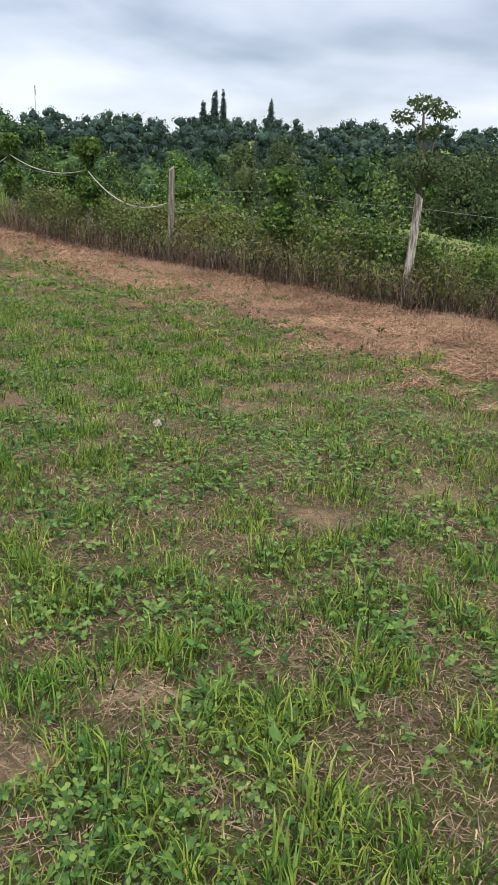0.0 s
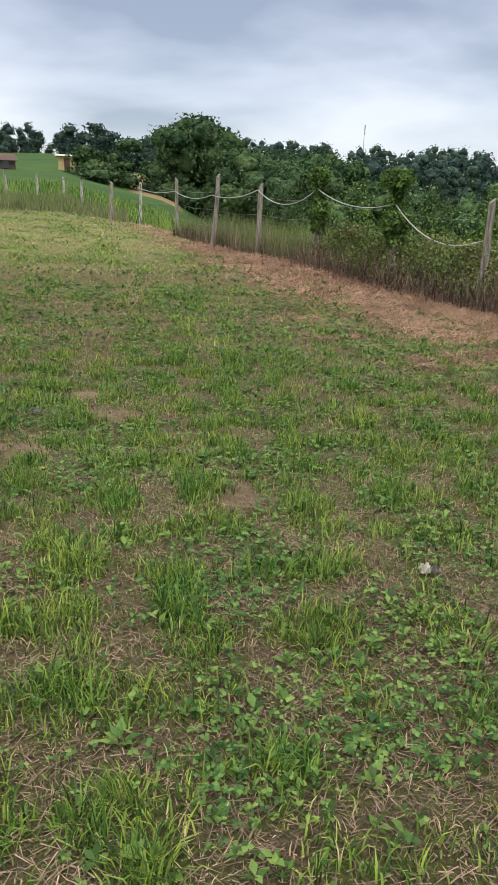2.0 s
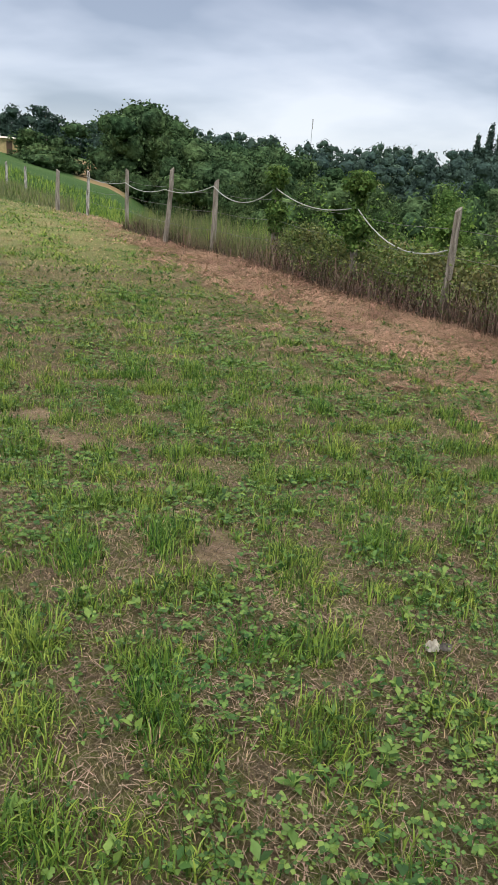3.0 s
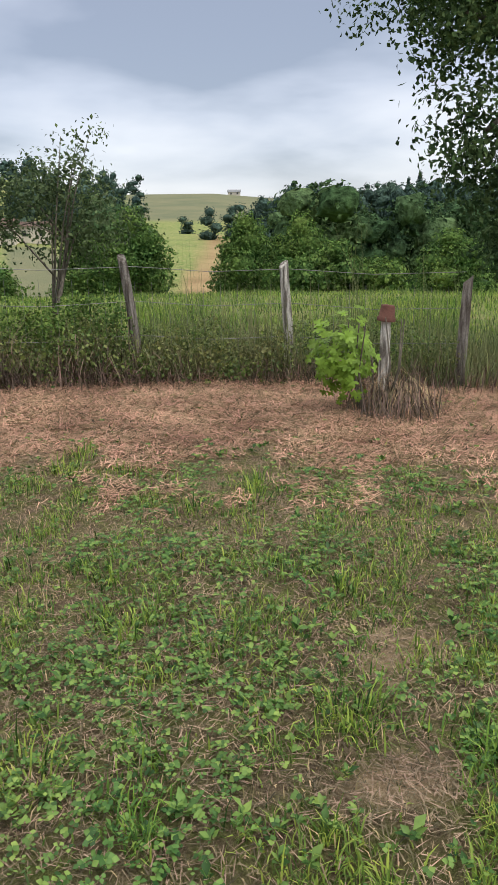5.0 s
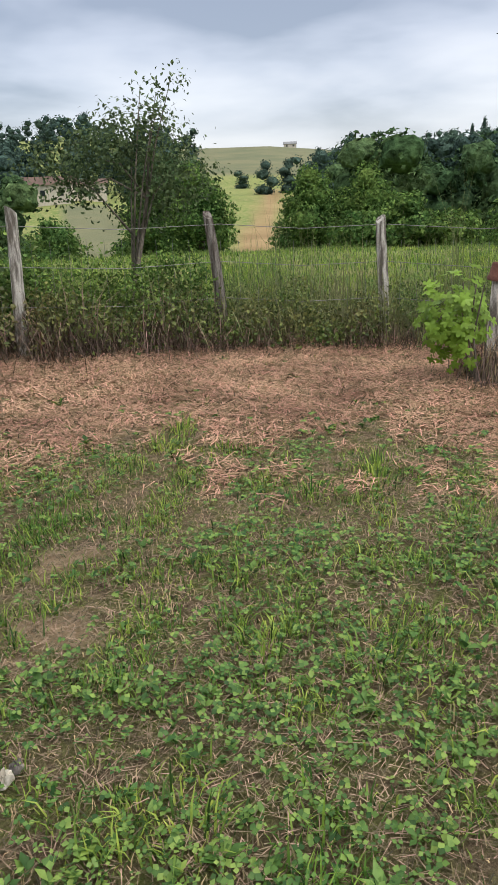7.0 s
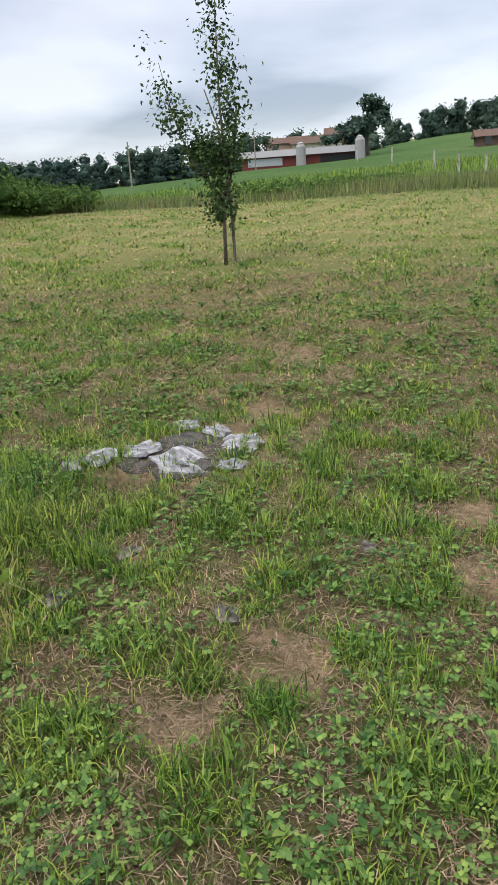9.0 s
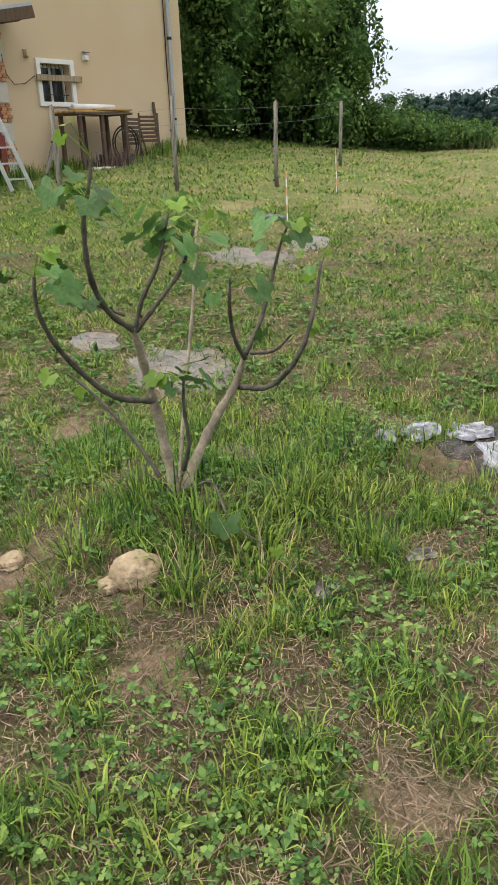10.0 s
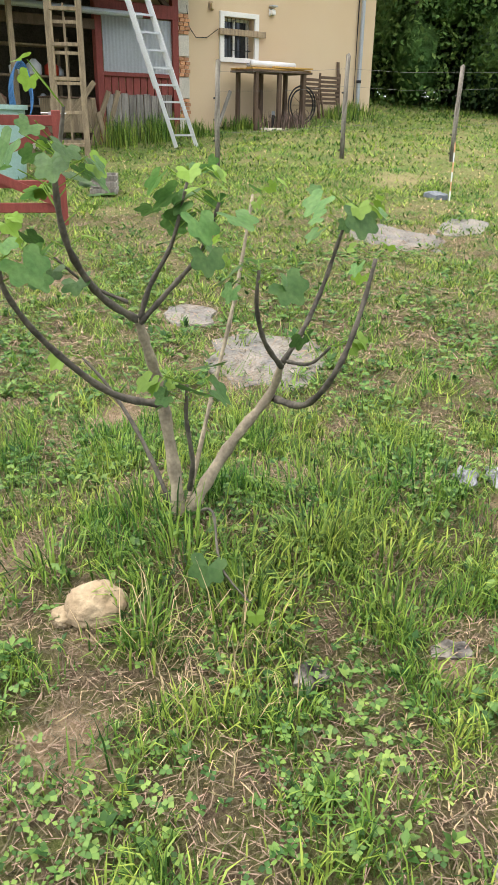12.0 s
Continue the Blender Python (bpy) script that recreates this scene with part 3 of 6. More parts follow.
# mid-distance trees beyond the fence: azimuth, distance, elevation of the top in degrees, half width, leaves, leaf size, material, label
MID_TREES = [
    (-30.6, 30, 1.6, 1.7, 5200, 0.26, M_LEAF_MID, "green locust tree in leaf beyond the fence"),
    (-27.0, 33, 0.6, 2.0, 4200, 0.26, M_LEAF_MID, "green locust tree in leaf beyond the fence"),
    (-39.0, 33, 1.4, 1.9, 5200, 0.27, M_LEAF_MID, "green locust tree in leaf beyond the fence"),
    (-43.2, 34, 1.1, 2.1, 5200, 0.27, M_LEAF_MID, "green locust tree in leaf beyond the fence"),
    (-54.0, 36, 0.0, 2.4, 4200, 0.27, M_LEAF_MID, "green locust tree in leaf beyond the fence"),
    (-15.2, 26, -0.8, 1.7, 4500, 0.22, M_LEAF_DARK, "dense dark green bushy tree beyond the fence"),
    (-20.0, 30, -1.6, 1.6, 3500, 0.22, M_LEAF_MID, "dense dark green bushy tree beyond the fence"),
    (-9.8, 32, 2.6, 2.3, 5000, 0.26, M_LEAF_DARK, "dark green broadleaf tree below the pasture"),
    (-6.5, 36, 2.2, 2.3, 5000, 0.26, M_LEAF_MID, "green broadleaf tree below the pasture"),
    (6.0, 48, 3.4, 2.6, 6500, 0.30, M_LEAF_OLIVE, "broad rounded green tree in the valley"),
    (9.2, 50, 3.1, 2.6, 5500, 0.30, M_LEAF_OLIVE, "broad rounded green tree in the valley"),
    (2.4, 52, 2.0, 3.0, 5000, 0.32, M_LEAF_DARK, "broad rounded green tree in the valley"),
    (14.0, 58, 1.8, 3.0, 5000, 0.34, M_LEAF_MID, "broad rounded green tree in the valley"),
    (19.0, 66, 1.6, 3.4, 5000, 0.36, M_LEAF_DARK, "broad rounded green tree in the valley"),
    (24.5, 72, 1.6, 3.8, 5000, 0.38, M_LEAF_DARK, "broad rounded green tree in the valley"),
    (30.0, 74, 1.2, 3.6, 5000, 0.38, M_LEAF_DARK, "broad rounded green tree in the valley"),
]
for i, (az, r, up, w, count, size, mat, label) in enumerate(MID_TREES):
    x, y = polar(az, r)
    h = 1.5 + r * math.tan(radians(up)) - z_at(x, y)
    tree("broadleaf_tree", x, y, h, 0.14, round_blobs(h, w, 0.1, 10, i), int(count * 1.9), size * 0.54, mat, label, group="trees beyond the fence", shell=0.66)

x, y = polar(-46.3, 25)
tree("shrub", x, y, 2.1, 0.06, round_blobs(1.9, 1.5, 0.05, 5, 3) + [(-1.0, 0.8, 0.8, 1.1, 0.7), (1.1, -0.7, 0.75, 1.1, 0.7)], 6500, 0.17, M_LEAF_MID, "round bright green shrub in the pasture", group="", category="shrub")

# the tall open-topped tree above the fence
x, y = polar(-5.6, 30)
tree("oak_tree", x, y, 6.9, 0.13, [(0, 0, 6.9, 0.75, 0.35), (0.8, 0.3, 6.6, 0.65, 0.3), (-0.7, 0, 6.4, 0.6, 0.3), (0.3, 0, 5.9, 0.6, 0.3), (0, 0, 4.6, 1.3, 0.7), (1.3, 0, 4.3, 1.2, 0.8), (-1.0, 0.2, 3.6, 1.3, 0.9), (1.8, 0, 3.0, 1.4, 0.9), (0, 0, 2.2, 1.9, 1.1)],
     6500, 0.17, M_LEAF_OLIVE, "tall open-crowned tree with thin top branches", trunk=6.6, shell=0.35)

# young oak beside the fence, thin and open, with a bare sprig at its top
x, y = 4.43, 9.6
tree("young_oak", x, y, 3.2, 0.03, [(0.42, 0.35, 1.9, 0.62, 0.42), (0.75, 0.2, 1.55, 0.6, 0.4), (0.05, 0.5, 1.75, 0.45, 0.35), (0.55, 0.3, 1.3, 0.5, 0.3), (-0.55, 0.4, 1.72, 0.34, 0.18), (-0.25, 0.4, 1.45, 0.34, 0.25),
     (0.62, 0.1, 2.35, 0.15, 0.2), (0.78, 0.05, 2.5, 0.15, 0.12), (0.6, 0.1, 2.15, 0.12, 0.14), (0.45, 0.1, 2.45, 0.08, 0.06)],
     5600, 0.052, M_LEAF_OLIVE, "young oak with thin open crown behind the wire fence", trunk=1.9, shell=0.1, lean=(0.26, 0.05), spray=9)

# the big oak whose boughs hang into view
x, y = 10.4, 6.9
tree("oak_tree", x, y, 7.5, 0.22, [(-1.2, 0.0, 4.6, 1.5, 1.2), (-2.05, 0.1, 3.75, 0.75, 0.75), (-1.0, 0.4, 6.2, 2.0, 1.5), (0.5, -0.5, 6.0, 2.2, 1.6), (-1.7, 0.0, 2.6, 0.75, 0.75), (-1.2, 0.0, 1.9, 0.7, 0.6), (0.6, 0, 4.0, 1.8, 1.2), (-2.6, 0.1, 4.15, 0.3, 0.3), (-0.4, 1.6, 5.0, 1.6, 1.2), (-0.2, 0.2, 1.4, 0.8, 0.6)],
     52000, 0.085, M_LEAF_DARK, "large dark oak with leafy boughs hanging low", trunk=6.0, shell=0.25, spray=24)

# the dark trees beside the house
for az, r, h, w, seed in ((91.5, 23.5, 6.8, 2.0, 11), (95.0, 24.5, 9.5, 2.3, 12), (98.5, 23.0, 8.5, 2.0, 13), (101.5, 24.5, 11.0, 2.2, 14), (104.5, 26.0, 10.5, 2.2, 15), (107.0, 28.0, 10.0, 2.0, 16), (96.8, 27.0, 6.0, 2.6, 17), (100.0, 27.0, 6.0, 2.6, 18), (93.2, 27.0, 5.5, 2.4, 19)):
    x, y = polar(az, r)
    tree("tall_tree", x, y, h, 0.16, round_blobs(h, w, 0.0, 12, seed), 12500, 0.15, M_LEAF_DARK if seed in (12, 17, 19) else M_LEAF_MID, "dense dark green tree behind the garden fence", group="dark trees beside the house", shell=0.6)


# ---- distant woods ----
def woods(name, spots, mat, label, clumps=150, size=0.8, fine=1):
    """Many far trees as one mass: ragged crowns of small leaf clumps. Spots: x, y, height, half width."""
    P, D, S, cores = [], [], [], []
    r = np.random.default_rng(len(spots))
    for x, y, h, w in spots:
        z = z_at(x, y)
        blobs = [(x + r.normal() * w * 0.35, y + r.normal() * w * 0.35, z + h * (0.12 + 0.72 * k / 3), w * (0.74 - 0.09 * k + 0.2 * r.random()), h * 0.22) for k in range(4)]
        cores += blobs
        p, d = crown_points(blobs, clumps, 0.66, r)
        P.append(p), D.append(d), S.append(np.full(len(p), size * w / 4))
    P, D, S = np.concatenate(P), np.concatenate(D), np.concatenate(S)
    n = len(P)
    me = leaf_mesh(name, P, D + r.normal(size=D.shape) * 0.5 + np.array([0, 0, 0.3]), r.normal(size=D.shape), S * (0.7 + 0.8 * r.random(n)), S * (0.5 + 0.6 * r.random(n)), 0.3)
    me = with_core(me, cores, 0.72, 1, fine)
    return tagged(link_mesh(name, me, mat), label, "woods", kind="stuff")


rr = random.Random(5)


def scatter(az0, az1, r0, r1, n, h0, h1, keep=None):
    out = []
    for _ in range(n):
        az = az0 + (az1 - az0) * rr.random()
        r = r0 * (r1 / r0) ** rr.random()
        if keep and not keep(az, r):
            continue
        x, y = polar(az, r)
        h = h0 + (h1 - h0) * rr.random()
        out.append((x, y, h, h * (0.36 + 0.12 * rr.random())))
    return out


def not_field(az, r):
    return not (-40.5 < az < -29.5) and not (-26 < az < -16 and r < 185)


tagged(woods("valley_woods", scatter(-60, 27, 70, 170, 260, 7, 11, not_field), M_FOREST, "mixed green woods in the valley", 520, 0.45, 2), group="woods")
woods("hill_woods", scatter(-60, 40, 170, 330, 420, 8, 13, not_field) + scatter(-40.5, -38, 180, 300, 14, 8, 11), M_FOREST_HAZE, "dark green woods on the hillside", 280, 0.6)
woods("far_woods", scatter(-62, 41, 330, 560, 460, 8, 13, not_field), M_FOREST_HAZE, "distant woods along the ridge, tinted bluish for haze", 140, 0.75)
woods("slope_woods", scatter(26.5, 38.6, 105, 165, 130, 9, 13), M_FOREST, "dense woods on the valley side", 760, 0.4, 2)
woods("upper_tree_line", scatter(42, 60, 195, 215, 60, 4, 7.5) + scatter(40, 43, 230, 280, 14, 5, 8), M_FOREST_HAZE, "line of trees along the upper field", 560, 0.66, 2)
woods("far_hedge_trees", scatter(67.5, 92, 135, 165, 110, 4, 6.5) + scatter(60, 68, 150, 170, 16, 4, 6), M_FOREST_HAZE, "line of trees behind the flat field", 240, 0.7)
woods("lane_oaks", [(*polar(-34.9, 200), 8, 3.2), (*polar(-36.3, 205), 8.5, 3.4), (*polar(-37.4, 204), 6, 2.4), (*polar(-33.0, 240), 5, 3.0)], M_FOREST_HAZE, "clump of dark oaks beside the lane", 500, 0.55, 2)
woods("field_bush", [(*polar(43.6, 112), 5.6, 4.2), (*polar(42.2, 114), 4.6, 3.6), (*polar(44.8, 113), 4.2, 3.0)], M_FOREST, "broad dark bush at the field's edge", 900, 0.42, 2)


def far_tree(name, az, r, h, w, label, mat=M_FOREST_HAZE, slim=False):
    x, y = polar(az, r)
    t = thing(name, pose(x, y, z_at(x, y)), label, "tree")
    part("trunk", tube([(0, 0, -0.5), (0, 0, h * 0.8)], [w * 0.08, w * 0.03], 6), M_BARK, t)
    if slim:
        blobs = [(0, 0, h * (0.2 + 0.78 * k / 6), w * (0.5 - 0.055 * k), h * 0.12) for k in range(7)]
    else:
        blobs = [(rr.uniform(-0.5, 0.5) * w, rr.uniform(-0.5, 0.5) * w, h * (0.42 + 0.5 * k / 5), w * 0.45, h * 0.13) for k in range(6)]
    foliage("crown", blobs, 900, w * 0.16, mat, t, shell=0.5)
    return t


for az, h, w in ((12.6, 19, 2.6), (12.0, 19, 2.2), (13.4, 14, 2.4), (8.6, 16, 2.2)):
    far_tree("poplar", az, 400, h + 3, w * 3.0, "tall narrow poplar on the ridge", slim=True)
for az, h, w in ((-49.2, 4, 2.2), (-50.0, 7, 2.5)):
    far_tree("conifer", az, 400, h + 9, w * 2.6, "dark conifer above the woods", slim=True)
far_tree("oak_tree", 43.7, 190, 9.0, 5.0, "dark oak on the upper field's edge")
far_tree("oak_tree", 61.4, 125, 8.2, 4.6, "tall dark tree beside the farm")
far_tree("oak_tree", 63.1, 128, 5.6, 4.6, "dark round tree beside the farm")
far_tree("oak_tree", 35.6, 150, 15, 7.0, "tall tree standing above the slope woods", M_FOREST)

# ---- bramble, ivy and tall grass along the fence ----
def fence_points(lo, hi, n, spread, r):
    """Places near the fence line between two of its corners, with a sideways spread away from the garden."""
    pts = np.array(FENCE[lo:hi + 1], float)
    seg = np.linalg.norm(np.diff(pts, axis=0), axis=1)
    t = r.random(n) * seg.sum()
    cum = np.concatenate([[0], np.cumsum(seg)])
    k = np.clip(np.searchsorted(cum, t) - 1, 0, len(seg) - 1)
    f = ((t - cum[k]) / seg[k])[:, None]
    p = pts[k] * (1 - f) + pts[k + 1] * f
    d = (pts[k + 1] - pts[k]) / seg[k][:, None]
    out = np.stack([d[:, 1], -d[:, 0]], 1)
    return p + out * (spread[0] + (spread[1] - spread[0]) * r.random((n, 1)))


def hedge_leaves(name, lo, hi, n, top, spread, size, mat, label, low=0.3, bumps=0.3):
    r = np.random.default_rng(lo * 7 + hi)
    p = fence_points(lo, hi, n, spread, r)
    h = top * (0.8 + bumps * (blotch(p[:, 0], p[:, 1], 0.35, 3.0) - 0.3) + 0.15 * r.normal(size=n) * 0.6)
    low = low * np.clip(5 * blotch(p[:, 0], p[:, 1], 0.5, 9.0) - 1.5, 0.05, 1.6)
    z = land(p[:, 0], p[:, 1]) + h * (low + (1 - low) * r.random(n) ** 0.65)
    c = np.column_stack([p, z])
    me = leaf_mesh(name, c, r.normal(size=(n, 3)) + np.array([0, 0, 0.8]), r.normal(size=(n, 3)), size * (0.6 + 0.8 * r.random(n)), size * 0.7 * (0.6 + 0.8 * r.random(n)))
    return tagged(link_mesh(name, me, mat), label, "bramble", kind="stuff")


def stems(name, lo, hi, n, length, spread, label, tilt=0.5, width=0.008, mat=None):
    r = np.random.default_rng(lo * 31 + hi)
    p = fence_points(lo, hi, n, spread, r)
    base = np.column_stack([p, land(p[:, 0], p[:, 1]) - 0.02])
    me = blade_mesh(name, base, r.random(n) * 6.28, length * (0.2 + 0.95 * r.random(n)) * (0.45 + 1.1 * blotch(p[:, 0], p[:, 1], 0.3, 2.0)), width * (0.6 + 0.7 * r.random(n)), (np.abs(r.normal(size=n)) * 1.15 + 0.2) * tilt, 1.2, tilt > 0.65 or width < 0.0095)
    return tagged(link_mesh(name, me, mat or M_STEM), label, "stems", kind="stuff")


hedge_leaves("bramble_hedge", 5, 9, 13000, 0.78, (0.1, 0.9), 0.066, M_BRAMBLE, "leafy bramble and ivy over the old fence", 0.35, 0.5)
hedge_leaves("bramble_hedge", 5, 9, 2600, 0.7, (-0.35, 0.2), 0.05, M_BRAMBLE, "leafy bramble and ivy over the old fence", 0.4, 0.6)
hedge_leaves("bramble_hedge", 2, 5, 13000, 0.5, (-0.1, 0.9), 0.034, M_BRAMBLE, "low brambles at the foot of the fence", 0.1, 0.8)
hedge_leaves("bramble_hedge", 4, 6, 10000, 0.78, (0.0, 0.8), 0.042, M_LEAF_MID, "green brambles beside the wooden posts", 0.3, 0.6)
hedge_leaves("bramble_shoots", 5, 9, 2600, 0.98, (0.05, 0.7), 0.055, M_SHOOT, "bright young bramble shoots above the hedge", 0.75, 1.2)
hedge_leaves("bramble_hedge", 3, 6, 6000, 0.42, (-0.4, 0.15), 0.042, M_BRAMBLE, "low brambles at the foot of the fence", 0.0, 0.9)
hedge_leaves("bramble_hedge", 6, 9, 2600, 0.42, (-0.42, 0.1), 0.042, M_BRAMBLE, "low brambles at the foot of the fence", 0.0, 0.9)
stems("dry_bramble_stems", 4, 9, 12000, 0.74, (-0.42, 0.35), "tangled brown dead bramble stems", 1.25, 0.0062)
stems("dry_bramble_stems", 1, 5, 6500, 0.45, (-0.35, 0.4), "tangled brown dead bramble stems", 1.1, 0.006)
stems("tall_grass", 1, 5, 12000, 0.62, (-0.2, 1.8), "tall green grass gone to seed behind the fence", 0.42, 0.009, M_TALLGRASS)
stems("tall_grass", 2, 5, 13000, 0.3, (1.5, 9.0), "tall green grass gone to seed behind the fence", 0.6, 0.016, M_GRASS)
stems("tall_grass", 8, 12, 13000, 0.62, (-0.15, 1.8), "tall dry green grass along the fence", 0.45, 0.012, M_TALLGRASS)
stems("tall_grass", 8, 13, 11000, 0.55, (0.3, 5.0), "tall dry green grass along the fence", 0.5, 0.016, M_GRASS)
stems("seed_stalks", 2, 4, 800, 1.2, (0.05, 0.9), "tall pale seed stalks behind the wooden posts", 0.15, 0.006, M_TALLGRASS)
stems("dry_bramble_stems", 9, 12, 3500, 0.42, (-0.2, 0.4), "brown dead stems under the fence", 0.7, 0.010)


def ivy_post(x, y, height, wide, label):
    z = z_at(x, y)
    blobs = [(0, 0, height * (0.45 + 0.5 * k / 4), wide * (0.7 + 0.3 * math.sin(k * 1.9)), 0.2) for k in range(5)]
    t = thing("ivy_clump", pose(x, y, z), label, "ivy")
    part("stem", tube([(0.05, 0, 0), (0.06, 0.03, height * 0.5), (0.02, 0, height * 0.9)], [0.02, 0.015, 0.008], 6), M_BARK, t)
    foliage("leaves", blobs, 2600, 0.055, M_LEAF_MID, t, shell=0.5, ratio=0.9)


ivy_post(-2.55, 12.6, 1.72, 0.27, "thick ivy wrapped round a fence post")
ivy_post(-4.5, 13.6, 1.62, 0.2, "thin ivy wrapped round a fence post")
ivy_post(1.25, 10.1, 1.35, 0.22, "ivy and bramble climbing a fence post")


# rough meadow beyond the mown edge of the garden
def meadow(name, az0, az1, r0, r1, n, height, width, mat, label, beyond=40):
    r = np.random.default_rng(int(100 + az0 + r0))
    az, rad = np.radians(az0 + (az1 - az0) * r.random(n)), np.sqrt(r0 ** 2 + (r1 ** 2 - r0 ** 2) * r.random(n))
    x, y = CENTRE.x - rad * np.sin(az), CENTRE.y + rad * np.cos(az)
    keep = along_fence(x, y) > -40 if beyond == 40 else along_fence(x, y) < -beyond
    x, y = x[keep], y[keep]
    base = np.column_stack([x, y, land(x, y) - 0.03])
    h = height * (0.55 + 0.8 * blotch(x, y, 1.6, 4.0)) * (0.6 + 0.6 * r.random(len(x)))
    me = blade_mesh(name, base, r.random(len(x)) * 6.28, h, width, 0.1 + np.abs(r.normal(size=len(x))) * 0.5, 0.9, False)
    return tagged(link_mesh(name, me, mat), label, "grass", kind="stuff")


meadow("rough_meadow", 42, 92, 25.5, 40, 34000, 0.5, 0.03, M_TALLGRASS, "uncut meadow grass past the mown garden")
meadow("rough_meadow", -62, -18, 9, 27, 36000, 0.17, 0.025, M_GRASS, "high green pasture grass beyond the fence", 0.8)
meadow("rough_meadow", -63, -18, 9, 24, 12000, 0.2, 0.012, M_TALLGRASS, "high green pasture grass beyond the fence", 0.8)
meadow("rough_meadow", 36, 92, 27, 60, 30000, 0.42, 0.05, M_GRASS, "uncut meadow grass past the mown garden")
for az, r, w, h in ((85.5, 26, 1.4, 1.3), (88.0, 25, 1.5, 1.6), (82.5, 27, 1.3, 1.0), (63.0, 31, 1.3, 0.7), (67.5, 30, 1.5, 0.8), (60.0, 34, 1.5, 0.7)):
    x, y = polar(az, r)
    tree("bramble_bush", x, y, h, 0.03, [(0, 0, h * 0.45, w, h * 0.5), (w * 0.7, 0.3, h * 0.35, w * 0.7, h * 0.4), (-w * 0.7, -0.2, h * 0.4, w * 0.7, h * 0.4)], 2600, 0.11, M_LEAF_MID, "low green bramble bush at the garden's end", category="bush")

# ---- the mown meadow underfoot ----
LINE = [(2.7, -0.7), (2.0, 1.0), (1.2, 1.6), (0.9, 3.0), (0.2, 3.4), (-0.45, 3.65)]


def from_line(x, y):
    """Distance from the line along which the garden is crossed."""
    best = np.full(np.shape(x), 1e9)
    for (ax, ay), (bx, by) in zip(LINE, LINE[1:]):
        ex, ey = bx - ax, by - ay
        t = np.clip(((x - ax) * ex + (y - ay) * ey) / (ex * ex + ey * ey), 0, 1)
        best = np.minimum(best, np.hypot(x - ax - t * ex, y - ay - t * ey))
    return best


def sector(r0, r1, density, r):
    """Even places between two distances from that line, on the sides that are looked at."""
    lo, hi = (-0.6 - r1, -1.2 - min(r1, 9)), (2.9 + min(r1, 12), 4.0 + r1)
    n = int((hi[0] - lo[0]) * (hi[1] - lo[1]) * density)
    x, y = lo[0] + (hi[0] - lo[0]) * r.random(n), lo[1] + (hi[1] - lo[1]) * r.random(n)
    d = from_line(x, y)
    az = np.degrees(np.arctan2(CENTRE.x - x, y - CENTRE.y))
    keep = (d >= r0) & (d < r1) & (((az > -108) & (az < 138) & (x < 7.5)) | ((az > -66) & (az < 138)) | ((d < 2.2) & (y > -0.5)) | ((x > 1.2) & (x < 4.5) & (y > 0) & (y < 3)))
    return x[keep], y[keep]


def lush(x, y):
    """Where the grass grows thick, from 0 to 1."""
    worn = 1 - 0.55 * np.clip((x - 1.1) / 1.0, 0, 1) * np.clip((y - 2.3) / 1.0, 0, 1)
    lawn = 0.75 * np.clip((-x - 7.5) / 3, 0, 1) * np.clip((1.6 - y) / 1.5, 0, 1)
    garden = 0.3 * np.clip((-x - 1.6) / 1.4, 0, 1) * np.clip((5.2 - y) / 1.5, 0, 1)
    far = np.clip((from_line(x, y) - 4) / 5, 0, 1)
    fine, wide = blotch(x, y, 0.17, 0.7), blotch(x, y, 0.6, 3.3)
    return worn * np.clip(0.22 + lawn + garden + 2.5 * (fine * (1 - 0.6 * far) + wide * 0.6 * far - 0.43) + 0.7 * (blotch(x, y, 1.1, 5.0) - 0.5), 0.03, 1)


def grass(name, r0, r1, density, height, width, mat, label, kind, tuft=0):
    r = np.random.default_rng(int(r0 * 10) + len(name) + kind)
    x, y = sector(r0, r1, density / max(tuft, 1), r)
    m = len(x)
    cx, cy = np.repeat(x, tuft), np.repeat(y, tuft)
    size = np.repeat(0.55 + 0.95 * r.random(m) ** 1.6, tuft)
    spread = (0.016 + 0.026 * np.repeat(r.random(m), tuft)) * (1 + 0.1 * r0)
    x, y = cx + r.normal(size=len(cx)) * spread, cy + r.normal(size=len(cy)) * spread
    heading = np.arctan2(y - cy, x - cx) + r.normal(size=len(x)) * 0.9
    straw, bare, green = straw_at(x, y), bare_at(x, y), lush(x, y)
    side = along_fence(x, y)
    chance = (1 - 0.93 * straw) * (1 - 0.9 * bare)
    chance = chance * (green if kind == 0 else (1 - 0.85 * green))
    if kind == 1:
        chance = chance * (0.5 + 1.3 * np.clip((-x - 3) / 4, 0, 1) * np.clip((y - 1.5) / 2, 0.05, 1) + 0.35 * straw) * (0.35 + 1.3 * blotch(x, y, 0.5, 6.0))
    keep = (r.random(len(x)) < chance) & (side > -0.6)
    x, y, green, size, heading = x[keep], y[keep], green[keep], size[keep], heading[keep]
    base = np.column_stack([x, y, land(x, y) - 0.004])
    n = len(x)
    h = height * (0.5 + 0.8 * r.random(n)) * (0.6 + 0.55 * green) * size
    me = blade_mesh(name, base, heading, h, width * (0.6 + 0.8 * r.random(n)), 0.25 + min(0.45, 0.08 * r0) + np.abs(r.normal(size=n)) * 0.6, 0.7, r0 < 1)
    return tagged(link_mesh(name, me, mat), label, "grass", kind="stuff")


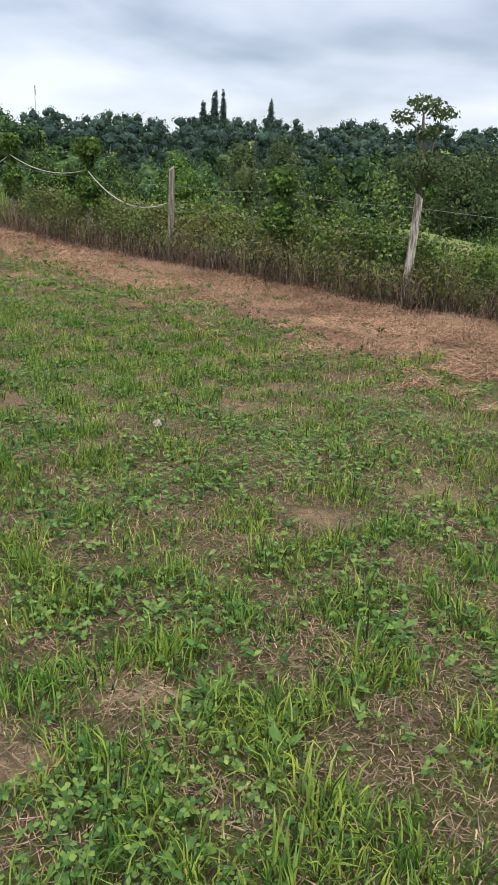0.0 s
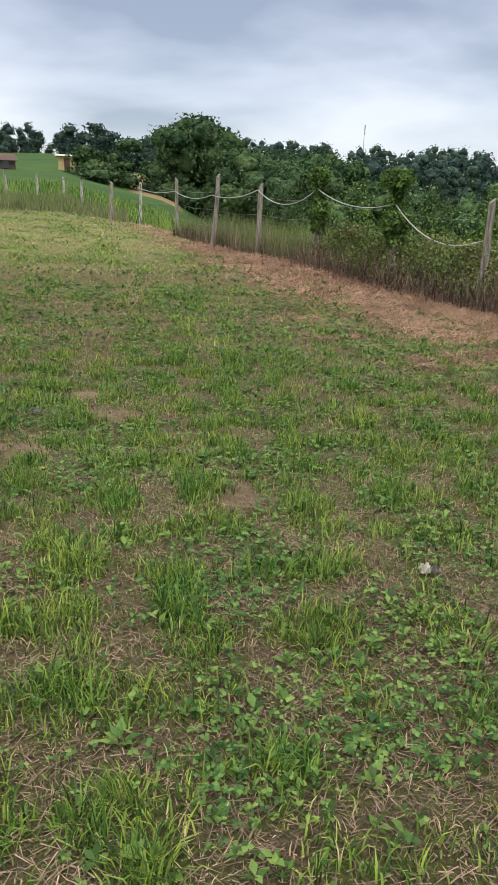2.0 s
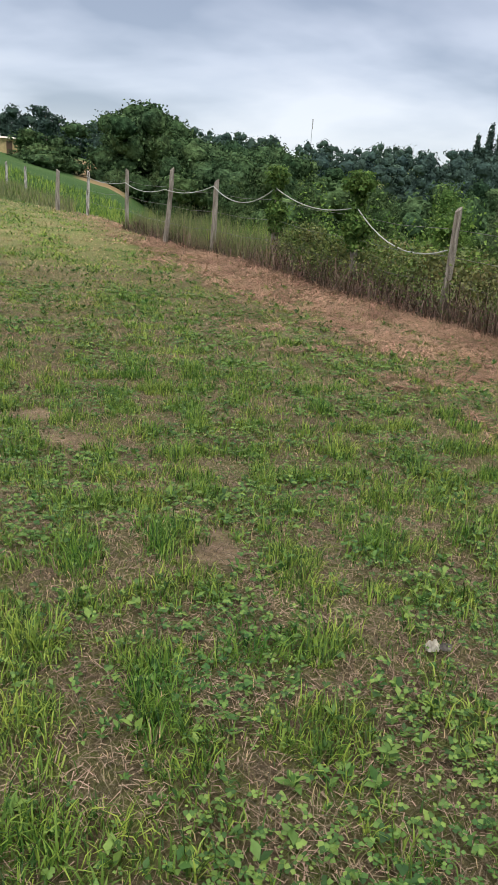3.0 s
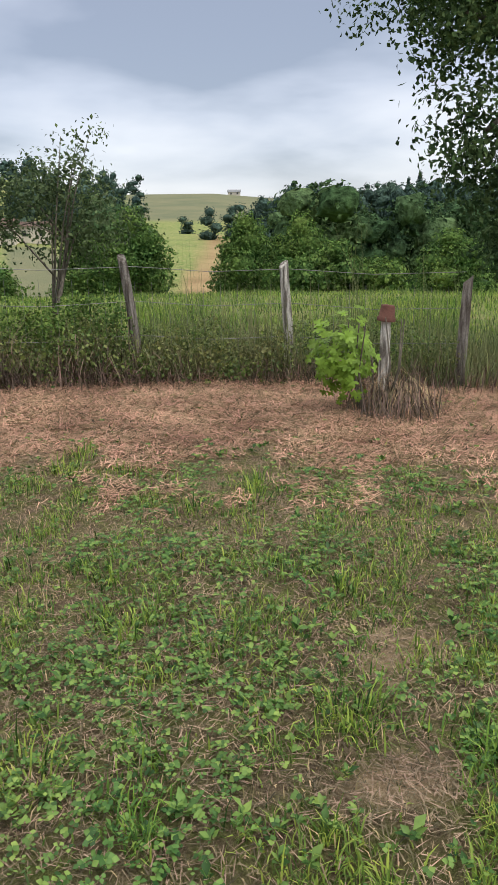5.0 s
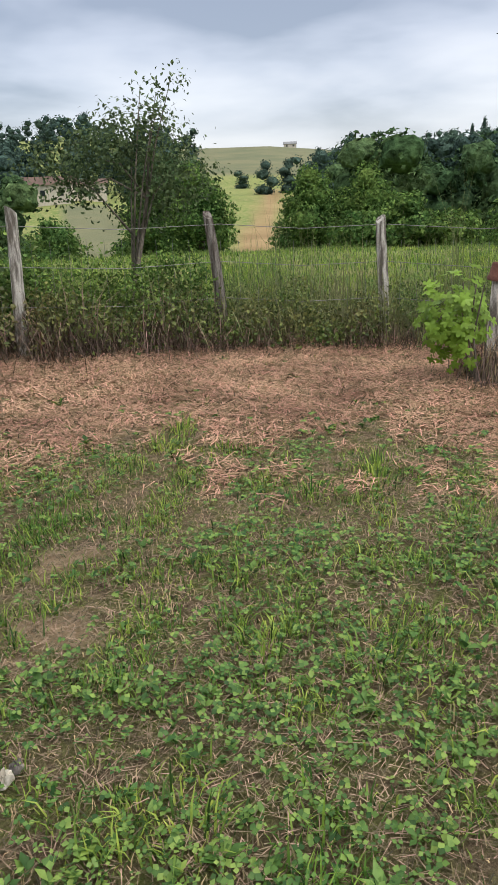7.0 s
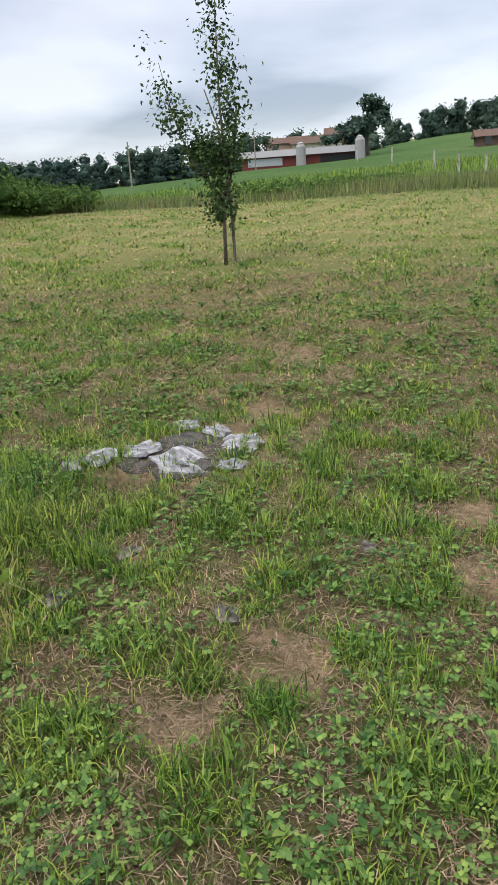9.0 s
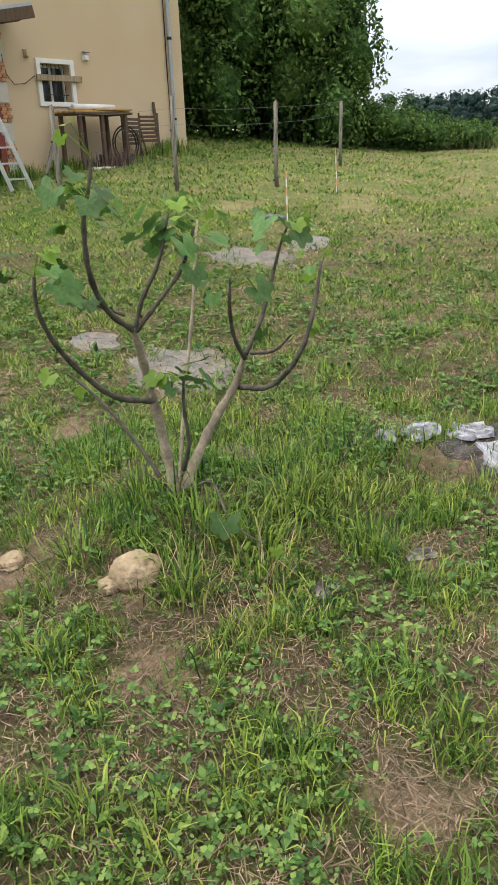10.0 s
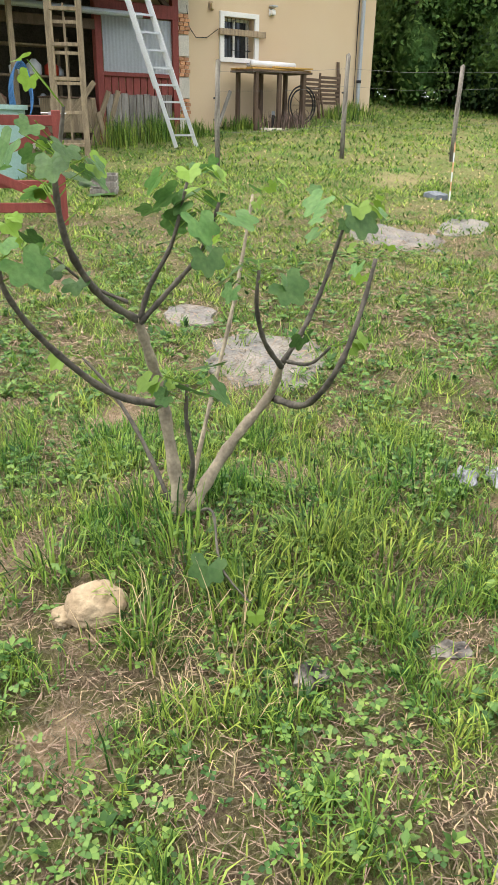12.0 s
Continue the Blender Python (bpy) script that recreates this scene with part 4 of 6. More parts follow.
grass("grass", 0.0, 3.6, 7000, 0.085, 0.0054, M_GRASS, "short green meadow grass in tufts", 0, 16)
grass("grass", 3.6, 7.0, 3400, 0.075, 0.0105, M_GRASS, "short green meadow grass in tufts", 0, 11)
grass("grass", 7.0, 12, 1500, 0.075, 0.018, M_GRASS, "short green meadow grass in tufts", 0, 7)
grass("grass", 12, 24, 330, 0.085, 0.030, M_GRASS, "short green meadow grass in tufts", 0, 5)
grass("dry_grass", 0.0, 4.2, 2600, 0.055, 0.0038, M_GRASS_DRY, "dry yellow grass among the green", 1, 6)
grass("dry_grass", 4.2, 8.5, 2000, 0.05, 0.0085, M_GRASS_DRY, "dry yellow grass among the green", 1, 5)
grass("dry_grass", 8.5, 24, 440, 0.055, 0.024, M_GRASS_DRY, "dry yellow grass among the green", 1, 4)


def lying_straw(name, r0, r1, density, length, width, mat, label, strip):
    r = np.random.default_rng(int(r0 * 10) + 99 + strip)
    x, y = sector(r0, r1, density, r)
    s = straw_at(x, y)
    chance = s if strip else (1 - s) * (0.14 + 0.55 * bare_at(x, y) + 0.5 * (1 - lush(x, y)))
    keep = (r.random(len(x)) < chance) & (along_fence(x, y) > -0.7)
    x, y = x[keep], y[keep]
    n = len(x)
    a = r.random(n) * 6.28
    d = np.column_stack([np.cos(a), np.sin(a), r.normal(size=n) * 0.2])
    c = np.column_stack([x, y, land(x, y) + 0.006 + (0.05 if strip else 0.022) * r.random(n) ** 2])
    me = sliver_mesh(name, c, d, length * (0.3 + r.random(n)), width * (0.6 + 0.8 * r.random(n)))
    return tagged(link_mesh(name, me, mat), label, "straw", kind="stuff")


lying_straw("cut_straw", 0.0, 7.5, 5200, 0.13, 0.0075, M_STRAW, "brown cut stalks lying on the mown strip", 1)
lying_straw("cut_straw", 7.5, 14, 1900, 0.17, 0.014, M_STRAW, "brown cut stalks lying on the mown strip", 1)
lying_straw("cut_straw", 14, 24, 130, 0.18, 0.02, M_STRAW, "brown cut stalks lying on the mown strip", 1)
lying_straw("fallen_straw", 0.0, 4.5, 6000, 0.075, 0.0032, M_THATCH, "dead grass lying between the tufts", 0)
lying_straw("fallen_straw", 4.5, 9, 1900, 0.1, 0.009, M_THATCH, "dead grass lying between the tufts", 0)


def clover(name, r0, r1, density, size, label):
    """Three rounded leaflets on each stalk, in patches."""
    r = np.random.default_rng(int(r0 * 10) + 5)
    x, y = sector(r0, r1, density, r)
    patch = np.clip((blotch(x, y, 0.4, 8.0) - 0.44) * 3, 0.06, 0.6)
    for cx, cy, rad in ((-1.32, 2.78, 0.5), (2.32, 3.68, 0.8), (-0.65, 4.0, 0.6), (1.6, 3.3, 0.5), (2.2, 1.7, 0.35), (-1.2, 4.6, 0.5), (0.2, 5.0, 0.6)):
        patch = np.maximum(patch, np.clip(0.95 - np.hypot(x - cx, y - cy) / rad, 0, 0.7))
    keep = r.random(len(x)) < patch * (1 - 0.97 * straw_at(x, y)) * (1 - 0.95 * bare_at(x, y))
    x, y = x[keep], y[keep]
    n = len(x)
    z = land(x, y) + 0.012 + 0.045 * r.random(n)
    turn = r.random(n) * 6.28
    tilt = np.column_stack([r.normal(size=(n, 2)) * 0.35, np.ones(n)])
    C, N, A = [], [], []
    for k in range(3):
        a = turn + 2.094 * k
        d = np.column_stack([np.cos(a), np.sin(a), np.full(n, 0.1)])
        C.append(np.column_stack([x, y, z]) + d * size * 0.52)
        N.append(tilt), A.append(d)
    C, N, A = (np.concatenate(v) for v in (C, N, A))
    s = np.tile(size * (0.7 + 0.7 * r.random(n)), 3)
    return tagged(link_mesh(name, leaf_mesh(name, C, N, A, s, s * 0.9, 0.12), M_CLOVER), label, "clover", kind="stuff")


clover("clover", 0.0, 3.8, 1500, 0.0175, "patches of green clover in the turf")
clover("clover", 3.8, 7.5, 700, 0.024, "patches of green clover in the turf")


def rosettes(name, r0, r1, density, size, leaves, label):
    """Low broad-leaved weeds: rings of rising, arching leaves, in drifts through the turf."""
    r = np.random.default_rng(int(r0 * 10) + 41)
    x, y = sector(r0, r1, density, r)
    drift = np.clip((blotch(x, y, 0.32, 4.4) - 0.42) * 3.2, 0.05, 1)
    worn = 1 - 0.55 * np.clip((x - 0.6) / 1.5, 0, 1) * np.clip((y - 4.2) / 0.8, 0, 1)
    keep = (r.random(len(x)) < drift * worn * (1 - 0.96 * straw_at(x, y)) * (1 - 0.96 * bare_at(x, y))) & (along_fence(x, y) > 0)
    x, y = x[keep], y[keep]
    m = len(x)
    big = np.repeat(0.6 + 0.8 * r.random(m) ** 2, leaves)
    a = np.repeat(r.random(m) * 6.28, leaves) + np.tile(np.arange(leaves) * 2.4, m) + r.normal(size=m * leaves) * 0.4
    rise = 0.25 + 0.9 * r.random(m * leaves)
    d = np.column_stack([np.cos(a), np.sin(a), rise])
    d /= np.linalg.norm(d, axis=1, keepdims=True)
    L = size * big * (0.6 + 0.7 * r.random(m * leaves))
    root = np.column_stack([np.repeat(x, leaves), np.repeat(y, leaves), np.repeat(land(x, y), leaves) + 0.008 + 0.03 * r.random(m * leaves) * big])
    me = leaf_mesh(name, root + d * L[:, None] * 0.55, np.column_stack([-np.cos(a) * rise, -np.sin(a) * rise, np.ones(m * leaves)]) + r.normal(size=(m * leaves, 3)) * 0.25, d, L, L * 0.55, 0.22)
    return tagged(link_mesh(name, me, M_CLOVER), label, "weeds", kind="stuff")


rosettes("broadleaf_weeds", 0.0, 4.0, 130, 0.034, 7, "drifts of low broad-leaved weeds in the turf")
rosettes("broadleaf_weeds", 4.0, 9.0, 60, 0.045, 6, "drifts of low broad-leaved weeds in the turf")

# ---- the house ----
HOUSE = Matrix(((-0.858, -0.513, 0, -15.54), (0.513, -0.858, 0, -3.23), (0, 0, 1, 0), (0, 0, 0, 1)))
M_RENDER = material("ochre_render", (0.60, 0.475, 0.325), 0.9, 0.06, 0.7, 90, 0.25, second=(0.55, 0.415, 0.27), blotch=0.9)
M_WHITE = material("white_paint", (0.74, 0.73, 0.70), 0.6, 0.06, 3, 60, 0.1)
M_STONE = material("pale_stone", (0.58, 0.54, 0.47), 0.9, 0.15, 4, 50, 0.4, random_ob=0.12)
M_BRICK = material("red_brick", (0.42, 0.17, 0.09), 0.9, 0.2, 8, 70, 0.5, second=(0.50, 0.27, 0.15), random_ob=0.3)
M_RED = material("red_stained_wood", (0.23, 0.055, 0.045), 0.65, 0.2, 6, 80, 0.3, stretch=(4, 4, 0.6), random_ob=0.12)
M_GREYWOOD = material("grey_boards", (0.30, 0.28, 0.25), 0.9, 0.25, 5, 60, 0.6, second=(0.17, 0.155, 0.14), stretch=(5, 5, 0.6), random_ob=0.2)
M_TIMBER = material("old_timber", (0.34, 0.265, 0.175), 0.85, 0.2, 5, 60, 0.5, second=(0.22, 0.17, 0.115), stretch=(5, 5, 0.7), random_ob=0.12)
M_DARKTIMBER = material("dark_timber", (0.12, 0.08, 0.055), 0.85, 0.25, 5, 60, 0.5, stretch=(4, 4, 0.7))
M_SHEET = material("milky_sheet", (0.66, 0.69, 0.74), 0.35, 0.06, 2, 30, 0.05)
M_ALU = material("aluminium", (0.62, 0.63, 0.64), 0.4, 0.08, 5, 60, 0.05, metal=0.75)
M_ZINC = material("zinc", (0.42, 0.45, 0.48), 0.5, 0.1, 5, 60, 0.05, metal=0.5)
M_BLACK = material("black_iron", (0.025, 0.025, 0.027), 0.5, 0.1, metal=0.4, bump=0)
# the shade inside the open lean-to is put into its back wall's dark colour
M_INTERIOR = material("shaded_interior", (0.10, 0.09, 0.08), 0.9, 0.3, 3, 30, 0.3)
M_TILE = material("clay_roof", (0.30, 0.16, 0.10), 0.9, 0.25, 3, 40, 0.4, second=(0.24, 0.15, 0.11))
M_YELLOWBOARD = material("shuttering_board", (0.55, 0.33, 0.09), 0.6, 0.2, 4, 40, 0.2)
M_PLASTIC_W = material("white_plastic", (0.72, 0.73, 0.74), 0.35, 0.05, bump=0)
M_PLASTIC_R = material("red_plastic", (0.55, 0.06, 0.03), 0.4, 0.05, bump=0)
M_BLUE = material("blue_hose", (0.08, 0.22, 0.48), 0.4, 0.1, bump=0)
M_TUB = material("sea_green_plastic", (0.33, 0.50, 0.47), 0.4, 0.08, 3, 40, 0.05)
M_GLASSDARK = material("window_glass", (0.03, 0.035, 0.04), 0.06, 0.1, bump=0, spec=0.6)
M_SLATE = material("wet_slate", (0.14, 0.136, 0.136), 0.5, 0.35, 5, 60, 0.8, second=(0.23, 0.205, 0.18))


def at_house(s, out, z, rz=0):
    return HOUSE @ pose(s, -out, z, 0, 0, rz)


def house():
    h = thing("house", HOUSE, "ochre rendered two-storey house with brick corner", "house")
    bm = bmesh.new()
    x0, x1, z0, z1, t = -1.2, 3.95, 0.7, 7.2, 0.4
    a0, a1, b0, b1 = -0.13, 0.60, 2.64, 3.34
    grid = [[[bm.verts.new((x, y, z)) for z in (z0, b0, b1, z1)] for x in (x0, a0, a1, x1)] for y in (0, t)]
    for i in range(3):
        for k in range(3):
            if (i, k) == (1, 1):
                continue
            for y in (0, 1):
                bm.faces.new((grid[y][i][k], grid[y][i + 1][k], grid[y][i + 1][k + 1], grid[y][i][k + 1]))
    hole = [(1, 1), (2, 1), (2, 2), (1, 2)]
    rim = [(0, 0), (1, 0), (2, 0), (3, 0), (3, 1), (3, 2), (3, 3), (2, 3), (1, 3), (0, 3), (0, 2), (0, 1)]
    for loop in (hole, rim):
        for (i, k), (i2, k2) in zip(loop, loop[1:] + loop[:1]):
            bm.faces.new((grid[0][i][k], grid[0][i2][k2], grid[1][i2][k2], grid[1][i][k]))
    bmesh.ops.recalc_face_normals(bm, faces=bm.faces[:])
    part("wall", bm, M_RENDER, h)
    part("side_wall", box(0.4, 7.0, 6.5, (x1 - 0.2, 3.9, 3.95)), M_RENDER, h)
    part("side_wall", box(0.4, 4.0, 6.5, (x0 + 0.2, 2.4, 3.95)), M_RENDER, h)
    part("rear_wall", box(8.0, 0.4, 6.5, (-5.0, 4.6, 3.95)), M_RENDER, h, "ochre upper wall above the lean-to roof")
    roof = bmesh.new()
    box(6.2, 9.0, 0.16, (1.4, 3.8, 7.6), Matrix.Rotation(radians(12), 4, "X"), bm=roof)
    part("roof", roof, M_TILE, h, "clay tiled roof")
    win = part("window", box(0.73, 0.03, 0.70, (0.235, 0.24, 2.99)), M_GLASSDARK, h, "small barred window with white surround")
    for sx, sz, cx, cz in ((0.10, 0.90, -0.185, 2.99), (0.10, 0.90, 0.655, 2.99), (0.94, 0.09, 0.235, 3.385), (0.94, 0.09, 0.235, 2.595)):
        part("surround", box(sx, 0.06, sz - (0.002 if sx > 0.5 else 0.18), (cx, -0.012, cz), bevel=0.004), M_WHITE, win)
    for cx in (-0.11, 0.235, 0.58):
        part("window_frame", box(0.05, 0.05, 0.69, (cx, 0.2, 2.99)), M_WHITE, win)
    part("window_frame", box(0.72, 0.05, 0.05, (0.235, 0.2, 3.31)), M_WHITE, win)
    for k in range(7):
        part("bar", tube([(-0.07 + 0.1 * k, 0.1, 2.64), (-0.07 + 0.1 * k, 0.1, 3.34)], 0.008, 6), M_BLACK, win)
    part("bar", tube([(-0.13, 0.1, 2.78), (0.6, 0.1, 2.78)], 0.008, 6), M_BLACK, win)
    part("plank", box(1.12, 0.05, 0.11, (0.28, -0.075, 3.075), bevel=0.005), M_TIMBER, h, "weathered board nailed across the window")
    # drainpipe with its joints
    pipe = part("drainpipe", tube([(3.5, -0.08, 1.45), (3.5, -0.08, 7.0)], 0.045, 10), M_ZINC, h, "pale zinc drainpipe")
    for z in (2.3, 4.0, 5.6):
        part("bracket", tube([(3.5, -0.08, z), (3.5, -0.08, z + 0.06)], 0.055, 10), M_BLACK, pipe)
    part("cable", tube([(3.42, -0.03, 1.6), (3.41, -0.03, 3.4), (3.43, -0.03, 7.0)], 0.012, 5), M_BLACK, h)
    # wall lamps
    for cx, cz, w, hh in ((-0.43, 3.49, 0.1, 0.15), (1.03, 3.5, 0.13, 0.12)):
        lamp = part("wall_lamp", box(w, 0.02, hh, (cx, -0.012, cz), bevel=0.004), M_TIMBER if cx < 0 else M_WHITE, h, "small square wall lamp")
        part("shade", box(w * 0.7, 0.08, hh * 0.75, (cx, -0.06, cz - 0.01), bevel=0.01), M_RENDER if cx < 0 else M_WHITE, lamp)
    part("lamp_hood", box(0.14, 0.12, 0.03, (1.03, -0.07, 3.6), bevel=0.008), M_ZINC, h)
    part("hanging_wire", tube([(-1.0, -0.04, 3.45), (-0.95, -0.05, 3.1), (-0.8, -0.05, 2.93), (-0.55, -0.05, 2.95), (-0.32, -0.08, 3.1)], 0.008, 5), M_BLACK, h)
    # corner of brick and pale stone
    z, k = 1.15, 0
    brickm = box(0.105, 0.06, 0.058, bevel=0.004)
    me = bpy.data.meshes.new("brick")
    brickm.to_mesh(me)
    brickm.free()
    me.materials.append(M_BRICK)
    part("mortar", box(0.26, 0.03, 4.6, (-1.08, -0.004, 3.0)), M_STONE, h)
    while z < 5.0:
        stone = part("corner_stone", box(0.25, 0.05, 0.36, (-1.075, -0.02, z + 0.18), bevel=0.012), M_STONE, h)
        z += 0.375
        for row in range(5):
            for c in range(2):
                b = new("brick", me)
                b.parent = h
                b.location = (-1.135 + 0.115 * c + (0.03 if row % 2 else 0), -0.025, z + 0.034 + 0.068 * row)
        z += 0.345
    # brick-edged upper window seen above the lean-to
    up = part("window", box(0.7, 0.05, 1.0, (-3.1, 4.38, 6.0)), M_GLASSDARK, h, "upper window edged in brick")
    for cx in (-3.55, -2.65):
        part("surround", box(0.18, 0.06, 1.2, (cx, 4.38, 6.0)), M_BRICK, up)
    part("surround", box(1.1, 0.06, 0.18, (-3.1, 4.375, 5.4)), M_BRICK, up)
    return h


def lean_to():
    p = thing("lean_to", HOUSE, "open timber lean-to with red stained frame", "shed")
    ang = math.atan(0.2)
    tilt = Matrix.Rotation(-ang, 4, "Y")
    mid_s, w = -3.9, 6.4
    zc = 4.02 + 0.2 * (mid_s + 1.0)
    part("roof", box(w, 5.2, 0.07, (mid_s, 1.75, zc + 0.12), tilt), M_ZINC, p, "grey sheet roof")
    part("fascia", box(w, 0.06, 0.2, (mid_s, -0.87, zc), tilt, 0.006), M_DARKTIMBER, p)
    for y in (-0.4, 1.0, 2.5):
        part("rafter", box(w, 0.09, 0.16, (mid_s, y, zc - 0.02), tilt, 0.006), M_DARKTIMBER, p)
    for s in (-1.27, -2.85, -4.9, -6.8):
        part("post", box(0.13, 0.13, 3.0, (s, -0.02, 2.2), bevel=0.008), M_RED if s > -4 else M_TIMBER, p)
    part("cross_beam", box(1.7, 0.12, 0.22, (-2.05, -0.03, 3.29), bevel=0.008), M_RED, p)
    part("cross_beam", box(4.2, 0.1, 0.16, (-4.95, -0.03, 3.0), bevel=0.008), M_DARKTIMBER, p)
    part("gutter_pipe", tube([(-6.9, -0.35, 3.2), (-2.1, -0.3, 3.17)], 0.055, 10), M_ZINC, p, "long grey plastic pipe")
    part("brace", beam((-2.7, 0.0, 3.3), (-2.2, 0.0, 3.75), 0.08), M_DARKTIMBER, p)
    part("brace", beam((-1.3, 0.0, 3.3), (-1.85, 0.0, 3.8), 0.08), M_DARKTIMBER, p)
    sheet = bmesh.new()
    n = 40
    top = [sheet.verts.new((-2.75 + 1.42 * i / n, -0.03 + 0.008 * (i % 2), 3.16)) for i in range(n + 1)]
    low = [sheet.verts.new((v.co.x, v.co.y, 2.27)) for v in top]
    for i in range(n):
        sheet.faces.new((top[i], top[i + 1], low[i + 1], low[i]))
    bmesh.ops.solidify(sheet, geom=sheet.faces[:], thickness=0.005)
    part("sheet_panel", sheet, M_SHEET, p, "milky corrugated plastic panel")
    part("rail", box(1.6, 0.1, 0.07, (-2.05, -0.03, 2.235), bevel=0.006), M_RED, p)
    for k in range(10):
        part("board", box(0.13, 0.03, 0.34, (-2.7 + 0.148 * k, -0.03, 2.06), bevel=0.005), M_RED, p)
    for k in range(9):
        hgt = 0.72 + 0.03 * math.sin(3.3 * k)
        part("plank", box(0.14, 0.025, hgt, (-2.7 + 0.155 * k, -0.085, 1.9 - hgt / 2 + 0.01 * (k % 3)), bevel=0.004), M_GREYWOOD, p)
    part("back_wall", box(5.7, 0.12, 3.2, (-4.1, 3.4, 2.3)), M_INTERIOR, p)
    part("floor_slab", box(5.6, 3.4, 0.3, (-4.0, 1.8, 0.98)), M_STONE, p)
    return p


house()
lean_to()


def shelf_rack(s, out, z):
    t = thing("shelf_rack", at_house(s, out, z), "loaded wooden shelf rack under the lean-to", "shelf")
    for k in range(3):
        part("shelf", box(1.6, 0.45, 0.03, (0, 0, 0.55 + 0.5 * k)), M_TIMBER, t)
    for x in (-0.78, 0.78):
        for y in (-0.2, 0.2):
            part("upright", box(0.05, 0.05, 1.7, (x, y, 0.85)), M_TIMBER, t)


shelf_rack(-3.9, -0.9, 1.13)


def jug(name, s, out, z, r, h, mat, label):
    bm = tube([(0, 0, 0), (0, 0, h * 0.12), (0, 0, h * 0.65), (0, 0, h * 0.85), (0, 0, h)], [r * 0.9, r, r, r * 0.55, r * 0.3], 14)
    ob = part(name, bm, mat, smooth=True)
    ob.matrix_world = at_house(s, out, z)
    tagged(ob, label, "container")


jug("canister", -3.75, -0.75, 2.195, 0.13, 0.26, M_PLASTIC_W, "white plastic canister on the shelf")
jug("canister", -4.1, -0.75, 2.195, 0.11, 0.2, M_PLASTIC_W, "white plastic canister on the shelf")
jug("plant_pot", -3.42, -0.75, 2.195, 0.13, 0.24, M_PLASTIC_R, "red plastic pot on the shelf")
jug("plant_pot", -4.4, -0.8, 1.695, 0.1, 0.18, M_TILE, "clay pot on the lower shelf")
jug("paint_tin", -3.6, -0.8, 1.695, 0.09, 0.2, M_ZINC, "grey metal tin on the lower shelf")
jug("paint_tin", -3.2, -0.8, 1.695, 0.08, 0.16, M_BLACK, "black metal tin on the lower shelf")
jug("canister", -3.25, -0.8, 2.195, 0.08, 0.16, M_ZINC, "grey canister on the shelf")


def workbench_drawers():
    t = thing("old_cabinet", at_house(-3.55, 0.1, 1.13), "old brown wooden cabinet under the lean-to", "cabinet")
    part("body", box(0.8, 0.45, 0.55, (0, 0, 0.4), bevel=0.006), M_TIMBER, t)
    part("top", box(0.86, 0.5, 0.03, (0, 0, 0.69), bevel=0.005), M_DARKTIMBER, t)
    for x in (-0.36, 0.36):
        part("leg", box(0.05, 0.4, 0.13, (x, 0, 0.065)), M_DARKTIMBER, t)


workbench_drawers()
for k, (s, out, l, a) in enumerate(((-2.95, 0.35, 0.95, 14), (-3.1, 0.4, 0.8, -10), (-3.3, 0.45, 1.0, 20), (-4.2, 0.5, 1.5, 38), (-4.35, 0.45, 1.4, -32), (-3.0, 0.5, 0.6, -18))):
    ob = part("loose_board", box(0.09, 0.025, l, (0, 0, l / 2), bevel=0.004), M_TIMBER)
    ob.matrix_world = at_house(s, out, z_at(*(HOUSE @ Vector((s, -out, 0))).xy) - 0.02) @ Matrix.Rotation(radians(a), 4, "Y") @ Matrix.Rotation(radians(8), 4, "X")
    tagged(ob, "loose weathered board leaning under the lean-to", "board", "loose boards")


def hose():
    pts = []
    bm = bmesh.new()
    for j in range(6):
        ring = []
        for i in range(25):
            a = 2 * math.pi * i / 24
            ring.append((0.16 * math.cos(a) * (1 + 0.12 * j / 5), 0.03 * j - 0.08 + 0.02 * math.sin(2 * a), 0.42 * math.sin(a) - 0.02 * j))
        tube(ring, 0.012, 5, bm)
    ob = part("hose_coil", bm, M_BLUE)
    ob.matrix_world = at_house(-4.6, 0.75, 1.9)
    tagged(ob, "coil of blue hose hanging on a post", "hose")


hose()
ob = part("hanging_post", box(0.08, 0.08, 2.6, (0, 0, 1.3), bevel=0.006), M_TIMBER)
ob.matrix_world = at_house(-4.62, 0.6, 0.75)
tagged(ob, "weathered upright timber under the lean-to", "post")


def ladder():
    t = thing("ladder", Matrix(), "aluminium extension ladder leaning on the roof edge", "ladder")
    foot = HOUSE @ Vector((-2.1, -1.75, 0))
    foot.z = z_at(foot.x, foot.y)
    top = HOUSE @ Vector((-2.92, -0.98, 4.35))
    side = (HOUSE.to_3x3() @ Vector((1, 0, 0))).normalized() * 0.21
    fa, fb = foot - side, foot + side
    ta, tb = top - side * 0.85, top + side * 0.85
    for a, b in ((fa, ta), (fb, tb)):
        part("rail", beam(a, b, 0.03, 0.065, bevel=0.004), M_ALU, t)
    fwd = (HOUSE.to_3x3() @ Vector((0, 1, 0))).normalized() * 0.07
    for a, b in ((fa.lerp(ta, 0.28), ta), (fb.lerp(tb, 0.28), tb)):
        part("rail", beam(a + fwd, b + fwd + (b - a) * 0.05, 0.026, 0.055, bevel=0.004), M_ALU, t)
    for k in range(12):
        f = 0.06 + 0.079 * k
        part("rung", beam(fa.lerp(ta, f), fb.lerp(tb, f), 0.035, 0.03), M_ALU, t)
    return t


ladder()


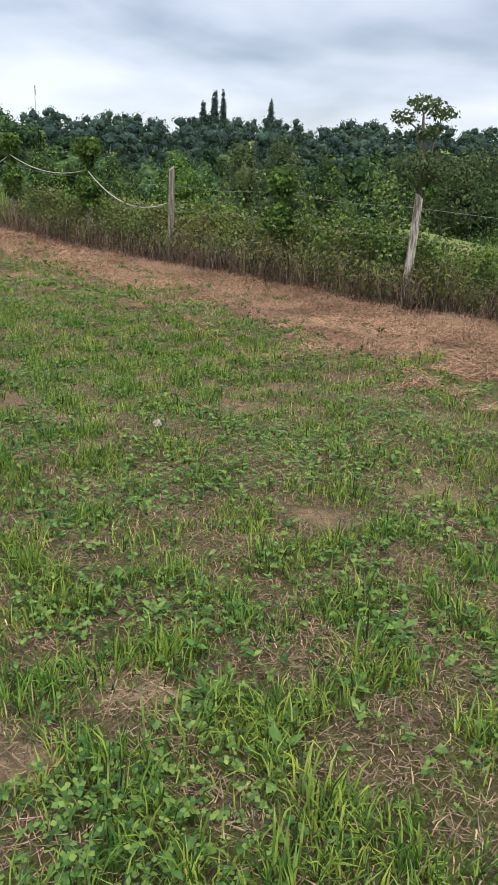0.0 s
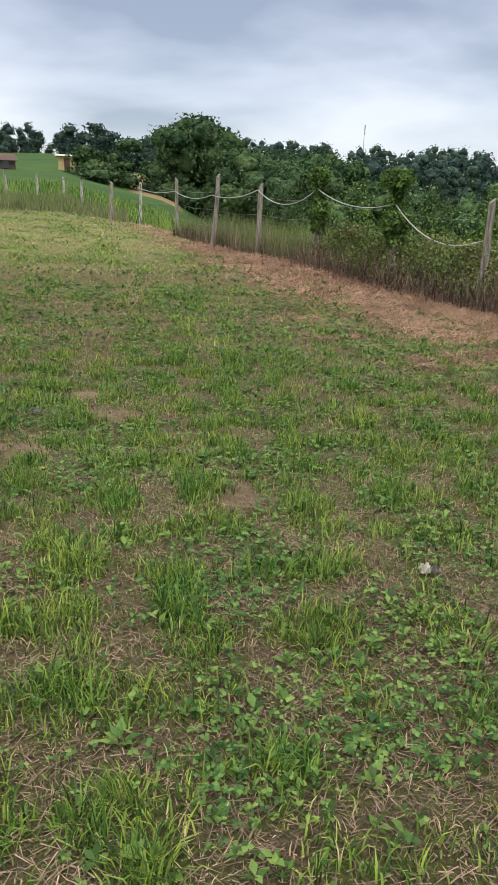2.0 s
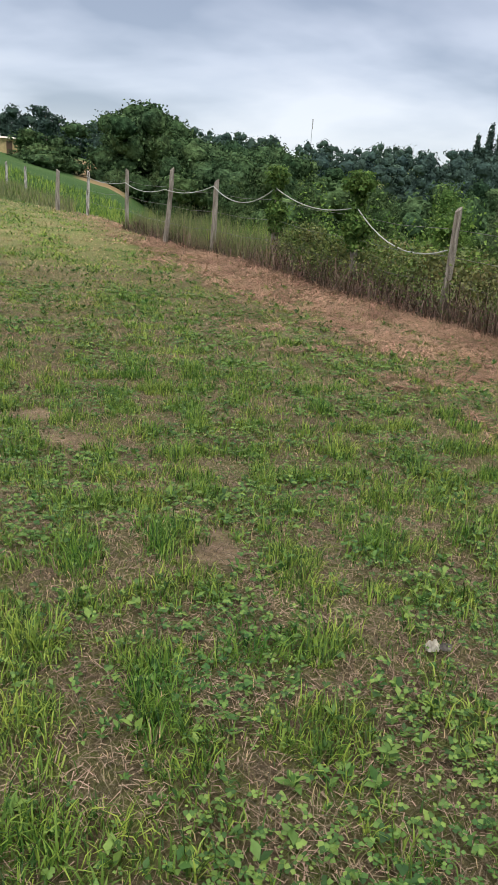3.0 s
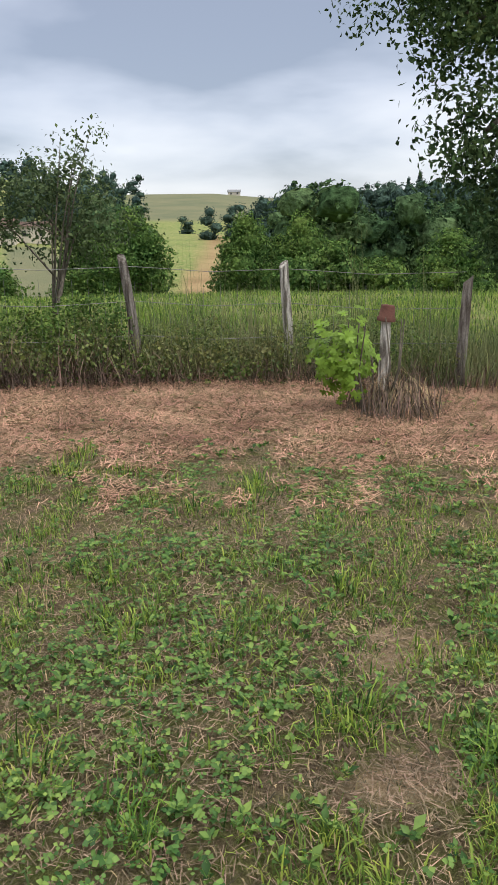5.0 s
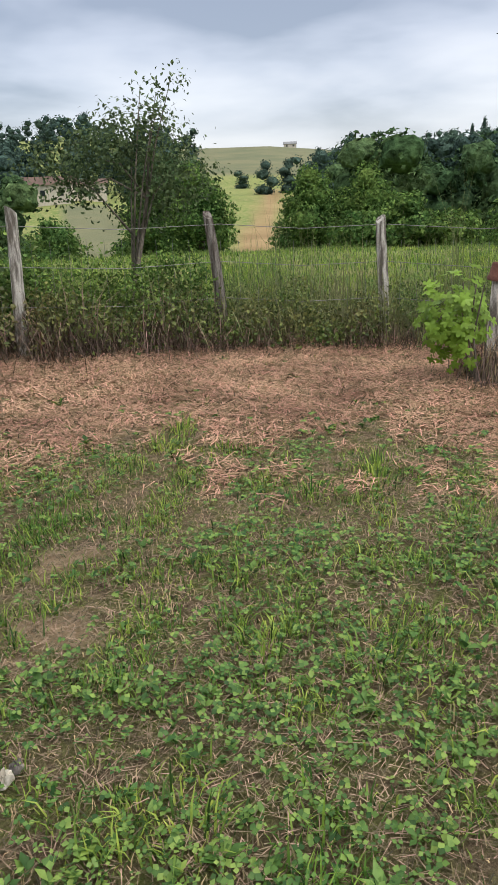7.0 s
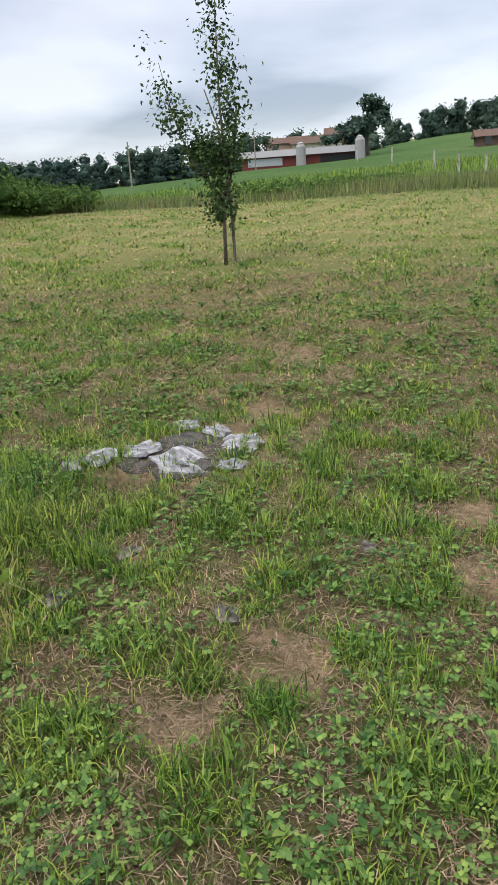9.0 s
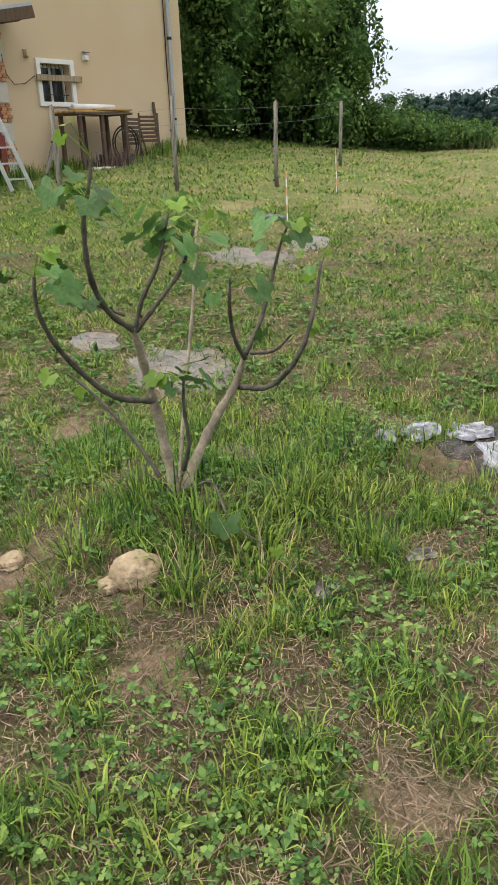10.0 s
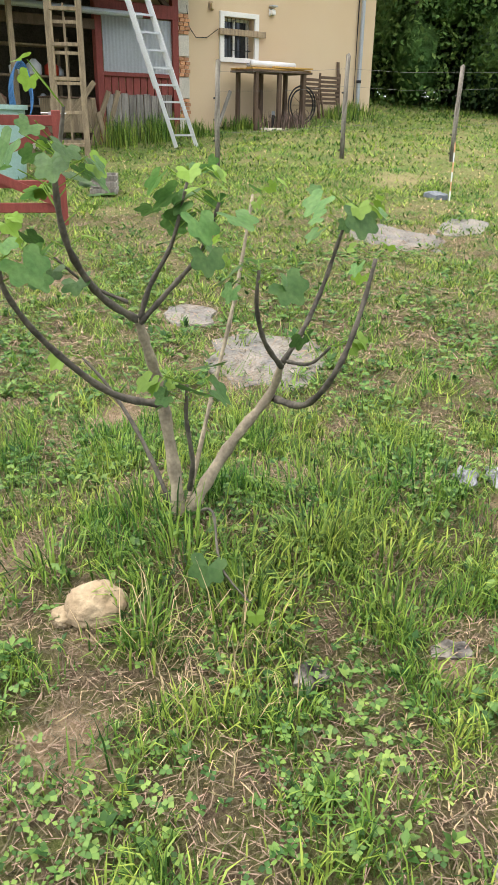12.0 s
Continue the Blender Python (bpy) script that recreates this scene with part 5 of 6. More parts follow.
def bench():
    t = thing("workbench", at_house(0.0, 0.0, 0.0), "rough outdoor workbench with boards on top", "table")
    g = z_at(*(HOUSE @ Vector((0.4, -0.7, 0))).xy)
    top = part("tabletop", box(1.5, 0.75, 0.035, (0.66, -0.55, 2.38), bevel=0.005), M_DARKTIMBER, t)
    for k, (x, y, l, a) in enumerate(((0.68, -0.75, 1.5, 2), (0.78, -0.5, 1.65, -3), (0.6, -0.3, 1.4, 1))):
        part("board", box(l, 0.22, 0.03, (x, y, 2.42 + 0.002 * k), Matrix.Rotation(radians(a), 4, "Z"), 0.004), M_YELLOWBOARD, top)
    for x in (0.05, 0.62, 1.25):
        for y in (-0.85, -0.25):
            part("leg", box(0.075, 0.075, 2.36 - g + 0.05, (x, y, (2.36 + g - 0.05) / 2), bevel=0.005), M_DARKTIMBER, t)


bench()
ob = part("rolled_sheet", tube([(0, 0, 0), (0.6, 0.05, 0), (1.15, 0.1, 0.01)], [0.055, 0.06, 0.05], 12), M_PLASTIC_W, smooth=True)
ob.matrix_world = at_house(0.0, 0.75, 2.505)
tagged(ob, "roll of pale plastic sheet on the workbench", "roll")
ob = part("rolled_sheet", tube([(0, 0, 0), (0.5, 0.1, 0), (0.9, 0.12, 0.0)], [0.04, 0.045, 0.04], 12), M_ZINC, smooth=True)
ob.matrix_world = at_house(0.1, 0.5, 2.49)
tagged(ob, "roll of grey plastic sheet on the workbench", "roll")
for s, out, l, w, rz in ((0.8, 0.62, 1.2, 0.16, 4), (0.95, 0.85, 0.9, 0.12, -6)):
    ob = part("loose_plank", box(l, w, 0.03, bevel=0.004), M_YELLOWBOARD)
    ob.matrix_world = at_house(s, out, 2.458 + 0.002 * (rz > 0), rz)
    tagged(ob, "yellow plank lying across the workbench", "plank", "planks on the workbench")
jug("plant_pot", 1.15, 0.42, 2.445, 0.09, 0.1, M_TILE, "small dark pot on the workbench")


def folding_chair(s, out, rz):
    g = z_at(*(HOUSE @ Vector((s, -out, 0))).xy)
    t = thing("folding_chair", at_house(s, out, g, rz), "folded slatted wooden garden chair", "chair", "folding chairs by the wall")
    for x in (-0.27, 0.27):
        part("side_rail", box(0.035, 0.03, 0.85, (x, 0, 0.43), bevel=0.003), M_DARKTIMBER, t)
        part("leg", beam((x * 0.8, -0.12, 0.0), (x * 0.8, 0.04, 0.5), 0.03), M_DARKTIMBER, t)
    for k in range(7):
        part("slat", box(0.52, 0.018, 0.055, (0, -0.02, 0.28 + 0.082 * k), bevel=0.003), M_DARKTIMBER, t)


folding_chair(1.85, 0.35, 4)
folding_chair(2.42, 0.32, -3)


def hoop():
    g = z_at(*(HOUSE @ Vector((1.3, -0.6, 0))).xy)
    t = thing("wheel", at_house(1.32, 0.75, g + 0.36), "old spoked wheel leaning under the workbench", "wheel")
    for r in (0.36, 0.3):
        part("rim", tube([(r * math.cos(2 * math.pi * i / 28), 0.02, r * math.sin(2 * math.pi * i / 28)) for i in range(29)], 0.016, 6), M_BLACK, t)
    for k in range(10):
        a = math.pi * k / 5
        part("spoke", tube([(0, 0.02, 0), (0.3 * math.cos(a), 0.02, 0.3 * math.sin(a))], 0.004, 4), M_BLACK, t)


hoop()
for s, out, zz, l, a, mat in ((2.9, 0.15, 1.45, 1.25, 0, M_DARKTIMBER), (-0.6, 0.35, 1.15, 1.0, -28, M_GREYWOOD), (0.25, 0.85, 1.18, 0.55, 12, M_DARKTIMBER), (0.5, 0.8, 1.18, 0.5, -8, M_ZINC), (0.35, 0.9, 1.18, 0.45, -20, M_BLACK)):
    ob = part("leaning_board", box(0.07, 0.03, l, (0, 0, l / 2), bevel=0.004), mat)
    ob.matrix_world = at_house(s, out, zz) @ Matrix.Rotation(radians(-a), 4, "Y") @ Matrix.Rotation(radians(-6), 4, "X")
    tagged(ob, "old board leaning against the house wall", "board", "boards leaning on the wall")
ob = part("stone_slab", box(1.2, 0.6, 0.14, bevel=0.03), M_STONE)
ob.matrix_world = at_house(0.75, 0.85, 1.3)
tagged(ob, "low stone slab under the workbench", "slab")


def weeds(name, x, y, r, h, n, mat, label):
    g = np.random.default_rng(int(abs(x * 50 + y * 9)))
    px, py = x + g.normal(size=n) * r, y + g.normal(size=n) * r
    base = np.column_stack([px, py, land(px, py) - 0.01])
    me = blade_mesh(name, base, g.random(n) * 6.28, h * (0.4 + 0.7 * g.random(n)), 0.014, np.abs(g.normal(size=n)) * 0.4, 0.6)
    tagged(link_mesh(name, me, mat), label, "weeds", kind="stuff")


for s, out, r, h, n in ((-2.0, 0.6, 0.2, 0.55, 420), (-2.9, 0.8, 0.16, 0.6, 300), (-1.2, 0.5, 0.15, 0.35, 300), (0.0, 0.5, 0.2, 0.3, 300), (0.8, 0.9, 0.22, 0.35, 450), (3.2, 0.25, 0.2, 0.35, 300), (2.6, 0.5, 0.25, 0.3, 300)):
    p = HOUSE @ Vector((s, -out, 0))
    weeds("weeds", p.x, p.y, r, h, n, M_GRASS if s != 0.8 else M_STEM, "tall weeds at the foot of the house" if s != 0.8 else "dry brush heaped under the workbench")


# ---- trellis arch, gate, tub and crate ----
def trellis():
    base = Vector((-9.75, -3.25, 0))
    base.z = z_at(base.x, base.y)
    t = thing("garden_arch", Matrix.Translation(base) @ pose(0, 0, 0, 0, 0, 125), "weathered wooden trellis arch with ladder sides", "arch")
    for y in (0, 1.6):
        for x in (0, 0.42):
            part("post", box(0.07, 0.07, 2.45, (x, y, 1.2), bevel=0.005), M_TIMBER, t)
        for k in range(5):
            part("rung", box(0.4, 0.035, 0.045, (0.21, y, 0.45 + 0.42 * k), bevel=0.003), M_TIMBER, t)
        part("slat", box(0.025, 0.02, 1.9, (0.21, y + 0.03, 1.25)), M_TIMBER, t)
    for x in (0, 0.42):
        arc = bmesh.new()
        pts = [Vector((x, -0.45 + 2.5 * i / 8, 2.38 + 0.42 * math.sin(math.pi * i / 8))) for i in range(9)]
        for a, b in zip(pts, pts[1:]):
            beam(a, b + (b - a) * 0.04, 0.07, 0.13, arc)
        part("arch_beam", arc, M_TIMBER, t)


trellis()


def gate():
    a = Vector((-7.42, -1.52, 0))
    a.z = z_at(a.x, a.y)
    t = thing("wooden_gate", Matrix.Translation(a) @ pose(0, 0, 0, 0, 0, -58), "red stained wooden gate with crossed braces", "gate")
    part("gate_post", box(0.09, 0.09, 1.2, (0, 0, 0.55), bevel=0.006), M_RED, t)
    for z in (1.05, 0.18):
        part("rail", box(1.9, 0.05, 0.10, (0.98, 0, z), bevel=0.005), M_RED, t)
    part("brace", beam((0.08, -0.03, 0.95), (1.85, -0.03, 0.2), 0.04, 0.09), M_RED, t)
    part("brace", beam((0.08, 0.03, 0.25), (1.85, 0.03, 1.0), 0.04, 0.09), M_RED, t)
    part("rail", box(1.9, 0.045, 0.08, (0.98, 0.0, 0.42), bevel=0.005), M_RED, t)
    latch = part("latch", box(0.12, 0.02, 0.03, (0.02, -0.06, 1.12)), M_ALU, t, "bright metal latch")
    part("bolt", tube([(-0.1, -0.08, 1.12), (0.16, -0.08, 1.12)], 0.008, 6), M_ALU, latch)


gate()


def tub():
    x, y = -9.45, -4.1
    t = thing("water_tub", pose(x, y, z_at(x, y)), "sea-green plastic water tub", "tub")
    bm = bmesh.new()
    prof = [(0.40, 0), (0.46, 0.9), (0.50, 0.9), (0.50, 0.96), (0.44, 0.96), (0.38, 0.1)]
    rings = [[bm.verts.new((r * math.cos(2 * math.pi * k / 28), r * math.sin(2 * math.pi * k / 28), z)) for k in range(28)] for r, z in prof]
    for r0, r1 in zip(rings, rings[1:]):
        for k in range(28):
            bm.faces.new((r0[k], r0[(k + 1) % 28], r1[(k + 1) % 28], r1[k]))
    bm.faces.new(rings[0][::-1])
    bm.faces.new(rings[-1])
    part("body", bm, M_TUB, t, smooth=False)


tub()


def crate():
    x, y = -8.9, -1.95
    t = thing("wooden_crate", pose(x, y, z_at(x, y), 0, 0, 30), "small grey wooden crate in the grass", "crate")
    for k in range(3):
        for sx, sy, cx, cy in ((0.5, 0.02, 0, -0.16), (0.5, 0.02, 0, 0.16), (0.02, 0.3, -0.25, 0), (0.02, 0.3, 0.25, 0)):
            part("slat", box(sx, sy, 0.06, (cx, cy, 0.05 + 0.08 * k), bevel=0.003), M_GREYWOOD, t)
    part("bottom", box(0.48, 0.3, 0.02, (0, 0, 0.02)), M_GREYWOOD, t)


crate()

# ---- fence of the garden by the house ----
def thin_post(x, y, height, label="thin pale wooden fence post in the lawn", mat=None):
    z = z_at(x, y)
    t = thing("garden_post", pose(x, y, z), label, "fence post", "posts of the garden fence")
    part("post", tube([(0, 0, -0.2), (0.01, 0, height * 0.5), (0.0, 0.01, height - 0.02), (0, 0, height)], [0.042, 0.04, 0.037, 0.03], 9), mat or M_POST, t, smooth=True)
    for k in range(4):
        part("insulator", tube([(0.0, -0.06, 0.12 + 0.28 * k), (0.0, -0.03, 0.12 + 0.28 * k)], [0.012, 0.02], 6), M_BLACK, t)
    return t


GARDEN_POSTS = [(-11.0, -1.35, 1.45), (-12.9, -0.02, 1.5), (-13.6, 1.62, 1.4), (-17.3, 2.6, 1.3)]
for x, y, h in GARDEN_POSTS:
    thin_post(x, y, h)


def wires(points, heights, name, label, radius=0.0035, sag=0.03):
    t = thing(name, Matrix(), label, "wire")
    for h in heights:
        for a, b in zip(points, points[1:]):
            pa, pb = Vector((*a, z_at(*a) + h)), Vector((*b, z_at(*b) + h))
            part("strand", tube([pa, pa.lerp(pb, 0.5) - Vector((0, 0, sag)), pb], radius, 4), M_WIRE, t)
    return t


wires([(p[0], p[1]) for p in GARDEN_POSTS], (0.5, 1.05, 1.3), "garden_wire", "thin wires between the garden posts", 0.0018)
FENCE_XY = [(p[0], p[1]) for p in POSTS]
wires(FENCE_XY, (0.45, 0.8, 1.15), "fence_wire", "rusty wires strung between the fence posts", 0.003, 0.04)


def net():
    """Square wire netting on the pasture fence."""
    bm = bmesh.new()
    for (ax, ay), (bx, by) in zip(FENCE_XY[:4], FENCE_XY[1:5]):
        n = int(math.hypot(bx - ax, by - ay) / 0.16)
        for k in range(n):
            f = k / n
            x, y = ax + (bx - ax) * f, ay + (by - ay) * f
            z = z_at(x, y)
            tube([(x, y, z + 0.1), (x, y, z + 1.0)], 0.0016, 3, bm)
    tagged(part("wire_netting", bm, M_WIRE), "thin wire netting along the pasture fence", "netting", kind="stuff")


net()


def rope():
    t = thing("rope", Matrix(), "slack white rope hung along the fence posts", "rope")
    tops = [(-0.75, 11.4, 0.88), (-2.55, 12.6, 1.28), (-4.5, 13.6, 1.35), (-6.28, 14.37, 1.28), (-7.6, 14.6, 1.1), (-10.39, 16.84, 1.1), (-15.82, 21.65, 1.25)]
    sags = (0.28, 0.17, 0.28, 0.1, 0.12, 0.1)
    for (a, b), sag in zip(zip(tops, tops[1:]), sags):
        pa, pb = (Vector((x, y, z_at(x, y) + h)) - Vector((0, 0.07, 0)) for x, y, h in (a, b))
        pts = [pa.lerp(pb, k / 10) - Vector((0, 0, sag * 4 * (k / 10) * (1 - k / 10))) for k in range(11)]
        part("strand", tube(pts, 0.009, 6), M_ROPE, t, smooth=True)


rope()

# neighbour's fence across the rough meadow
for az, r in ((50.9, 33), (48.6, 35), (46.7, 38), (45.4, 36), (43.2, 24.5), (52.9, 40), (54.8, 45), (56.5, 52), (59.5, 62), (62.0, 75)):
    x, y = polar(az, r)
    fence_post(x, y, 1.25, M_POST_PALE if r > 30 else M_POST, wide=0.12, label="grey fence post in the uncut meadow")

# the old post by the vine, with an upturned pot on it
fence_post(6.41, 6.25, 0.80, M_POST_PALE, (0.05, 0.0), 0.1, "short weathered post wearing a clay pot")
pot = bmesh.new()
prof = [(0.088, 0.0), (0.088, 0.035), (0.078, 0.04), (0.066, 0.14), (0.06, 0.15), (0.0001, 0.152)]
rings = [[pot.verts.new((r * math.cos(2 * math.pi * k / 20), r * math.sin(2 * math.pi * k / 20), z)) for k in range(20)] for r, z in prof]
for r0, r1 in zip(rings, rings[1:]):
    for k in range(20):
        pot.faces.new((r0[k], r0[(k + 1) % 20], r1[(k + 1) % 20], r1[k]))
ob = part("clay_pot", pot, material("terracotta", (0.11, 0.047, 0.036), 0.85, 0.2, 10, 60, 0.3), smooth=True)
ob.matrix_world = pose(6.45, 6.25, z_at(6.41, 6.25) + 0.71, 4, 5, 0)
tagged(ob, "upturned brown clay pot on a post", "pot")


def lobed_leaf(name, size, lobes=5, depth=0.35, curl=0.18):
    """A lobed leaf with a folded midrib, lying in the xy plane, its stalk at the origin."""
    bm = bmesh.new()
    c = bm.verts.new((0, size * 0.38, 0))
    ring = []
    n = lobes * 6
    for i in range(n + 1):
        a = -2.5 + 5.0 * i / n
        lobe = 1 - depth * (0.5 - 0.5 * math.cos(2 * math.pi * lobes * i / n + math.pi)) ** 1.6
        rr = size * 0.55 * lobe * (1.05 - 0.12 * abs(a) / 2.5)
        x, y = rr * math.sin(a), size * 0.38 + rr * math.cos(a)
        ring.append(bm.verts.new((x, y, curl * abs(x) - curl * 1.4 * max(0, y - size * 0.4))))
    for p, q in zip(ring, ring[1:]):
        bm.faces.new((c, q, p))
    me = bpy.data.meshes.new(name)
    bm.to_mesh(me)
    bm.free()
    return me


M_FIG = material("fig_leaf", (0.068, 0.16, 0.042), 0.5, 0.15, 14, 60, 0.25, second=(0.11, 0.21, 0.06), thin=0.3, random_ob=0.45)
M_FIG_YOUNG = material("young_fig_leaf", (0.20, 0.33, 0.05), 0.45, 0.1, 6, 40, 0.1, thin=0.4, random_ob=0.2)
M_VINE = material("vine_leaf", (0.20, 0.33, 0.045), 0.45, 0.12, 6, 40, 0.1, thin=0.4, random_ob=0.3)
M_FIGBARK = material("fig_bark", (0.34, 0.29, 0.21), 0.85, 0.2, 12, 70, 0.5, second=(0.19, 0.16, 0.12))
M_FIGTWIG = material("dark_fig_bark", (0.065, 0.058, 0.05), 0.85, 0.25, 12, 70, 0.5, second=(0.13, 0.115, 0.095))


def place_leaf(me, parent, at, normal, along, scale=1.0, label="", name="leaf"):
    ob = new(name, me)
    nrm, al = Vector(normal).normalized(), Vector(along)
    al = (al - nrm * al.dot(nrm)).normalized()
    side = al.cross(nrm)
    m = Matrix((side, al, nrm)).transposed().to_4x4()
    ob.parent = parent
    ob.matrix_basis = parent.matrix_world.inverted() @ Matrix.Translation(at) @ m @ Matrix.Scale(scale, 4)
    return tagged(ob, label) if label else ob


# ---- the young fig tree ----
def fig_tree():
    t = thing("fig_tree", pose(-2.55, 2.46, z_at(-2.55, 2.46)), "young fig tree with bare curved branches and few leaves", "fig tree")
    inv = t.matrix_world.inverted()
    base = (-2.55, 2.46, 0.1)

    def limb(name, pts, radii, mat, sides=9):
        fine = []
        P = [Vector(p) for p in pts]
        for i in range(len(P) - 1):
            p0, p1, p2, p3 = P[max(i - 1, 0)], P[i], P[i + 1], P[min(i + 2, len(P) - 1)]
            for k in range(5):
                u = k / 5
                fine.append(0.5 * (2 * p1 + (p2 - p0) * u + (2 * p0 - 5 * p1 + 4 * p2 - p3) * u * u + (3 * p1 - p0 - 3 * p2 + p3) * u ** 3))
        fine.append(P[-1])
        rs = [float(np.interp(i, np.linspace(0, len(fine) - 1, len(radii)), radii)) * 0.86 * (1 + 0.16 * math.sin(i * 2.3)) for i in range(len(fine))]
        ob = part(name, tube([inv @ p for p in fine], rs, sides), mat, t, smooth=True)
        return fine

    limb("trunk", [base, (-2.58, 2.44, 0.3), (-2.60, 2.38, 0.62), (-2.54, 2.37, 0.80), (-2.49, 2.36, 0.94)], [0.036, 0.028, 0.024, 0.021, 0.017], M_FIGBARK)
    limb("trunk", [(-2.56, 2.48, 0.14), (-2.62, 2.52, 0.27), (-2.74, 2.60, 0.45), (-2.86, 2.69, 0.60), (-2.84, 2.74, 0.74)], [0.032, 0.028, 0.023, 0.02, 0.014], M_FIGBARK)
    tips = []
    for pts, radii in (
        ([(-2.60, 2.39, 0.60), (-2.48, 2.25, 0.66), (-2.27, 2.16, 0.88), (-2.12, 2.15, 1.07), (-2.08, 2.17, 1.2)], [0.018, 0.015, 0.012, 0.010, 0.007]),
        ([(-2.49, 2.36, 0.93), (-2.36, 2.31, 1.03), (-2.22, 2.31, 1.19), (-2.14, 2.34, 1.36), (-2.13, 2.37, 1.46), (-2.12, 2.40, 1.56)], [0.016, 0.014, 0.012, 0.010, 0.008, 0.005]),
        ([(-2.49, 2.37, 0.93), (-2.51, 2.40, 1.04), (-2.54, 2.47, 1.18), (-2.55, 2.52, 1.36)], [0.012, 0.010, 0.008, 0.005]),
        ([(-2.49, 2.37, 0.92), (-2.53, 2.46, 1.03), (-2.58, 2.55, 1.15), (-2.61, 2.6, 1.3)], [0.012, 0.010, 0.009, 0.006]),
        ([(-2.47, 2.34, 0.99), (-2.40, 2.24, 1.05), (-2.33, 2.17, 1.14)], [0.008, 0.006, 0.004]),
        ([(-2.88, 2.70, 0.58), (-2.76, 2.86, 0.62), (-2.64, 2.99, 0.78), (-2.66, 3.05, 0.95), (-2.72, 3.08, 1.15)], [0.017, 0.014, 0.012, 0.010, 0.007]),
        ([(-2.84, 2.74, 0.72), (-2.72, 2.72, 0.84), (-2.64, 2.72, 0.98), (-2.63, 2.73, 1.1)], [0.013, 0.010, 0.009, 0.006]),
        ([(-2.84, 2.74, 0.73), (-2.90, 2.80, 0.86), (-2.97, 2.84, 1.0), (-3.0, 2.88, 1.16), (-2.98, 2.92, 1.26)], [0.013, 0.011, 0.009, 0.008, 0.005]),
        ([(-2.82, 2.77, 0.75), (-2.74, 2.88, 0.78), (-2.70, 2.96, 0.86)], [0.009, 0.007, 0.005]),
        ([(-2.60, 2.46, 0.15), (-2.80, 2.46, 0.5), (-3.0, 2.48, 0.9), (-3.12, 2.5, 1.28)], [0.012, 0.010, 0.009, 0.006]),
        ([(-2.57, 2.43, 0.2), (-2.66, 2.25, 0.42), (-2.72, 2.08, 0.58), (-2.73, 1.96, 0.68)], [0.012, 0.010, 0.008, 0.005]),
        ([(-2.57, 2.5, 0.3), (-2.50, 2.55, 0.45), (-2.46, 2.55, 0.62), (-2.45, 2.56, 0.75)], [0.012, 0.010, 0.009, 0.006]),
        ([(-2.58, 2.52, 0.2), (-2.45, 2.65, 0.3), (-2.3, 2.75, 0.2), (-2.2, 2.9, 0.16)], [0.007, 0.006, 0.005, 0.003]),
    ):
        fine = limb("branch", pts, radii, M_FIGTWIG if pts[0] != (-2.60, 2.46, 0.15) else M_FIGBARK, 7)
        tips.append((fine[-1], fine[-1] - fine[-3], fine))
    big, small = lobed_leaf("fig_leaf", 0.15, 5, 0.27, 0.14), lobed_leaf("young_leaf", 0.1, 5, 0.24, 0.22)
    big.materials.append(M_FIG)
    small.materials.append(M_FIG_YOUNG)
    rl = random.Random(3)
    towards = Vector((1, 0.35, 0))
    for n, (tip, way, fine) in enumerate(tips):
        count = (12, 22, 12, 11, 6, 4, 9, 11, 4, 4, 5, 16, 3)[n]
        for k in range(count):
            if k < 2:
                at, me = tip, small
            else:
                at, me = fine[min(len(fine) - 1, int(len(fine) * (0.5 + 0.5 * rl.random() ** 0.6) * (0.8 if n == 1 else 1)))], big if rl.random() < 0.75 else small
            a = rl.random() * 6.28
            stalk = Vector((math.cos(a), math.sin(a), 0.35 + 0.4 * rl.random())) * (0.05 + 0.05 * rl.random())
            if n in (1, 0) and k < 2:
                stalk += Vector((0.02, -0.03, 0.05))
            end = at + stalk
            leaf = place_leaf(me, t, end, Vector((math.cos(a) * 0.5, math.sin(a) * 0.5, 0.8)) + towards * rl.uniform(-0.3, 0.6) + Vector((rl.gauss(0, 0.35), rl.gauss(0, 0.35), 0)), (math.cos(a), math.sin(a), -0.15 - 0.5 * rl.random()), 0.4 + 0.5 * rl.random() ** 1.4)
            li = leaf.matrix_basis.inverted()
            part("stalk", tube([li @ (inv @ at), li @ (inv @ end)], 0.003, 4), M_FIG_YOUNG, leaf)
    return t


fig_tree()


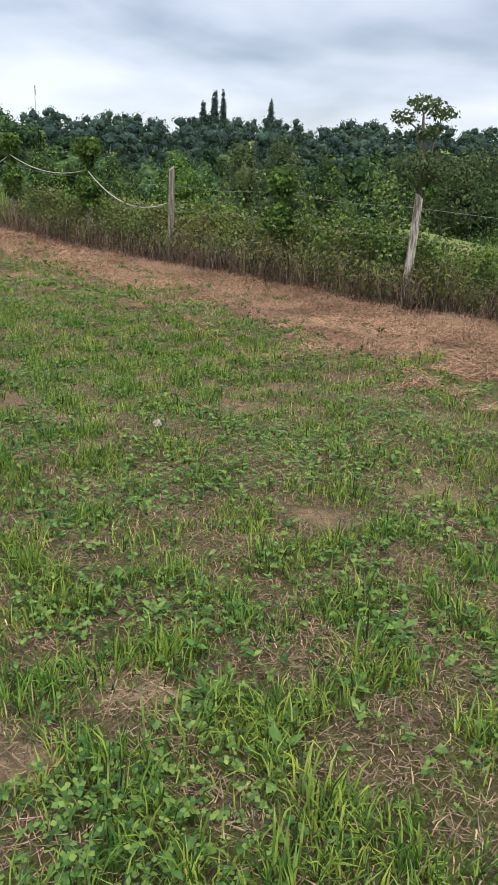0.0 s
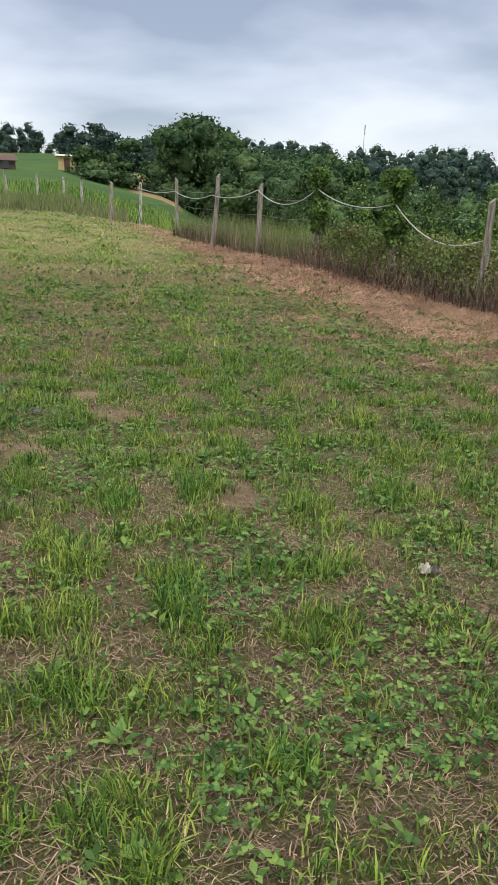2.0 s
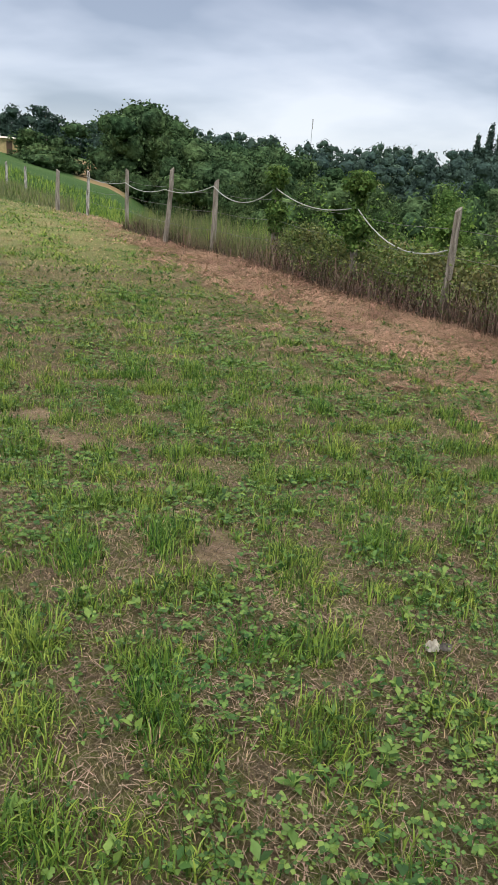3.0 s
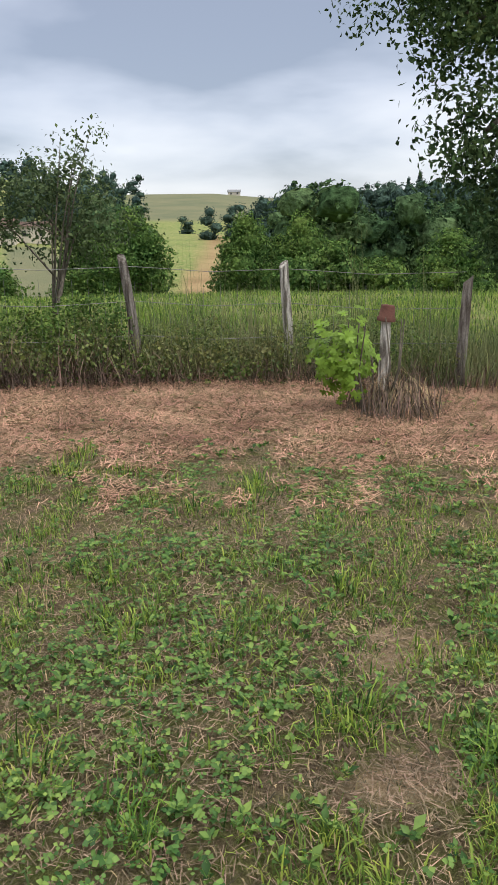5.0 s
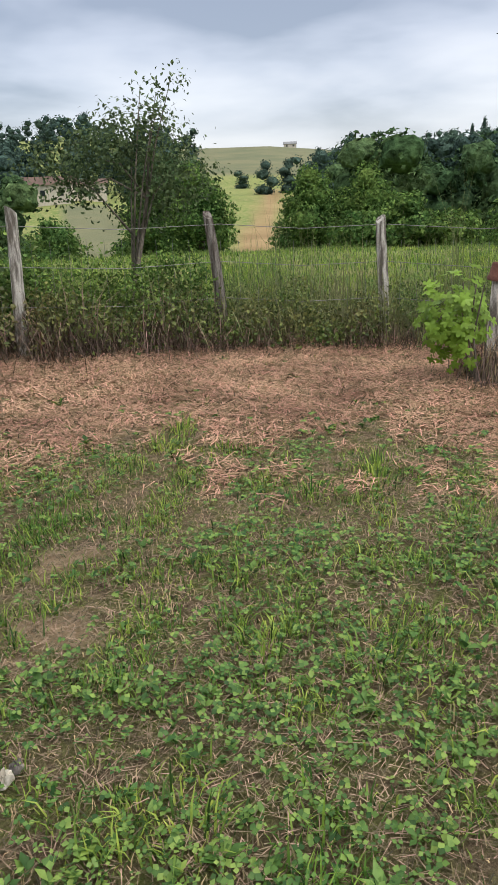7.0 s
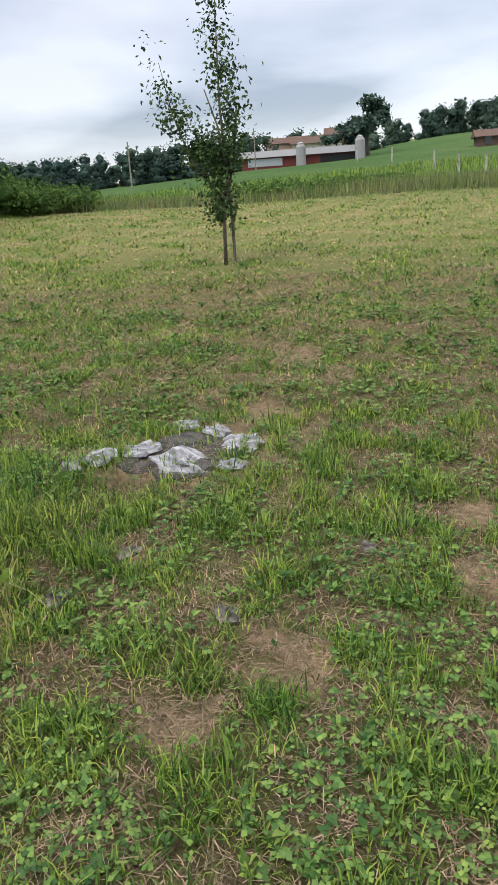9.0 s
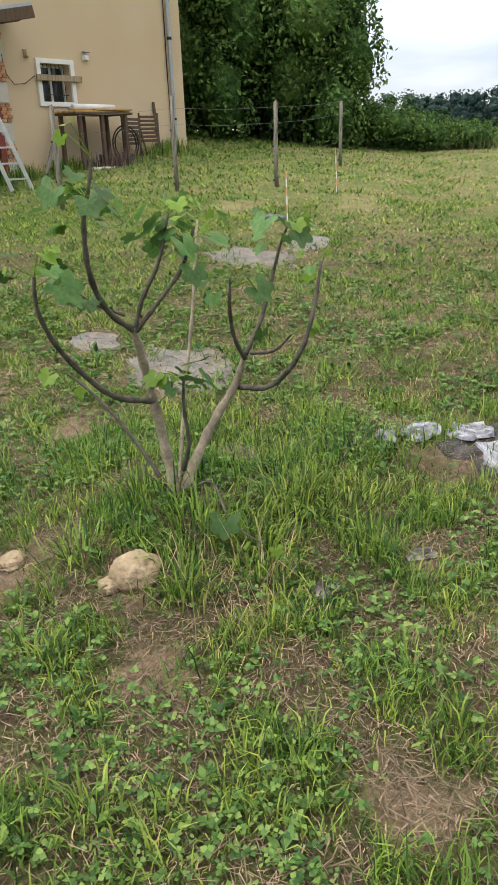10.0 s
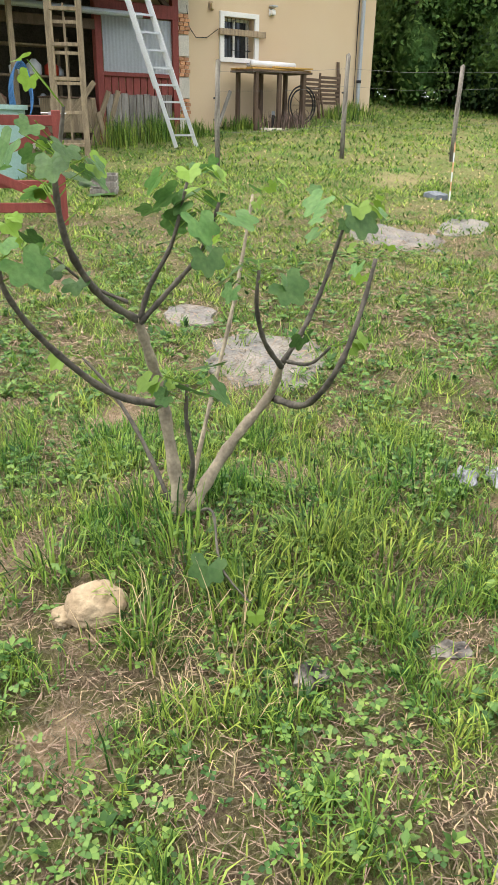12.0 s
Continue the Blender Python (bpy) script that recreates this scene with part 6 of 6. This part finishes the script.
# ---- the vine bush and its dead canes ----
def vine_bush():
    x, y = 5.75, 5.72
    t = thing("vine_bush", pose(x, y, z_at(x, y)), "bright green vine sprouting over dead canes", "vine")
    rl = random.Random(9)
    for _ in range(7):
        a = rl.random() * 6.28
        part("cane", tube([(0.1 * math.cos(a), 0.1 * math.sin(a), 0), (0.2 * math.cos(a), 0.2 * math.sin(a), 0.4), (0.25 * math.cos(a + 0.4), 0.25 * math.sin(a + 0.4), 0.8)], [0.012, 0.009, 0.005], 5), M_BARK, t)
    me = lobed_leaf("vine_leaf", 0.088, 5, 0.45)
    me.materials.append(M_VINE)
    for _ in range(280):
        d = Vector((rl.gauss(0, 1), rl.gauss(0, 1), rl.gauss(0, 1))).normalized()
        c = Vector((x - 0.20, y + 0.2, t.location.z + 0.5)) + Vector((d.x * 0.25, d.y * 0.25, d.z * 0.30 + 0.08 * math.sin(7 * d.x))) * (0.55 + 0.65 * rl.random())
        place_leaf(me, t, c, d + Vector((-0.4, -0.5, 0.6)), (rl.gauss(0, 1), rl.gauss(0, 1), -0.5), 0.6 + 0.7 * rl.random())
    return t


vine_bush()


def heap(name, x, y, r, h, n, mat, label, width=0.007):
    """Dead canes that stand and lie in a loose heap."""
    g = np.random.default_rng(int(x * 10))
    a, d = g.random(n) * 6.28, r * np.sqrt(g.random(n))
    px, py = x + d * np.cos(a), y + d * np.sin(a)
    base = np.column_stack([px, py, land(px, py) - 0.01])
    head = a + math.pi + g.normal(size=n) * 0.9
    me = blade_mesh(name, base, head, h * (0.35 + 0.8 * g.random(n)), width, 0.35 + np.abs(g.normal(size=n)) * 0.85, 0.9)
    tagged(link_mesh(name, me, mat), label, "canes", kind="stuff")


heap("dead_canes", 6.0, 5.75, 0.38, 0.5, 240, M_GRASS_DRY, "heap of pale dead canes under the vine", 0.008)
heap("dead_canes", 5.95, 5.7, 0.45, 0.5, 620, M_STEM, "heap of dark dead canes under the vine", 0.008)


# ---- the pear tree and its stake ----
def pear_tree():
    x, y = -10.2, 6.56
    t = thing("pear_tree", pose(x, y, z_at(x, y)), "slim young pear tree tied to a stake", "tree")
    part("trunk", tube([(0, 0, -0.1), (0.02, 0.02, 0.6), (0.0, 0.12, 1.2), (0.05, 0.06, 2.2), (0.05, 0.1, 3.7)], [0.034, 0.027, 0.024, 0.016, 0.006], 8), M_BARK, t, smooth=True)
    for pts in ([(0, 0.05, 0.9), (0, -0.4, 1.5), (0, -0.62, 2.1), (0, -0.75, 2.75)], [(0, 0.1, 1.3), (0.1, 0.0, 1.9), (0.05, -0.15, 2.4)], [(0, 0.05, 0.8), (0, 0.25, 1.5), (0, 0.33, 2.2)]):
        part("branch", tube(pts, [0.022, 0.014, 0.009, 0.004][: len(pts)], 6), M_BARK, t, smooth=True)
    blobs = [(0, 0.0, 1.15, 0.27, 0.32), (0, -0.2, 1.45, 0.33, 0.3), (0.0, 0.15, 1.5, 0.3, 0.3), (0, 0.22, 1.95, 0.24, 0.32), (0, 0.14, 2.4, 0.22, 0.35), (0, 0.1, 2.85, 0.15, 0.3), (0, 0.08, 3.2, 0.11, 0.3), (0, 0.08, 3.6, 0.07, 0.25),
             (0, -0.5, 1.85, 0.25, 0.22), (0, -0.64, 2.2, 0.15, 0.2), (0, -0.74, 2.6, 0.06, 0.25), (0, -0.05, 2.75, 0.07, 0.2), (0, 0.0, 0.75, 0.28, 0.25)]
    foliage("leaves", [(b[0], b[1] * 1.12, b[2] * 1.1, b[3] * 0.8, b[4] * 1.1) for b in blobs], 3800, 0.066, M_LEAF_DARK, t, shell=0.15, spray=5)
    return t


pear_tree()
stake = part("tree_stake", tube([(0, 0, -0.1), (0.01, 0, 0.6), (0.0, 0, 1.0)], [0.026, 0.025, 0.024], 8), M_POST_DARK)
stake.location = (-10.25, 6.73, z_at(-10.25, 6.73))
tagged(stake, "dark wooden stake beside the pear tree", "stake")


# ---- marker rods ----
def marker_rod(x, y, height, lean):
    t = thing("marker_rod", pose(x, y, z_at(x, y), lean[0], lean[1], 0), "thin marker rod striped white and orange", "rod", "marker rods")
    for k in range(6):
        a, b = height * k / 6, height * (k + 1) / 6
        part("band", tube([(0, 0, a), (0, 0, b)], 0.009, 8), M_ORANGE if k % 2 else M_PLASTIC_W, t)


M_ORANGE = material("orange_paint", (0.64, 0.36, 0.20), 0.5, 0.1, bump=0)
marker_rod(-10.4, 2.14, 0.68, (1, -2))
marker_rod(-13.2, 2.7, 0.72, (2, 3))


# ---- stones, slabs, ash and scraps in the grass ----
def lump(name, x, y, size, mat, label, category, flat=0.6, seed=0, dz=0.0, cracks=0.26):
    bm = bmesh.new()
    bmesh.ops.create_icosphere(bm, subdivisions=4, radius=1.0)
    for v in bm.verts:
        n1 = noise.noise(v.co * 1.3 + Vector((seed, 0, 0)))
        n2 = abs(noise.noise(v.co * 3.1 + Vector((0, seed, 0))))
        n3 = noise.noise(v.co * 9 + Vector((0, 0, seed)))
        v.co *= 1 + 0.22 * n1 - cracks * (1 - min(1, n2 * 6)) + 0.03 * n3
        v.co = Vector((v.co.x * size[0], v.co.y * size[1], v.co.z * size[2]))
    ob = part(name, bm, mat, smooth=True)
    ob.location = (x, y, z_at(x, y) + dz)
    return tagged(ob, label, category)


M_CLOD = material("dry_clay", (0.40, 0.315, 0.21), 0.95, 0.15, 12, 60, 0.9, second=(0.28, 0.21, 0.135))
lump("clay_clod", -2.07, 2.42, (0.1, 0.1, 0.08), M_CLOD, "cracked lump of dry pale clay", "clod", seed=2.0, dz=0.03, cracks=0.12)
lump("clay_clod", -2.02, 2.33, (0.05, 0.05, 0.035), M_CLOD, "cracked lump of dry pale clay", "clod", seed=4.0, dz=0.01)
lump("clay_clod", -2.2, 1.85, (0.07, 0.06, 0.03), M_CLOD, "small flat clod of dry clay", "clod", seed=6.0, dz=0.01)


def flake(name, x, y, size, mat, label, category, rz=0, tilt=(0, 0), seed=0, thick=0.02, dz=0.01, wave=0.01):
    """A broken flat piece with a ragged outline and a wavy top."""
    rl = random.Random(seed)
    bm = bmesh.new()
    n = 18
    outline = [(0.75 + 0.35 * rl.random()) for _ in range(n)]
    layers = []
    for f, z in ((1.0, 0.0), (0.97, thick), (0.6, thick * 1.2), (0.25, thick * 1.1)):
        layers.append([bm.verts.new((size[0] * f * outline[i] * math.cos(2 * math.pi * i / n), size[1] * f * outline[i] * math.sin(2 * math.pi * i / n), z + wave * rl.uniform(-1, 1) * (z > 0))) for i in range(n)])
    for a, b in zip(layers, layers[1:]):
        for i in range(n):
            bm.faces.new((a[i], a[(i + 1) % n], b[(i + 1) % n], b[i]))
    bm.faces.new(layers[-1])
    bm.faces.new(layers[0][::-1])
    ob = part(name, bm, mat)
    up = Vector((z_at(x - 0.2, y) - z_at(x + 0.2, y), z_at(x, y - 0.2) - z_at(x, y + 0.2), 0.4)).normalized()
    ob.matrix_world = Matrix.Translation((x, y, z_at(x, y) + dz)) @ Vector((0, 0, 1)).rotation_difference(up).to_matrix().to_4x4() @ pose(0, 0, 0, tilt[0], tilt[1], rz)
    return tagged(ob, label, category)


flake("stone_slab", -4.62, 1.98, (0.55, 0.42), M_SLATE, "flat grey slate slab sunk in the grass", "slab", 20, seed=1, thick=0.012, dz=0.008, wave=0.006)
flake("stone_slab", -5.2, 1.15, (0.28, 0.2), M_SLATE, "flat grey slate slab sunk in the grass", "slab", 50, seed=2, thick=0.012, dz=0.008, wave=0.006)
flake("stone_slab", -8.1, 2.05, (0.7, 0.4), M_SLATE, "flat grey slate slab sunk in the grass", "slab", 60, seed=3, thick=0.012, dz=0.008, wave=0.006)
flake("stone_slab", -8.8, 2.55, (0.4, 0.3), M_SLATE, "flat grey slate slab sunk in the grass", "slab", 10, seed=4, thick=0.012, dz=0.008, wave=0.006)
flake("stone_slab", -10.5, 1.94, (0.22, 0.16), material("blue_stone", (0.16, 0.18, 0.21), 0.7), "small blue-grey stone beside the marker rod", "stone", 10, seed=5, thick=0.05, dz=0.0)
M_ASH = material("ash_flakes", (0.42, 0.425, 0.48), 0.85, 0.3, 7, 40, 1.0, second=(0.16, 0.16, 0.185), stretch=(1, 3, 1))
M_CHAR = material("charcoal", (0.035, 0.034, 0.036), 0.9, 0.35, 12, 60, 0.9, second=(0.09, 0.085, 0.085))
flake("ash_bed", -3.45, 4.08, (0.34, 0.44), M_CHAR, "black charred bed of an old bonfire", "ash", 8, seed=11, thick=0.016, dz=0.0, wave=0.014)
for k, (x, y, sx, sy, rz) in enumerate(((-3.3, 4.0, 0.26, 0.22, 20), (-3.55, 3.55, 0.17, 0.14, -30), (-3.42, 4.42, 0.17, 0.2, 60), (-3.95, 4.2, 0.16, 0.12, 10), (-3.6, 3.82, 0.16, 0.16, 80), (-3.12, 4.25, 0.09, 0.12, 0), (-3.7, 4.35, 0.14, 0.1, 35), (-3.48, 3.38, 0.1, 0.07, 15))):
    flake("ash_flake", x, y, (sx * 0.8, sy * 0.8), M_ASH, "crumpled flake of pale grey ash", "ash", rz, (5 * math.sin(k), 5 * math.cos(k)), seed=20 + k, thick=0.012, dz=0.022, wave=0.018)
M_SCRAP = material("charred_scrap", (0.05, 0.045, 0.045), 0.6, 0.3, 12, 60, 0.4, second=(0.2, 0.18, 0.16))
flake("charred_scrap", -2.38, 3.5, (0.045, 0.075), M_SCRAP, "charred scrap with a curled pale rim", "scrap", 25, (5, 8), seed=31, thick=0.006, dz=0.012, wave=0.006)
flake("charred_scrap", -2.09, 3.14, (0.05, 0.06), M_SCRAP, "small black slate scrap in the grass", "scrap", 40, (8, 0), seed=32, thick=0.012, dz=0.02)
flake("charred_scrap", -1.7, 3.75, (0.06, 0.05), M_SCRAP, "small black slate scrap in the grass", "scrap", 10, (0, 6), seed=33, thick=0.012, dz=0.02)
flake("charred_scrap", -1.95, 4.5, (0.04, 0.05), M_SCRAP, "small black slate scrap in the grass", "scrap", 70, (5, 0), seed=34, thick=0.012, dz=0.02)
flake("paper_scrap", 1.38, 3.74, (0.03, 0.02), M_STONE, "crumpled dirty white scrap in the grass", "scrap", 20, (10, -8), seed=41, thick=0.02, dz=0.02, wave=0.02)
flake("charred_scrap", 1.42, 3.77, (0.03, 0.022), M_SCRAP, "dark scrap beside the white one", "scrap", 60, (0, 8), seed=42, thick=0.012, dz=0.02)


# long arching tufts at the fig's foot and broad weeds
def tuft(x, y, r, n, h, mat, label, width=0.007, lean=0.7):
    g = np.random.default_rng(int(abs(x * 77 + y * 31)))
    px, py = x + g.normal(size=n) * r, y + g.normal(size=n) * r
    base = np.column_stack([px, py, land(px, py) - 0.005])
    head = np.arctan2(py - y, px - x) + g.normal(size=n) * 0.6
    me = blade_mesh("grass_tuft", base, head, h * (0.4 + 0.8 * g.random(n)), width, np.abs(g.normal(size=n)) * lean + 0.15, 0.9)
    tagged(link_mesh("grass_tuft", me, mat), label, "grass", kind="stuff")


for x, y, r, n, h in ((-2.35, 2.6, 0.12, 260, 0.2), (-2.25, 2.85, 0.1, 240, 0.2), (-2.55, 2.3, 0.09, 160, 0.16), (-2.0, 2.62, 0.06, 120, 0.18), (-2.65, 2.95, 0.12, 260, 0.18), (-2.75, 3.2, 0.12, 240, 0.15), (-3.0, 2.9, 0.14, 240, 0.16), (-2.2, 2.15, 0.06, 110, 0.18), (-3.1, 1.9, 0.15, 280, 0.17), (-3.4, 2.3, 0.15, 240, 0.14), (-3.3, 3.2, 0.15, 260, 0.15), (-2.45, 3.3, 0.1, 160, 0.13)):
    tuft(x, y, r, n, h, M_GRASS, "long arching grass tuft by the fig tree", 0.008, 0.9)
for x, y in ((-1.95, 2.7), (-2.1, 2.9), (-1.8, 2.95)):
    tuft(x, y, 0.12, 55, 0.28, M_GRASS_DRY, "long dry arching grass by the fig tree", 0.0035, 1.5)
gp = np.random.default_rng(77)
for k in range(46):
    x, y = gp.uniform(-3.5, 4.2), gp.uniform(0.3, 6.2)
    if straw_at(np.array([x]), np.array([y]))[0] > 0.3 or from_line(np.array([x]), np.array([y]))[0] > 4:
        continue
    tuft(x, y, 0.06, 80, 0.13, M_GRASS, "taller tuft of fresh grass", 0.0075, 0.9)


def broad_weed(x, y, n, size):
    g = np.random.default_rng(int(abs(x * 91 + y * 57)))
    t = thing("dock_weed", pose(x, y, z_at(x, y)), "broad-leaved green weed in the turf", "weed", "broad-leaved weeds")
    a = g.random(n) * 6.28
    d = np.column_stack([np.cos(a), np.sin(a), 0.5 + 0.5 * g.random(n)])
    L = size * (0.6 + 0.6 * g.random(n))
    c = d * L[:, None] * 0.55
    link_mesh("leaves", leaf_mesh("leaves", c, np.column_stack([-np.cos(a) * 0.5, -np.sin(a) * 0.5, np.ones(n)]), d, L, L * 0.42, 0.15), M_CLOVER, t)


for x, y, n, size in ((2.3, 1.2, 9, 0.13), (2.75, 1.35, 8, 0.12), (2.55, 1.0, 9, 0.13), (2.0, 1.65, 8, 0.11), (2.9, 1.7, 8, 0.11), (1.35, 1.9, 8, 0.1), (1.0, 2.2, 9, 0.11), (2.0, 2.9, 9, 0.1), (1.75, 3.2, 8, 0.09), (2.4, 3.4, 8, 0.1), (-1.35, 3.15, 9, 0.08), (-1.5, 2.85, 9, 0.08), (-0.9, 4.4, 8, 0.1), (-0.3, 4.35, 11, 0.16), (0.0, 4.7, 8, 0.09), (1.6, 2.6, 8, 0.1), (-1.0, 3.1, 8, 0.09), (3.2, 2.4, 8, 0.1), (0.5, 3.6, 8, 0.09)):
    broad_weed(x, y, n + 3, size * 0.62)

# ---- far buildings ----
M_FARWALL = material("far_wall", (0.60, 0.55, 0.47), 0.9, 0.1, 0.4, 3, 0)
M_FARROOF = material("far_roof", (0.13, 0.085, 0.072), 0.9, 0.2, 0.5, 4, 0)
M_GREYROOF = material("fibre_roof", (0.21, 0.22, 0.24), 0.8, 0.12, 0.3, 3, 0)
M_REDWALL = material("red_cladding", (0.16, 0.04, 0.038), 0.8, 0.1, 0.4, 3, 0)
M_SILO = material("pale_silo", (0.30, 0.30, 0.32), 0.7, 0.08, 0.4, 3, 0)


def far_house(az, r, length, width, height, turn, wall, roof, label, name="farmhouse", rise=1.6, windows=0, doors=()):
    x, y = polar(az, r)
    t = thing(name, pose(x, y, z_at(x, y), 0, 0, turn), label, "building")
    part("wall", box(length, width, height + 1, (0, 0, height / 2 - 0.5)), wall, t)
    bm = bmesh.new()
    l, w = length / 2 + 0.4, width / 2 + 0.5
    v = [bm.verts.new(p) for p in ((-l, -w, height), (l, -w, height), (l, w, height), (-l, w, height), (-l, 0, height + rise), (l, 0, height + rise))]
    for f in ((0, 1, 5, 4), (2, 3, 4, 5), (0, 4, 3), (1, 2, 5), (3, 2, 1, 0)):
        bm.faces.new([v[i] for i in f])
    part("roof", bm, roof, t)
    for k in range(windows):
        part("window", box(0.9, 0.1, 1.1, (-length / 2 + (k + 0.5) * length / windows, -width / 2 - 0.03, height * 0.55)), M_GLASSDARK, t)
    for cx, w2, mat in doors:
        part("door", box(w2, 0.1, height * 0.85, (cx, -width / 2 - 0.04, height * 0.42)), mat, t)
    return t


far_house(52.0, 112, 8.0, 5.0, 1.0, 60, M_FARROOF, M_FARROOF, "low old barn with a sagging clay roof", "old_barn", 1.0, 3)
far_house(46.2, 118, 2.6, 2.2, 2.0, 46, material("yellow_wall", (0.58, 0.46, 0.24), 0.9), M_FARWALL, "small yellow hut beside the bushes", "field_hut", 0.3, 0, ((0, 0.8, M_DARKTIMBER),))
far_house(66.2, 120, 17.0, 8.0, 1.2, 66, M_REDWALL, M_GREYROOF, "long farm shed with grey roof and red cladding", "farm_shed", 1.1, 0, ((5.5, 5, M_BLACK), (-5, 5, M_ZINC)))
far_house(65.3, 150, 8.0, 7.0, 2.8, 70, M_FARWALL, M_FARROOF, "pale farmhouse with a brown roof", "farmhouse", 1.6, 3)
far_house(63.2, 152, 6.0, 6.0, 3.6, 66, M_FARWALL, M_FARROOF, "pale farmhouse with a brown roof", "farmhouse", 1.4, 2)
far_house(67.6, 150, 5.0, 6.0, 3.6, 70, material("pink_wall", (0.55, 0.38, 0.30), 0.9), M_FARROOF, "pink farm building behind the shed", "farmhouse", 1.2, 1)
for az, hh in ((66.1, 2.9), (61.9, 2.9)):
    x, y = polar(az, 114)
    t = thing("silo", pose(x, y, z_at(x, y)), "pale cylindrical feed silo at the farm", "silo", "silos at the farm")
    part("body", tube([(0, 0, -0.5), (0, 0, hh * 0.85), (0, 0, hh)], [0.7, 0.7, 0.4], 16), M_SILO, t)
    part("cap", tube([(0, 0, hh), (0, 0, hh + 0.2)], [0.5, 0.15], 12), M_ZINC, t)
far_house(-19.2, 165, 11.0, 8.0, 3.6, -30, M_FARWALL, M_FARROOF, "white house with a pale tiled roof in the valley", "farmhouse", 1.6, 3)
far_house(-22.2, 168, 7.0, 6.0, 3.2, -24, M_FARWALL, M_FARROOF, "white house with a pale tiled roof in the valley", "farmhouse", 1.0, 2)
far_house(-15.6, 170, 7.0, 8.0, 3.0, -16, M_SILO, M_GREYROOF, "grey shed beside the white house", "farm_shed", 0.9, 0)
far_house(-36.6, 505, 8.0, 6.0, 2.2, -36, M_FARWALL, M_GREYROOF, "dark farm buildings on the hilltop", "farmhouse", 1.5, 2)
x, y = polar(25.0, 420)
mast = thing("radio_mast", pose(x, y, z_at(x, y)), "thin radio mast above the far woods", "mast")
part("pole", tube([(0, 0, 0), (0, 0, 21)], [0.2, 0.12], 8), M_ZINC, mast)
for k in range(3):
    part("antenna", box(0.5, 0.2, 1.4, (0.2, 0, 17 + 1.6 * k)), M_SILO, mast)
for az, r, h in ((78.2, 70, 4.0), (69.3, 90, 4.4)):
    x, y = polar(az, r)
    t = thing("utility_pole", pose(x, y, z_at(x, y)), "grey utility pole in the far field", "pole", "utility poles")
    part("pole", tube([(0, 0, -0.3), (0, 0, h)], [0.08, 0.06], 8), M_POST, t)
    part("crossarm", box(1.2, 0.08, 0.08, (0, 0, h - 0.4)), M_POST, t)
